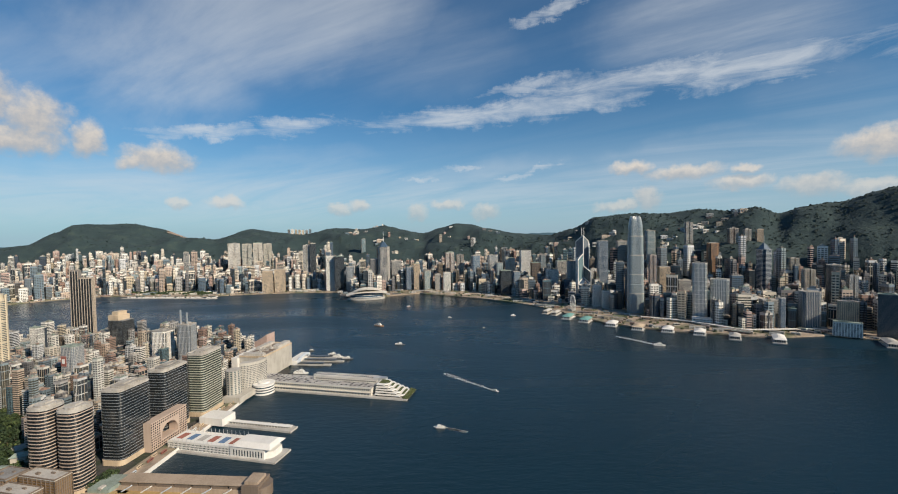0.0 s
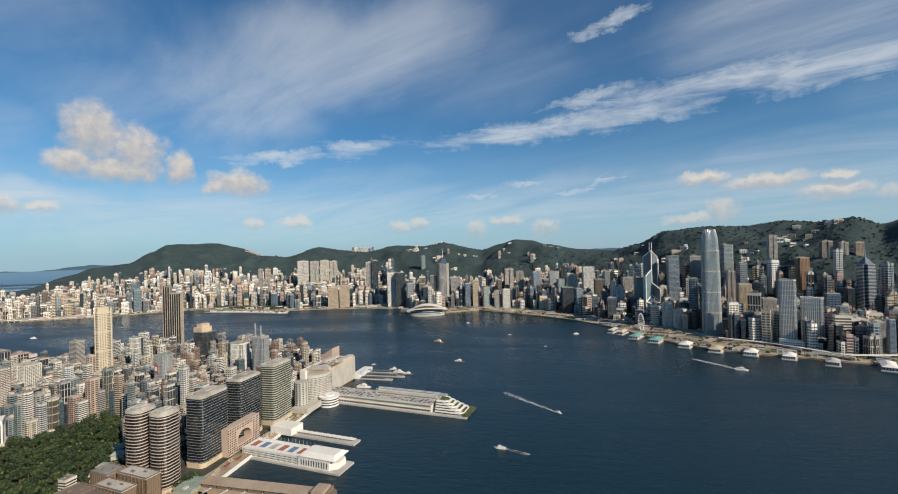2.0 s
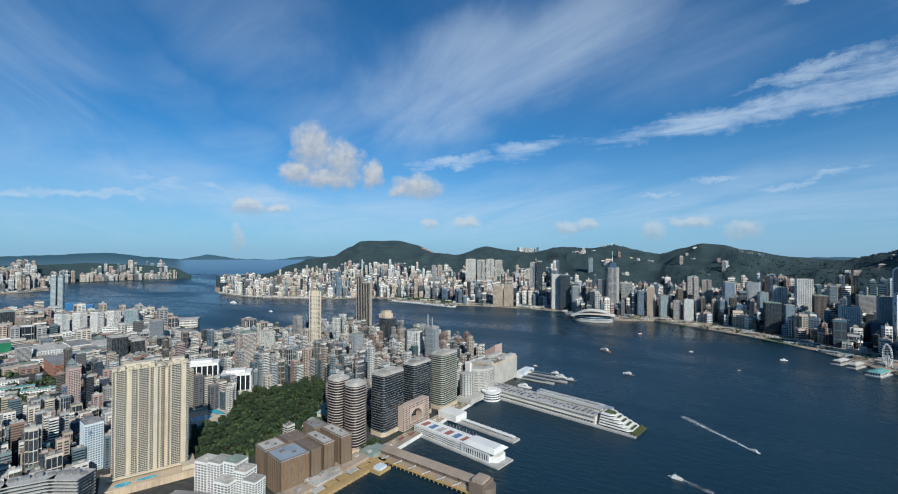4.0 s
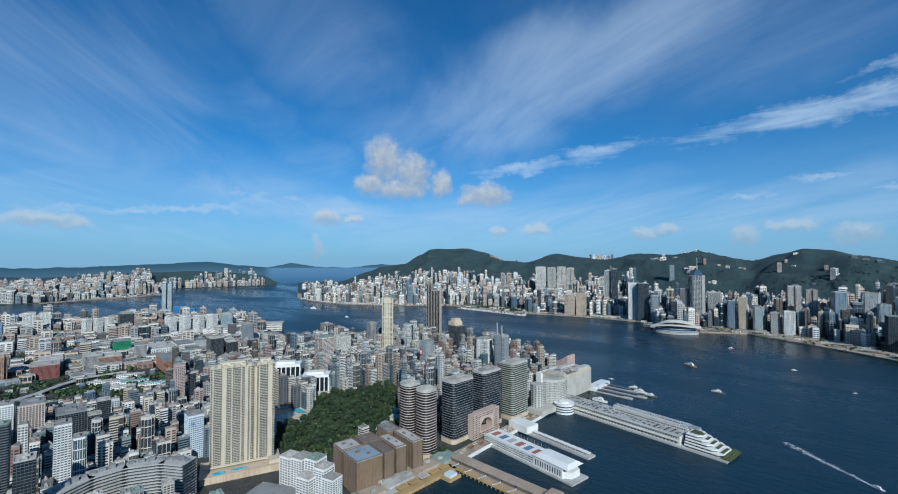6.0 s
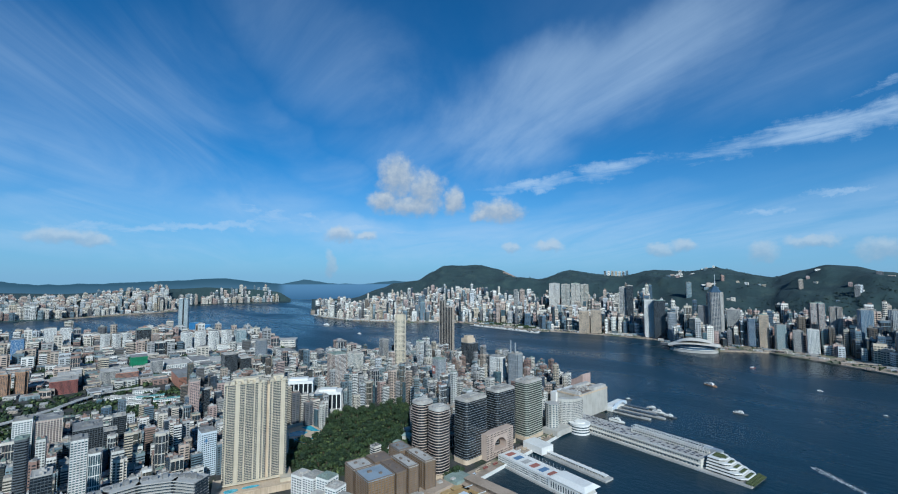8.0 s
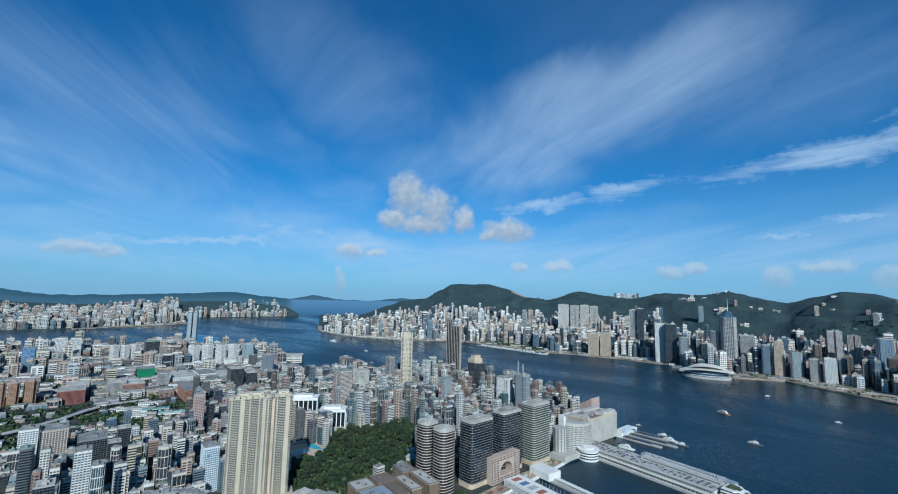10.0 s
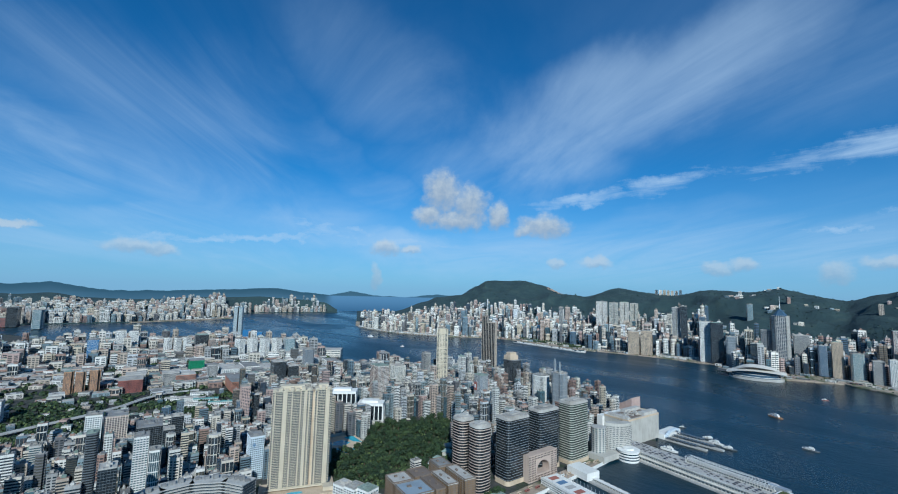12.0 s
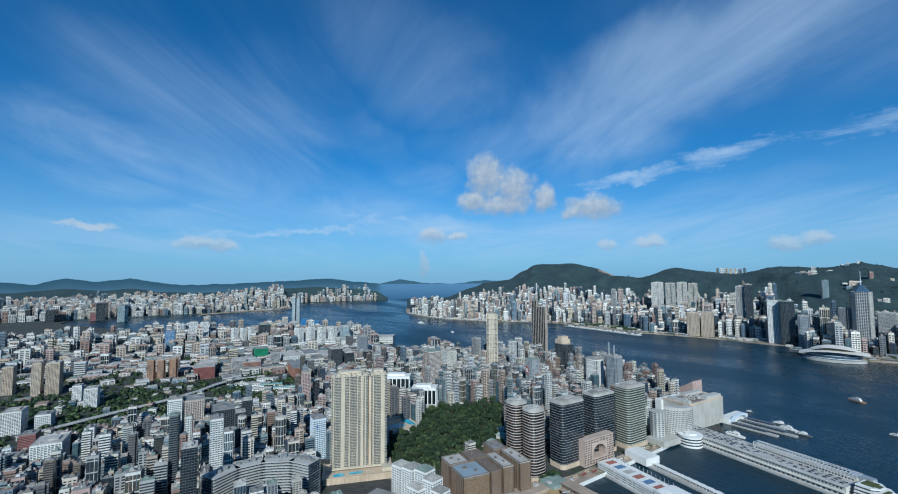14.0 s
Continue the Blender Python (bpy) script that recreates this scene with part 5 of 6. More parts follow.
def braced_tower():
    x, y = polar(17.3, 1690)
    ob = thing("skyscraper", pose(x, y, 5, 0, 0, -8), "faceted glass skyscraper with white diagonal bracing and twin masts", "skyscraper")
    a = 23.0
    c = [(-a, -a), (a, -a), (a, a), (-a, a)]
    tops = [(85, (0, 1)), (130, (1, 2)), (175, (3, 0)), (243, (2, 3))]
    frame_ = Shape()
    for h, (i, j) in tops:
        p, q = c[i], c[j]
        s = Shape()
        s.v = [(*p, 0), (*q, 0), (0, 0, 0), (*p, h - 22), (*q, h - 22), (0, 0, h)]
        s.f = [(0, 1, 4, 3), (1, 2, 5, 4), (2, 0, 3, 5), (3, 4, 5)]
        part("shaft", s, "curtain", ob)
        for k in range(int(h // 45) + 1):
            z0, z1 = 45 * k, min(45 * (k + 1), h - 22)
            if z1 > z0 + 5:
                frame_.rod((*p, z0), (*q, z1), 2.0, 4).rod((*q, z0), (*p, z1), 2.0, 4)
                frame_.rod((*p, z1), (*q, z1), 0.9, 4)
        frame_.rod((*p, 0), (*p, h - 22), 2.0, 4).rod((*q, 0), (*q, h - 22), 2.0, 4).rod((*p, h - 22), (0, 0, h), 2.0, 4).rod((*q, h - 22), (0, 0, h), 2.0, 4)
    frame_.rod((0, 0, 60), (0, 0, 243), 2.0, 4)
    part("bracing", frame_, "white", ob)
    for dx in (-4, 4):
        part("mast", Shape().rod((dx, 8, 225), (dx, 8, 272), 0.9), "white", ob)
    hold(x, y, 32)


braced_tower()


def spire_tower():
    x, y = polar(-8.7, 2045)
    ob = thing("skyscraper", pose(x, y, 4, 0, 0, 10), "tall pale tower with a pyramid top and spire", "skyscraper")
    poly = [(-27, -10), (-16, -22), (16, -22), (27, -10), (8, 24), (-8, 24)]
    part("shaft", Shape().prism(poly, 0, 200), "curtain", ob)
    s = Shape()
    for a, b, out in edges(poly, 5):
        for i in range(7):
            p = a.lerp(b, i / 6) * 1.01
            s.prism(rect(1.6, 1.6, p.x, p.y), 0, 202, caps=False)
    for k in range(40):
        s.prism(shrink(poly, 1.008), k * 5, k * 5 + 1.5)
    part("cladding", s, "grey", ob)
    part("pyramid", Shape().prism(shrink(poly, 0.9), 200, 226, shrink(poly, 0.12)), "curtain", ob)
    part("spire", Shape().rod((0, 0, 222), (0, 0, 246), 1.8).rod((0, 0, 246), (0, 0, 272), 0.9), "steel", ob)
    hold(x, y, 34)


spire_tower()


def dockside_tower():
    x, y = polar(-40.6, 1380)
    ob = thing("skyscraper", pose(x, y, 3, 0, 0, 30), "dark bronze ribbed waterfront skyscraper", "skyscraper")
    part("core", Shape().prism([(-21, -16), (21, -16), (21, 17), (-21, 17)], 0, 168).prism([(-21, -16), (-5, -16), (-5, 17), (-21, 17)], 168, 187), "blackglass", ob)
    for i in range(9):
        xx = -20 + 40 * i / 8
        part("rib", Shape().box(xx - 0.5, -17.6, 0, xx + 0.5, 18.4, (190 if i < 4 else 171) - 2 * (i % 2)), "rib", ob)
    for k in range(4):
        part("side_rib", Shape().box(-21.8, -14 + k * 9, 0, 21.8, -13.3 + k * 9, 169), "rib", ob)
    hold(x, y, 40)
    x, y = polar(-46.7, 1130)
    ob = thing("skyscraper", pose(x, y, 3, 0, 0, 40), "slender cream residential skyscraper with bands", "skyscraper")
    part("core", Shape().prism(rounded(25, 25, 7, 3), 0, 160), "cream", ob)
    strip = Shape().prism(rounded(25.3, 25.3, 7, 3), 0, 1.3).mesh("window_band", "glass")
    for k in range(48):
        if k % 12 != 0:
            part("window_band", strip, "glass", ob).location.z = 3 + k * 3.2
    f = Shape()
    for a, b, out in edges(rounded(25.6, 25.6, 7, 3), 6):
        for i in range(4):
            q = a.lerp(b, i / 3)
            f.prism(rect(2.0, 2.0, q.x, q.y), 0, 166, caps=True)
    part("facade_ribbing", f, "cream", ob)
    part("crown", Shape().prism(rounded(21, 21, 6, 3), 160, 168), "cream", ob)
    hold(x, y, 24)
    x, y = polar(-71.75, 2470)
    ob = thing("skyscraper", pose(x, y, 3, 0, 0, 60), "blue-grey glass harbourfront tower", "skyscraper")
    part("shaft", Shape().prism(rounded(42, 30, 4, 2), 0, 153), "paleglass", ob)
    part("slot", Shape().box(-3, -15.6, 0, 3, 15.6, 156), "blackglass", ob)
    b = Shape()
    for k in range(30):
        b.prism(rounded(42.4, 30.4, 4, 2), k * 5, k * 5 + 1.2)
    part("floor_bands", b, "steel", ob)
    hold(x, y, 34)
    x, y = polar(-70.1, 2330)
    ob = thing("office_block", pose(x, y, 3, 0, 0, 60), "low blue glass waterfront block", "office block")
    part("wing", Shape().box(-44, -10, 0, -6, 12, 50), "blueglass", ob)
    part("wing", Shape().box(4, -10, 0, 44, 12, 40), "blueglass", ob)
    part("link", Shape().box(-6, -6, 0, 4, 8, 20), "grey", ob)


dockside_tower()


def twin_hotel():
    for az, r, w, h in ((30.24, 1420, 37, 166), (32.2, 1440, 46, 120)):
        x, y = polar(az, r)
        tower("hotel_tower", x, y, 4, w, 26, h, -az, "cut", "fins", "white", "paleglass", "pale glass harbour hotel tower with vertical fins", "hotel", "harbour hotel")
        hold(x, y, 34)
    x, y = polar(31.2, 1385)
    ob = thing("podium", pose(x, y, 4, 0, 0, -31), "white low podium block on the waterfront", "podium")
    part("block", Shape().box(-42, -12, 0, 42, 16, 15), "white", ob)
    w = Shape()
    window_row(w, (-40, -12), (40, -12), 24, 3, 6.5, (0, -1))
    window_row(w, (-40, -12), (40, -12), 24, 9, 12, (0, -1))
    part("window_glazing", w, "glass", ob)
    x, y = polar(36.2, 1712)
    ob = thing("skyscraper", pose(x, y, 8, 0, 0, 10), "tall blue-grey office tower with a pointed top", "skyscraper")
    part("shaft", Shape().prism(cross(36, 36, 0.6), 0, 190), "curtain", ob)
    b = Shape()
    for k in range(48):
        b.prism(cross(36.4, 36.4, 0.6), k * 4, k * 4 + 1.0)
    part("floor_bands", b, "steel", ob)
    part("pyramid", Shape().prism(rect(26, 26), 190, 210, rect(3, 3)), "curtain", ob)
    part("spire", Shape().rod((0, 0, 208), (0, 0, 232), 0.8), "steel", ob)
    hold(x, y, 30)
    for az, r, w, d, h, wall, lab in ((42.9, 1400, 52, 20, 34, "white", "white waterfront hall with window rows"), (42.9, 1465, 40, 26, 76, "tan", "tan waterfront office block"), (45.8, 1440, 42, 28, 103, "dark", "dark waterfront office block")):
        x, y = polar(az, r)
        tower("waterfront_block", x, y, 4, w, d, h, -az, "rect", "panes" if wall != "dark" else "bands", wall, "glass", lab, "block", bays=10)
        hold(x, y, 32)


twin_hotel()


def convention_hall():
    x, y = polar(-11.0, 1800)
    ob = thing("convention_centre", pose(x, y, 3, 0, 0, 11) @ Matrix.Diagonal((1.08, 1.2, 1.18, 1)), "glass convention hall under pale wing-shaped roofs", "convention centre")
    part("hall", Shape().prism(ellipse(62, 34, 32), 0, 20), "curtain", ob)
    b = Shape()
    for k in range(2):
        b.prism(ellipse(62.6, 34.6, 32), 6 + k * 7, 7.2 + k * 7)
    part("floor_bands", b, "white", ob)
    for k, (a, c, z) in enumerate(((76, 46, 20), (50, 34, 29))):
        s = Shape()
        n = 18
        for i in range(n + 1):
            t = -1 + 2 * i / n
            xx, lift = a * t, 9 * (1 - t * t) + 3 * t * t * t
            half = c * (1 - 0.55 * abs(t) ** 2.4)
            s.v += [(xx, -half, z + lift - 5), (xx, 0, z + lift), (xx, half, z + lift - 6), (xx, 0, z + lift - 2.2)]
        for i in range(n):
            q = i * 4
            s.f += [(q, q + 4, q + 5, q + 1), (q + 1, q + 5, q + 6, q + 2), (q + 2, q + 6, q + 7, q + 3), (q + 3, q + 7, q + 4, q)]
        part("wing_roof", s, "ivory", ob, "pale curved wing roof")
    part("terrace", Shape().prism(ellipse(70, 42, 32), -2, 4), "grey", ob)
    hold(x, y, 80)


convention_hall()


def big_wheel():
    x, y = polar(16.0, 1452)
    ob = thing("observation_wheel", pose(x, y, 4, 0, 0, 92), "white observation wheel on the waterfront", "observation wheel")
    R, n = 24, 28
    rim, spokes = Shape(), Shape()
    for i in range(n):
        a0, a1 = 2 * math.pi * i / n, 2 * math.pi * (i + 1) / n
        for yy in (-1.5, 1.5):
            rim.rod((R * math.cos(a0), yy, 28 + R * math.sin(a0)), (R * math.cos(a1), yy, 28 + R * math.sin(a1)), 0.5, 4)
        spokes.rod((0, 0, 28), (R * math.cos(a0), 0, 28 + R * math.sin(a0)), 0.16, 3)
        part("cabin", Shape().box(R * math.cos(a0) * 1.05 - 1, -1.2, 27 + R * math.sin(a0) * 1.05, R * math.cos(a0) * 1.05 + 1, 1.2, 29.2 + R * math.sin(a0) * 1.05), "white", ob)
    part("rim", rim, "white", ob)
    part("spokes", spokes, "steel", ob)
    legs = Shape()
    for sx in (-12, 12):
        for sy in (-6, 6):
            legs.rod((sx, sy, 0), (0, sy * 0.4, 28), 0.7, 5)
    part("legs", legs, "white", ob)


big_wheel()

# island ferry piers: x, y, length, width, roof
for x, y, ln, wd, wall, roof in [(318, 1400, 46, 14, "grey", "grey"), (340, 1372, 46, 12, "grey", "grey"), (362, 1312, 52, 22, "white", "teal"), (400, 1262, 48, 24, "white", "teal"), (455, 1202, 42, 24, "white", "white"), (507, 1152, 40, 24, "white", "tan"), (572, 1122, 40, 24, "white", "white"), (634, 1086, 38, 22, "white", "white"), (690, 1036, 36, 20, "grey", "grey"), (775, 1008, 60, 22, "grey", "white"), (985, 955, 60, 22, "grey", "grey")]:
    ob = thing("ferry_pier", pose(x, y, 0, 0, 0, 57), "white ferry pier hall with a pitched roof over the water", "pier", "ferry piers")
    part("deck", Shape().box(-ln / 2 - 6, -wd / 2 - 3, -3, ln / 2 + 26, wd / 2 + 3, 2), "grey", ob)
    hall_ = part("hall", Shape().box(-ln / 2, -wd / 2, 2, ln / 2, wd / 2, 9), wall, ob)
    w = Shape()
    window_row(w, (-ln / 2, -wd / 2), (ln / 2, -wd / 2), 9, 3, 7.5, (0, -1))
    window_row(w, (-ln / 2, wd / 2), (-ln / 2, -wd / 2), 5, 3, 7.5, (-1, 0))
    part("openings", w, "blackglass", hall_)
    part("roof", Shape().prism(rect(ln + 4, wd + 4), 9, 13, rect(ln * 0.7, wd * 0.25)), roof, ob)



def elevated_road(az0, az1, step, out, label):
    road = thing("elevated_road", pose(0, 0, 0), label, "elevated road")
    deck, legs = Shape(), Shape()
    line = [polar(az0 + i * step, island_shore(az0 + i * step) + out) for i in range(int((az1 - az0) / step) + 1)]
    for x, y in line:
        q = Vector((x, y)).normalized() * 5
        deck.v += [(x - q.x, y - q.y, 9), (x + q.x, y + q.y, 9), (x + q.x, y + q.y, 10.4), (x - q.x, y - q.y, 10.4)]
        legs.prism(rect(2.4, 2.4, x, y), -2, 9)
    for i in range(len(line) - 1):
        deck.f += [(i * 4 + e, i * 4 + (e + 1) % 4, i * 4 + (e + 1) % 4 + 4, i * 4 + e + 4) for e in range(4)]
    part("deck", deck, "white", road)
    part("pier_posts", legs, "grey", road)


elevated_road(24, 43, 1.0, 34, "pale elevated road along the waterfront")
elevated_road(-57.6, -46.5, 0.4, -26, "pale harbour road on piers over the water")

# ---- the park ----
PARK = [(-557, 311), (-650, 372), (-632, 430), (-668, 452), (-722, 483), (-700, 573), (-668, 650), (-600, 612), (-545, 540), (-478, 490), (-470, 440), (-500, 420), (-478, 372)]
solid("park_lawn", Shape().prism(PARK, 3, 3.3), "grassland", pose(0, 0, 0), "shaded park ground under dense trees", "park", kind="structure")


def tree_meshes(seed):
    rng = random.Random(seed)
    crown, trunk = Shape(), Shape()
    trunk.rod((0, 0, 0), (0.2, 0.1, 4.5), 0.35, 6)
    lobes = [(rng.uniform(-2.6, 2.6), rng.uniform(-2.6, 2.6), rng.uniform(4.6, 7.4), rng.uniform(1.7, 2.9)) for _ in range(7)]
    for lx, ly, lz, lr in lobes:
        trunk.rod((0.1, 0, 3), (lx * 0.7, ly * 0.7, lz - 0.4), 0.14, 4)
        for _ in range(30):
            v = Vector((rng.gauss(0, 1), rng.gauss(0, 1), rng.gauss(0.35, 1))).normalized()
            p = Vector((lx, ly, lz)) + v * lr * rng.uniform(0.75, 1.08)
            t = v.orthogonal().normalized()
            t.rotate(Matrix.Rotation(rng.uniform(0, 6.3), 3, v))
            t = (t + v * rng.uniform(-0.5, 0.5)).normalized()
            b = v.cross(t).normalized()
            s = rng.uniform(0.5, 0.95)
            crown.quad(tuple(p - t * s), tuple(p + b * s * 0.8 + v * 0.15), tuple(p + t * s), tuple(p - b * s * 0.8 + v * 0.1))
    return crown.mesh("crown", "leaf"), trunk.mesh("trunk", "bark")


TREES = [tree_meshes(k) for k in range(7)]


def tree(x, y, z, s, turn, group):
    crown, trunk = TREES[int(turn * 7.3) % 7]
    ob = thing("tree", pose(x, y, z, 0, 0, turn) @ Matrix.Scale(s, 4), "broad dark green tree with a dense uneven crown", "tree", group)
    part("trunk", trunk, "bark", ob)
    part("crown", crown, "leaf", ob)


hold(-672, 404, 36)      # the swimming pools
rng = random.Random(11)
count = 0
while count < 300:
    x, y = rng.uniform(-725, -465), rng.uniform(308, 650)
    if inside((x, y), PARK) and free(x, y, 2):
        tree(x, y, 3.2, rng.uniform(0.9, 1.6), rng.uniform(0, 360), "park trees")
        count += 1


def grove(name, spots, label, leaves="leaf_many"):
    """Far trees that nobody could count: one mesh of leaf clumps."""
    s, r = Shape(), random.Random(name)
    for x, y, z, size in spots:
        for _ in range(16):
            v = Vector((r.gauss(0, 1), r.gauss(0, 1), abs(r.gauss(0.3, 0.8)))).normalized()
            p = Vector((x, y, z + size * 0.3)) + v * size * r.uniform(0.6, 1.0)
            t = v.orthogonal().normalized() * size * 0.42
            b = v.cross(t)
            s.quad(tuple(p - t), tuple(p + b), tuple(p + t), tuple(p - b))
    return tagged(new(name, s.mesh(name, leaves)), label, "trees", "", "stuff")


fill = []
for _ in range(2600):
    x, y = rng.uniform(-725, -465), rng.uniform(308, 650)
    if inside((x, y), PARK) and free(x, y, 2):
        fill.append((x, y, 3.4, rng.uniform(2.5, 4.6)))
grove("park_undergrowth", fill[:1200], "dense dark green park canopy")

pool = thing("swimming_pool", pose(0, 0, 3.1), "turquoise public swimming pools on a pale deck", "swimming pool")
POOL = [(-630, 350), (-722, 392), (-712, 448), (-650, 440), (-618, 412)]
part("deck", Shape().prism(POOL[::-1], 0, 0.6), "tan", pool)
for poly in ([(-690, 396), (-676, 388), (-664, 404), (-672, 420), (-690, 414)], [(-662, 382), (-640, 372), (-630, 398), (-640, 410), (-655, 402)], [(-700, 424), (-672, 426), (-660, 436), (-698, 440)]):
    part("basin", Shape().prism(poly[::-1], 0.6, 0.8), "pool", pool, "turquoise pool water")
part("bath_house", Shape().slab((-722, 396), (-712, 444), 9, 0.6, 5), "hotel", pool)
part("bath_house", Shape().slab((-634, 356), (-660, 366), 7, 0.6, 4.5), "hotel", pool)

# black and white institutional blocks by the park
for az, r, w, d, h in ((-59.1, 915, 52, 30, 62), (-55.6, 905, 50, 30, 40)):
    x, y = polar(az, r)
    ob = thing("office_block", pose(x, y, 3, 0, 0, -az - 8), "dark glass block with white vertical columns", "office block", "columned blocks")
    part("glazing", Shape().box(-w / 2 + 1, -d / 2 + 1, 8, w / 2 - 1, d / 2 - 1, h - 5), "blackglass", ob)
    part("podium", Shape().box(-w / 2 - 3, -d / 2 - 5, 0, w / 2 + 3, d / 2, 8), "hotel", ob)
    part("roof", Shape().box(-w / 2 - 0.5, -d / 2 - 0.5, h - 5, w / 2 + 0.5, d / 2 + 0.5, h).box(-w * 0.35, -d * 0.3, h, w * 0.3, d * 0.3, h + 4), "white", ob)
    for i in range(7):
        xx = -w / 2 + w * i / 6
        part("column", Shape().box(xx - 0.8, -d / 2 - 0.2, 8, xx + 0.8, -d / 2 + 1.2, h - 5), "white", ob)
    for i in range(4):
        yy = -d / 2 + d * i / 3
        part("column", Shape().box(w / 2 - 1.2, yy - 0.8, 8, w / 2 + 0.2, yy + 0.8, h - 5), "white", ob)
    hold(x, y, 40)

# white stepped blocks by the park
for az, r, w, d, h in ((-58.6, 548, 17, 16, 37), (-57.2, 528, 16, 18, 42), (-55.6, 516, 17, 16, 44), (-54.6, 496, 15, 16, 42), (-56.6, 496, 18, 14, 34), (-53.6, 478, 15, 14, 38)):
    x, y = polar(az, r)
    tower("apartment_block", x, y, 3, w, d, h, CITY + 20, "rect", "panes", "white", "glass", "bright white stepped apartment block with small windows", "apartment block", "white blocks by the park", bays=4)
    hold(x, y, 10)


def curved_slab():
    ob = thing("office_block", pose(0, 0, 3), "long bent grey block with stacked open decks", "office block")
    line = [(-553, 88), (-568, 118), (-566, 150), (-546, 182), (-520, 196)]
    h = 47
    for k in range(15):
        s = Shape()
        for a, b in zip(line, line[1:]):
            s.slab(a, b, 22, k * 3.2, k * 3.2 + 1.1)
        part("deck", s, "grey", ob)
    core = Shape()
    for a, b in zip(line, line[1:]):
        core.slab(a, b, 18, 0, h - 2)
    part("core", core, "glass", ob)
    r = Shape()
    for a, b in zip(line, line[1:]):
        a, b = Vector(a), Vector(b)
        for i in range(4):
            p = a.lerp(b, (i + 0.5) / 4)
            r.box(p.x - 3, p.y - 2, h - 2, p.x + 2, p.y + 3, h + 1 + i % 3)
    part("roof_plant", r, "roof", ob)
    for p in line:
        hold(*p, 24)


curved_slab()
fly = thing("flyover", pose(0, 0, 0), "grey concrete elevated road on piers", "flyover")
way = [(-1010, -120), (-1070, 0), (-1110, 95), (-1150, 160), (-1195, 205), (-1222, 250), (-1215, 320)]
deck, posts = Shape(), Shape()
for a, b in zip(way, way[1:]):
    deck.slab(a, b, 13, 8.5, 10).slab(a, b, 0.5, 10, 10.6)
    for i in range(4):
        p = Vector(a).lerp(Vector(b), i / 4)
        posts.prism(rect(1.6, 1.6, p.x, p.y), 3, 8.5)
    hold(*a, 14)
part("deck", deck, "grey", fly)
part("pier_posts", posts, "grey", fly)

# coast road with parked coaches along the piers
coast = solid("promenade", Shape().prism([(-349, 470), (-341, 640), (-338, 748), (-356, 748), (-362, 640), (-372, 470)], 3, 3.5), "promenade", pose(0, 0, 0), "tan paved waterfront promenade", "promenade", kind="structure")
wall_ = Shape().slab((-348, 470), (-340, 640), 1.2, -2, 4.6).slab((-340, 640), (-337, 746), 1.2, -2, 4.6)
solid("sea_wall", wall_, "white", pose(0, 0, 0), "pale concrete sea wall", "wall", kind="structure")
rng = random.Random(21)
for i in range(22):
    y = 476 + i * 12 + rng.uniform(-3, 3)
    ob = thing("coach", pose(-362 + (y - 470) * 0.05 + rng.uniform(-3, 5), y, 3.5, 0, 0, 87), "parked coach on the waterfront road", "coach", "parked coaches")
    part("body", Shape().box(-4, -1.1, 0.5, 4, 1.1, 2.9), rng.choice(("white", "red", "bluewall", "tan")), ob)
    part("window_band", Shape().box(-3.8, -1.14, 1.6, 3.9, 1.14, 2.4), "blackglass", ob)
    for xx in (-2.6, 2.6):
        part("axle", Shape().box(xx - 0.5, -1.0, 0, xx + 0.5, 1.0, 0.9), "dark", ob)
for i in range(9):
    tree(-378 + rng.uniform(-8, 8), 446 + i * 3 + rng.uniform(-3, 3), 3.2, rng.uniform(0.8, 1.2), rng.uniform(0, 360), "promenade trees")
hall = thing("market_hall", pose(-452, 250, 3, 0, 0, CITY + 30), "low hall with a grey rounded roof", "hall")
part("wall", Shape().box(-26, -22, 0, 26, 22, 9), "tan", hall)
part("roof", Shape().prism(rounded(54, 46, 8, 4), 9, 11.5, rounded(46, 38, 8, 4)), "roof", hall)
hold(-452, 250, 36)
# small marina behind a breakwater on the far shore
marina, r_ = Shape(), random.Random(31)
for _ in range(150):
    a_ = r_.uniform(-37, -28.5)
    x, y = polar(a_, island_shore(a_) - r_.uniform(12, 62))
    s_ = r_.uniform(2.5, 5)
    marina.box(x - s_, y - s_ * 0.35, 0, x + s_, y + s_ * 0.35, 1.6).box(x - s_ * 0.5, y - s_ * 0.25, 1.6, x + s_ * 0.3, y + s_ * 0.25, 3)
tagged(new("moored_yachts", marina.mesh("moored_yachts", "white")), "white yachts moored in a sheltered basin", "yachts", "", "stuff")
mole = Shape()
for i in range(18):
    a0, a1 = -37.5 + i * 0.5, -37.5 + (i + 1) * 0.5
    mole.slab(polar(a0, island_shore(a0) - 74), polar(a1, island_shore(a1) - 74), 5, -2, 3)
solid("breakwater", mole, "grey", pose(0, 0, 0), "grey stone breakwater", "breakwater", kind="structure")
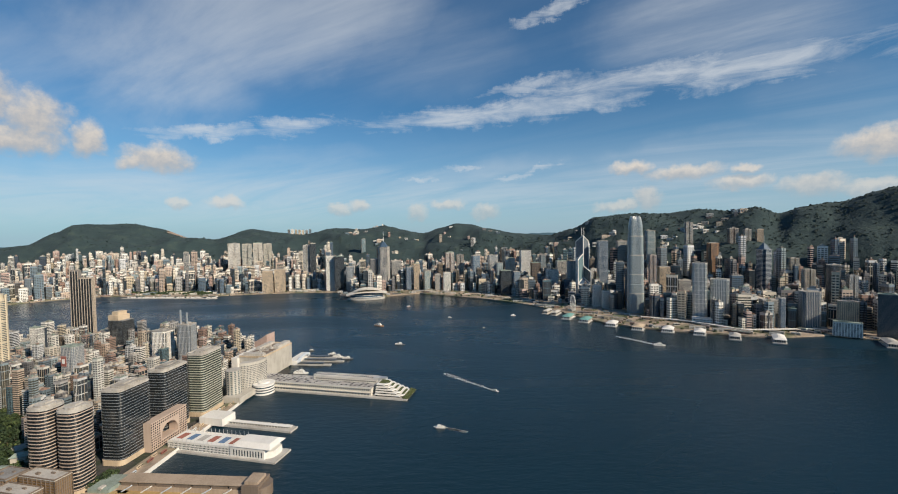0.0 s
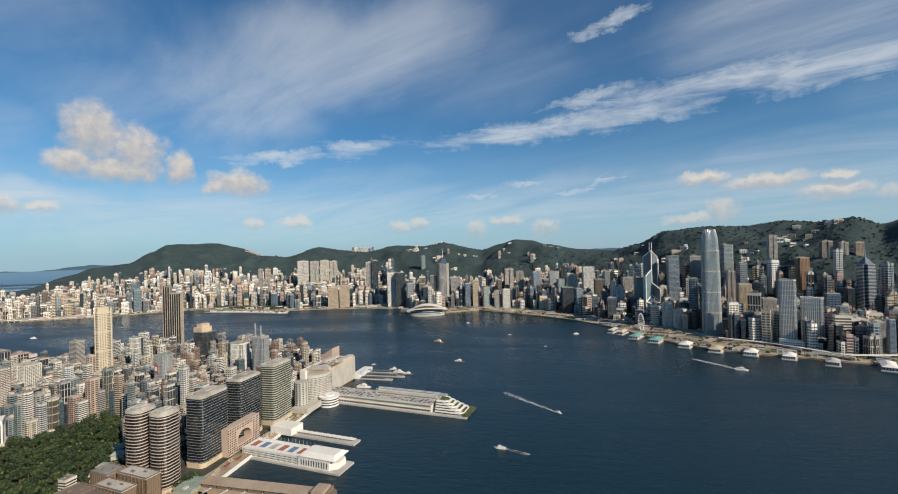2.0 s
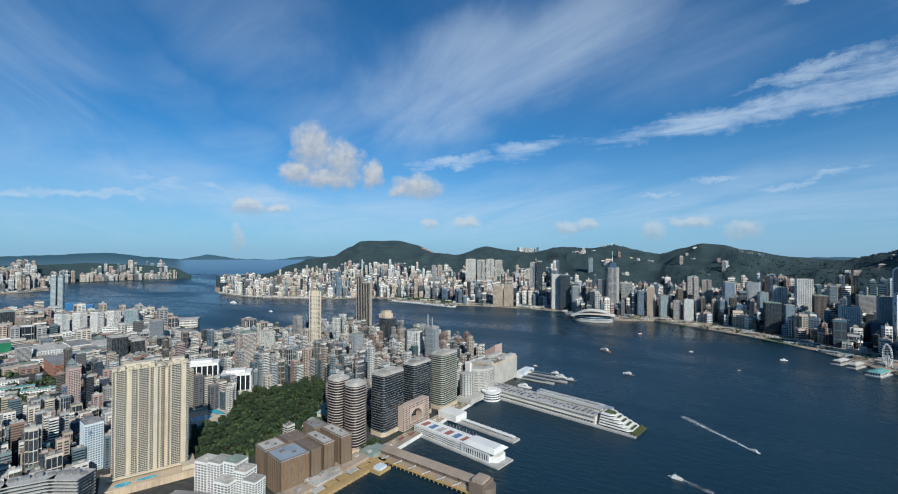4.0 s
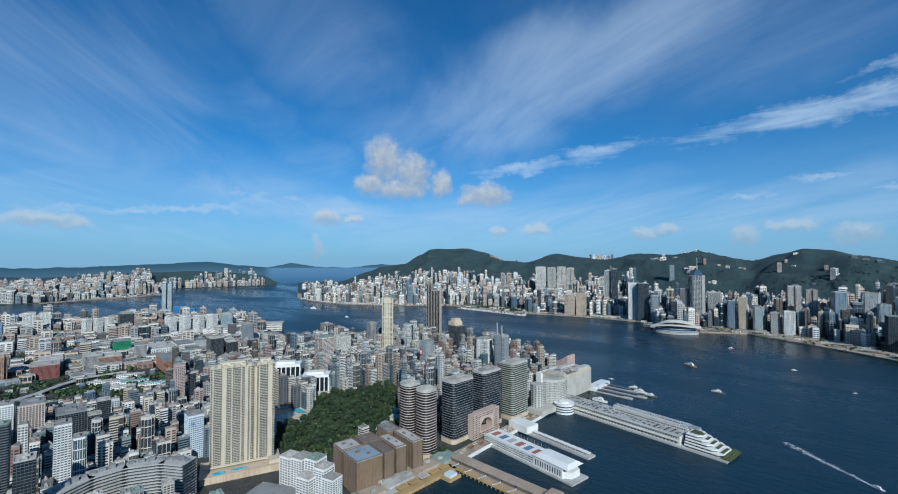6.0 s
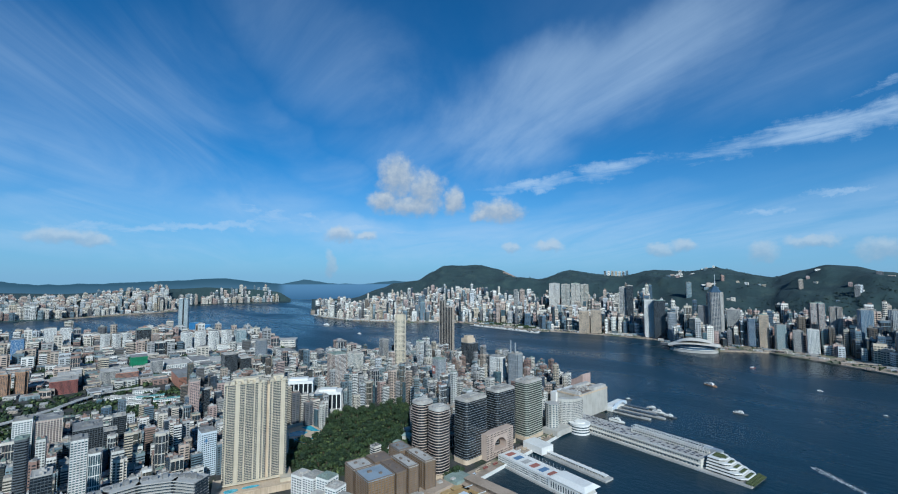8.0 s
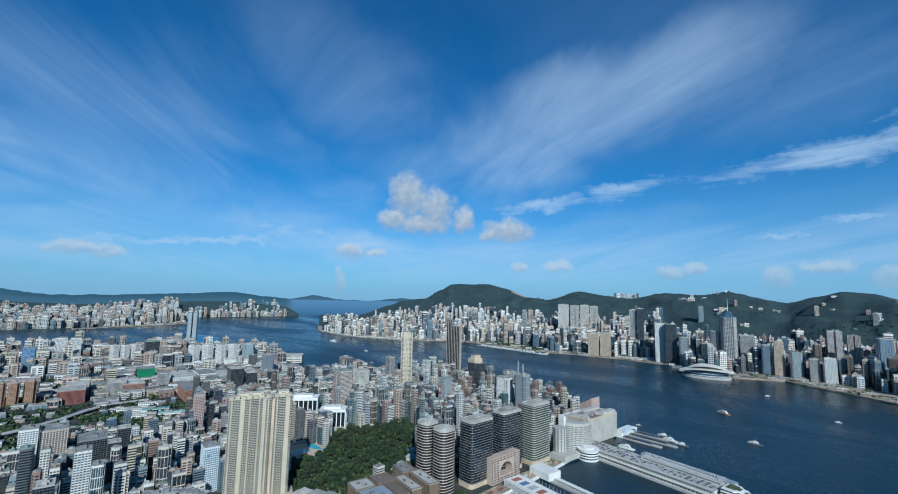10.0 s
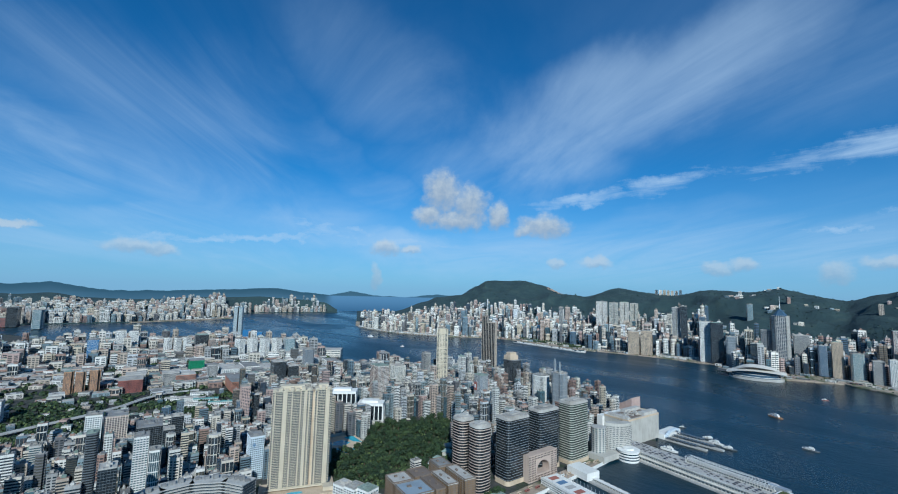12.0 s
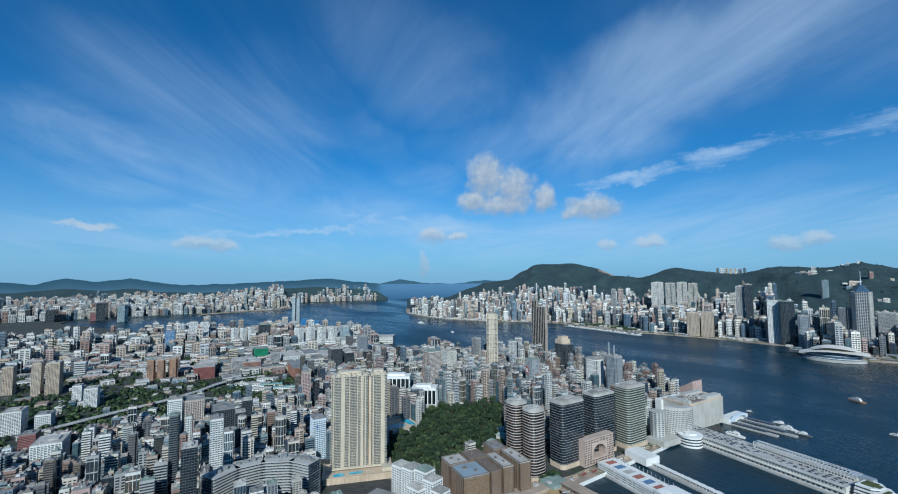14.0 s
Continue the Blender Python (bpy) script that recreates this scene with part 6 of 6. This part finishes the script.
# bare quarry face high on the ridge
quarry = Shape()
for i in range(12):
    for k in range(6):
        cs = [polar(-33.2 + (i + di) * 0.24, 4380 + (k + dk) * 36) for di, dk in ((0, 0), (1, 0), (1, 1), (0, 1))]
        if r_.random() < 0.8:
            quarry.quad(*[(x, y, island_height(x, y) + 4) for x, y in cs][::-1])
solid("quarry_face", quarry, "rock", pose(0, 0, 0), "bare pinkish quarry face on the ridge", "rock", kind="structure")

# ---- long low halls: front corners, depth, height ----
def long_hall(name, a, b, deep, h, wall, roof, label, category, rows):
    a, b = Vector(a), Vector(b)
    ln, turn = (b - a).length, math.degrees(math.atan2(b.y - a.y, b.x - a.x))
    ob = thing(name, pose(a.x, a.y, 3, 0, 0, turn), label, category)
    body = part("hall", Shape().box(0, 0, 0, ln, deep, h), wall, ob)
    w = Shape()
    for k in range(rows):
        window_row(w, (1, 0), (ln - 1, 0), max(6, int(ln / 4)), h * (k + 0.3) / rows, h * (k + 0.75) / rows, (0, -1), 0.7)
    part("window_glazing", w, "glass", body)
    top = part("roof", Shape().box(-0.6, -0.6, h, ln + 0.6, deep + 0.6, h + 0.7), roof, ob)
    rs, r = Shape(), random.Random(ln)
    for i in range(int(ln / 9)):
        x, y, q = r.uniform(3, ln - 6), r.uniform(3, deep - 5), r.uniform(1.5, 4)
        rs.box(x, y, h + 0.7, x + q, y + q * 0.8, h + 1.4 + q * 0.5)
    part("roof_plant", rs, "roof", top)
    for t in (0.15, 0.5, 0.85):
        m = a.lerp(b, t) + (b - a).orthogonal().normalized() * deep * 0.5
        hold(m.x, m.y, max(deep, ln / 3) * 0.55)


for row in [((-1595, 748), (-1499, 875), 70, 26, "ivory", "paleroof", 3), ((-1624, 647), (-1547, 725), 60, 22, "white", "paleroof", 3), ((-1725, 565), (-1636, 652), 40, 44, "white", "paleroof", 9), ((-1406, 443), (-1353, 612), 80, 13, "ivory", "paleroof", 2), ((-1229, 589), (-1227, 715), 70, 15, "ivory", "terrace", 2)]:
    long_hall("terminal_hall", *row[:6], "long low pale station hall with a flat roof", "hall", row[6])
for i, (x, y) in enumerate([(-1160, 236), (-1138, 262), (-1112, 282), (-1180, 292), (-1086, 250), (-1065, 300)]):
    long_hall("barrack_block", (x, y), (x + 20, y + 46), 11, 8, "white", "teal" if i % 3 == 2 else "paleroof", "long white barrack block among trees", "barrack", 2)
for i, (x, y) in enumerate([(-500, 470), (-512, 500), (-492, 452), (-530, 520)]):
    ob = thing("garden_pavilion", pose(x, y, 3.2, 0, 0, 20 * i), "small grey-roofed garden pavilion among park trees", "pavilion", "park pavilions")
    part("hall", Shape().box(-7, -5, 0, 7, 5, 11), "hotel", ob)
    part("roof", Shape().prism(rect(17, 13), 11, 14.5, rect(9, 3)), "roof", ob)


# ---- district fill ----
def in_green(x, y):
    az, r = math.degrees(math.atan2(x, y)), math.hypot(x, y)
    return (-88 < az < -71 and 960 < r < 1300) or (-106 < az < -84 and 900 < r < 1480)


OPEN = [(-620, 190), (-360, 190), (-360, 505), (-484, 505), (-484, 430), (-560, 320)]     # waterfront plots with buildings of their own
cc, ss = math.cos(radians(CITY)), math.sin(radians(CITY))
rng = random.Random(3)
near_lots, far_lots, green = [], [], []
u, iu = -2700.0, 0
while u < -250:
    v, iv = -900.0, 0
    while v < 1150:
        x, y = cc * u - ss * v, ss * u + cc * v
        az, r = math.degrees(math.atan2(x, y)), math.hypot(x, y)
        step = 12.5 if r < 1250 else 24.0
        w, d = rng.uniform(0.62, 1.0) * step, rng.uniform(0.70, 1.15) * step
        px_, py_ = x + rng.uniform(-2, 2), y + rng.uniform(-2, 2)
        q = rng.random()
        ok = -110 < az < -20 and 395 < r < 2450 and inside((px_, py_), KOWLOON) and not inside((px_, py_), PARK) and not inside((px_, py_), OPEN) and free(px_, py_, 6)
        ok = ok and inside((px_ + 16, py_ + 16), KOWLOON) and inside((px_ - 16, py_ + 16), KOWLOON) and not (x > -410 and y > 380)
        if ok:
            if in_green(x, y):
                if q < (0.13 if az > -84 else 0.09):
                    far_lots.append((px_, py_, 3, w * 1.3, d, rng.uniform(5, 14), CITY + rng.uniform(-20, 20), "rect"))
                elif q < 0.62:
                    for _ in range(3):
                        green.append((px_ + rng.uniform(-9, 9), py_ + rng.uniform(-9, 9), 3, rng.uniform(4, 7.5)))
            else:
                swell = noise.noise(Vector((x / 140, y / 140, 0)))
                h = 27 + 14 * swell + rng.uniform(-14, 13)
                if rng.random() < 0.14:
                    h += rng.uniform(12, 34)
                if 780 < r < 1300 and az > -62:
                    h += rng.uniform(2, 26)
                if r > 1300:
                    low = swell < 0.05 or r < 1700
                    h = (rng.uniform(6, 17) if r < 1700 else rng.uniform(9, 26)) if low else rng.uniform(28, 58)
                    if rng.random() < 0.05:
                        h += 30
                    if low:
                        w, d = w * 1.35, d * 1.2
                if q < 0.06 or (r > 1300 and q < 0.32):
                    for _ in range(3):
                        green.append((px_ + rng.uniform(-8, 8), py_ + rng.uniform(-8, 8), 3, rng.uniform(3, 5) if r < 1300 else rng.uniform(4.5, 8)))
                elif r < 560:
                    near_lots.append((px_, py_, w, d, max(h, 10)))
                else:
                    far_lots.append((px_, py_, 3, w, d, max(h, 8), CITY + rng.choice((0, 0, 3, -4)), rng.choice(("rect", "rect", "notch", "cross"))))
        iv += 1
        v += step + (7 if iv % 4 == 0 else 0.4)
    iu += 1
    u += (12.5 if u > -1300 else 24.0) + (7 if iu % 3 == 0 else 0.4)
NEAR_STYLES = [("rect", "panes", "pale", "glass", "pale stained mid-rise apartment block with window grid", "apartment block"), ("notch", "panes", "pale", "glass", "weathered mid-rise apartment block with light wells", "apartment block"), ("rect", "bands", "pale", "glass", "mid-rise block with horizontal window bands", "apartment block"), ("cross", "panes", "pale", "glass", "slim cross-shaped apartment block with rooftop tanks", "apartment block"), ("rect", "fins", "office", "glass", "commercial block with vertical piers and dark glass", "office block"), ("rect", "bands", "office", "glass", "grey commercial block with window bands", "office block")]
for x, y, w, d, h in near_lots:
    foot, style, wall, glass, label, category = rng.choice(NEAR_STYLES)
    tower(category.replace(" ", "_"), x, y, 3, w, d, h, CITY + rng.choice((0, 0, 90, 180)), foot, style, wall, glass, label, category, "street blocks", storey=2.3)
close = [q for q in far_lots if math.hypot(q[0], q[1]) < 1300]
merged("kowloon_glass_blocks", close[::6], "glassy_many", "glass_many", "dark and blue glass commercial blocks", "buildings", storey=2.7, bay=3.4)
merged("kowloon_district", [q for i, q in enumerate(close) if i % 6], "pale_many", "glass_many", "dense mixed city blocks of pale render", "buildings", storey=3.4, bay=4.6, styles=("panes", "bands", "panes", "bands", "fins"))
merged("harbourside_district", [q for q in far_lots if math.hypot(q[0], q[1]) >= 1300], "pale_many", "glass_many", "low industrial roofs and housing near the far shore", "buildings", storey=6.0, bay=10.0)
grove("street_trees", green, "dark green street and barracks trees")

lots, offices, shore_trees, sheds = [], [], [], []
az = -57.0
rng = random.Random(8)
while az < 56:
    r0 = island_shore(az)
    deep = 640 if az > -15 else 950
    strip = 125.0 if -20 < az < 24 else (165.0 if -37 < az < -28.5 else 62.0)
    gap = r0 - front_shore(az)
    for _ in range(6 + int(gap / 14)):
        q = rng.uniform(8 - gap, strip - 18)
        x, y = polar(az + rng.uniform(-0.5, 0.5), r0 + q)
        if free(x, y, 4):
            if rng.random() < 0.42:
                shore_trees.append((x, y, 3.5, rng.uniform(2.5, 5)))
            elif rng.random() < 0.38:
                sheds.append((x, y, 3.5, rng.uniform(10, 40), rng.uniform(6, 12), rng.uniform(4, 9), -az + rng.uniform(-10, 10), "rect"))
    off = strip
    while off < deep:
        r = r0 + off
        x, y = polar(az + math.degrees(rng.uniform(-12, 12) / r), r)
        z = island_height(x, y)
        w = rng.choice((11, 13, 16, 20, 28)) * rng.uniform(0.85, 1.15)
        d = rng.uniform(12, 22)
        if z < 150 and free(x, y, 8) and rng.random() < (0.95 if off < 380 else 0.66) - max(0, z - 40) * 0.003:
            swell = noise.noise(Vector((x / 260, y / 260, 5)))
            h = 53 + 32 * swell + rng.uniform(-32, 32) + (11 if az > -16 else 0)
            if off < strip + 50 and az > -16:
                h *= 0.7
            if az < -40:
                h *= 0.8
            if rng.random() < 0.12:
                h += rng.uniform(20, 60)
            row = (x, y, z - 3, w, d, max(12, h), -az * 0.6 + rng.choice((8, 8, 12, 30, -15)), rng.choice(("rect", "notch", "cross", "rect")))
            (offices if rng.random() < (0.34 if az > -18 else 0.12) else lots).append(row)
        off += rng.uniform(20, 32)
    az += math.degrees(25 / (r0 + 200))
merged("island_district", lots, "island_many", "glass_many", "dense towers along the far shore", "buildings", storey=7.6, bay=8.0, styles=("panes", "panes", "fins", "panes", "panes", "bands"))
merged("island_offices", offices, "glassy_many", "glass_many", "blue-grey and bronze glass office towers", "buildings", storey=7.0, bay=7.0)
merged("waterfront_sheds", sheds, "pale_many", "glass_many", "low sheds and kiosks along the waterfront", "buildings", storey=4.0, bay=14.0)
for _ in range(260):
    a = rng.uniform(-36.5, -29)
    shore_trees.append((*polar(a, island_shore(a) + rng.uniform(60, 150)), 3.5, rng.uniform(4, 8)))
grove("waterfront_trees", shore_trees, "small green trees along the promenade")

# estates and houses high on the slopes
hill_homes = []
for _ in range(2600):
    a = rng.uniform(-30, 46)
    r = rng.uniform(2050, 3600)
    x, y = polar(a, r)
    z = island_height(x, y)
    ridge_at = along(RIDGE_FAR, a)
    if 60 < z < 345 and (r < ridge_at - 260 or (14 < a < 37 and r < ridge_at - 20)) and noise.noise(Vector((x / 200, y / 200, 9))) > 0.12 and rng.random() < 0.5:
        hill_homes.append((x, y, z - 4, rng.uniform(12, 30), rng.uniform(10, 16), rng.uniform(8, 22) if rng.random() < 0.75 or r > ridge_at - 420 else rng.uniform(28, 55), -a + rng.uniform(-30, 30), "rect"))
for i in range(7):
    a = -20.4 + i * 0.42
    x, y = polar(a, 4150)
    hill_homes.append((x, y, island_height(x, y) - 4, 22, 14, 44, -a, "notch"))
merged("hillside_homes", hill_homes, "island_many", "glass_many", "white houses and flats on the wooded slopes", "buildings")

east = []
az = -106.0
while az < -61.6:
    r0 = east_shore(az)
    off = 26.0
    while off < (900 if az < -73 else 230):
        r = r0 + off
        x, y = polar(az + rng.uniform(-0.2, 0.2), r)
        z = east_height(x, y)
        swell = noise.noise(Vector((x / 300, y / 300, 4)))
        if rng.random() < 0.88 and z < 165 and swell > -0.36:
            h = 60 + 50 * noise.noise(Vector((x / 250, y / 250, 7))) + rng.uniform(-18, 22) + off * 0.03
            east.append((x, y, z - 3, rng.uniform(14, 34), rng.uniform(12, 22), max(12, h), -az + rng.uniform(-15, 15), rng.choice(("rect", "notch", "cross"))))
        off += rng.uniform(34, 50) if az < -73 else rng.uniform(26, 40)
    az += 0.5
for _ in range(46):     # sheds on the airfield strip
    t, q = rng.random(), rng.uniform(0.06, 0.8)
    x, y = -3560 - 150 * t - q * 440, 500 + 680 * t + q * 90
    east.append((x, y, 3, rng.uniform(14, 50), rng.uniform(10, 22), rng.uniform(5, 16), 75, "rect"))
merged("eastern_district", east, "pale_many", "glass_many", "far pale housing towers across the water", "buildings", storey=9.0, bay=10.0, styles=("panes",))

# woods on the slopes
woods = []
for _ in range(9000):
    a = rng.uniform(-46, 48)
    r = rng.uniform(1900, 4600 if a < -3 else 2700)
    x, y = polar(a, r)
    z = island_height(x, y)
    if z > 45:
        woods.append((x, y, z - 2, rng.uniform(3, 5.5)))
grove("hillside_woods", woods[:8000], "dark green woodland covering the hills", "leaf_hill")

# ---- boats ----
def boat(x, y, turn, ln, hull, label):
    ob = thing("boat", pose(x, y, 0, 0, 0, turn), label, "boat", "harbour boats")
    w = ln * 0.24
    deck = [(-ln / 2, -w / 2), (ln * 0.25, -w / 2), (ln / 2, 0), (ln * 0.25, w / 2), (-ln / 2, w / 2)]
    part("hull", Shape().prism(shrink(deck, 0.9), -0.5, ln * 0.09, deck), hull, ob)
    cabin = part("cabin", Shape().box(-ln * 0.34, -w * 0.36, ln * 0.09, ln * 0.18, w * 0.36, ln * 0.19).box(-ln * 0.12, -w * 0.25, ln * 0.19, ln * 0.12, w * 0.25, ln * 0.26), "white", ob)
    win = Shape()
    window_row(win, (-ln * 0.33, -w * 0.36), (ln * 0.17, -w * 0.36), 7, ln * 0.12, ln * 0.16, (0, -1))
    part("window_glazing", win, "blackglass", cabin)
    part("mast", Shape().rod((0, 0, ln * 0.26), (0, 0, ln * 0.4), ln * 0.008), "steel", cabin)
    part("funnel", Shape().prism([(x - ln * 0.18, y) for x, y in ellipse(ln * 0.03, ln * 0.022, 8)], ln * 0.19, ln * 0.31), "dark", cabin)
    part("rail", Shape().box(-ln * 0.47, -w * 0.47, ln * 0.09, -ln * 0.36, -w * 0.44, ln * 0.125).box(-ln * 0.47, w * 0.44, ln * 0.09, -ln * 0.36, w * 0.47, ln * 0.125).box(-ln * 0.48, -w * 0.47, ln * 0.09, -ln * 0.465, w * 0.47, ln * 0.125), "white", ob)


for x, y, turn, ln, hull in [(-206, 1239, -30, 34, "orange"), (-122, 1026, -5, 26, "dark"), (-150, 1559, 20, 16, "red"), (-2, 1351, 0, 12, "white"), (201, 1365, 10, 18, "white"), (94, 1192, 0, 10, "dark"), (-18, 585, 170, 17, "white"), (74, 717, -35, 14, "white"), (482, 984, -20, 26, "white"), (-322, 989, 10, 14, "dark"), (-262, 950, 5, 24, "dark"), (-246, 932, -8, 26, "white"), (-222, 917, 0, 24, "dark"), (-291, 826, -5, 30, "white"), (-2054, 1384, 10, 40, "white"), (-2372, 1888, 70, 30, "white"), (-1627, 1275, 10, 22, "white")]:
    boat(x, y, turn, ln, hull, "small working boat on the harbour water")


landing = thing("ferry_landing", pose(-318, 905, 0, 0, 0, -6), "pale arched ferry landing with long dark pontoons", "ferry landing")
part("hall", Shape().box(-18, -26, -2, 2, 40, 9), "white", landing)
bow = Shape()
for i in range(10):
    a0, a1 = math.pi * i / 10, math.pi * (i + 1) / 10
    bow.box(2 + 0.1 * i, -24 * math.cos(a0), 6 + 9 * math.sin(a0) - 2, 8, -24 * math.cos(a1), 6 + 9 * math.sin(a0) + 1)
part("arch_roof", bow, "bluewall", landing)
for yy, ln in ((-22, 74), (2, 92), (26, 66)):
    part("pontoon", Shape().box(2, yy - 4, -1, ln, yy + 4, 2.2), "grey", landing)
    part("pontoon_roof", Shape().box(6, yy - 3.2, 5.2, ln - 14, yy + 3.2, 6.0), "dark", landing)
    s = Shape()
    for i in range(int((ln - 20) / 8)):
        s.box(8 + i * 8, yy - 2.6, 2.2, 8.6 + i * 8, yy - 2, 5.2).box(8 + i * 8, yy + 2, 2.2, 8.6 + i * 8, yy + 2.6, 5.2)
    part("pier_posts", s, "dark", landing)


def wake(name, a, b, w0, w1):
    a, b = Vector(a), Vector(b)
    r, s = random.Random(name), Shape()
    for _ in range(420):
        t = r.random() ** 0.8
        p = a.lerp(b, t)
        side = (b - a).orthogonal().normalized()
        q = p + side * r.gauss(0, 0.35) * (w0 + (w1 - w0) * t)
        e = r.uniform(0.3, 1.5) * (1.2 - 0.6 * t)
        along = (b - a).normalized()
        s.quad((*(q - along * e * 2), 0.12), (*(q - side * e * 0.5), 0.12), (*(q + along * e * 2), 0.12), (*(q + side * e * 0.5), 0.12))
    tagged(new(name, s.mesh(name, "foam")), "white foam wake behind a moving boat", "wake", "", "stuff")


wake("wake_ferry", (70, 722), (-14, 812), 3, 9)
wake("wake_launch", (478, 990), (420, 1075), 5, 12)
wake("wake_small", (-8, 583), (20, 570), 2, 4)
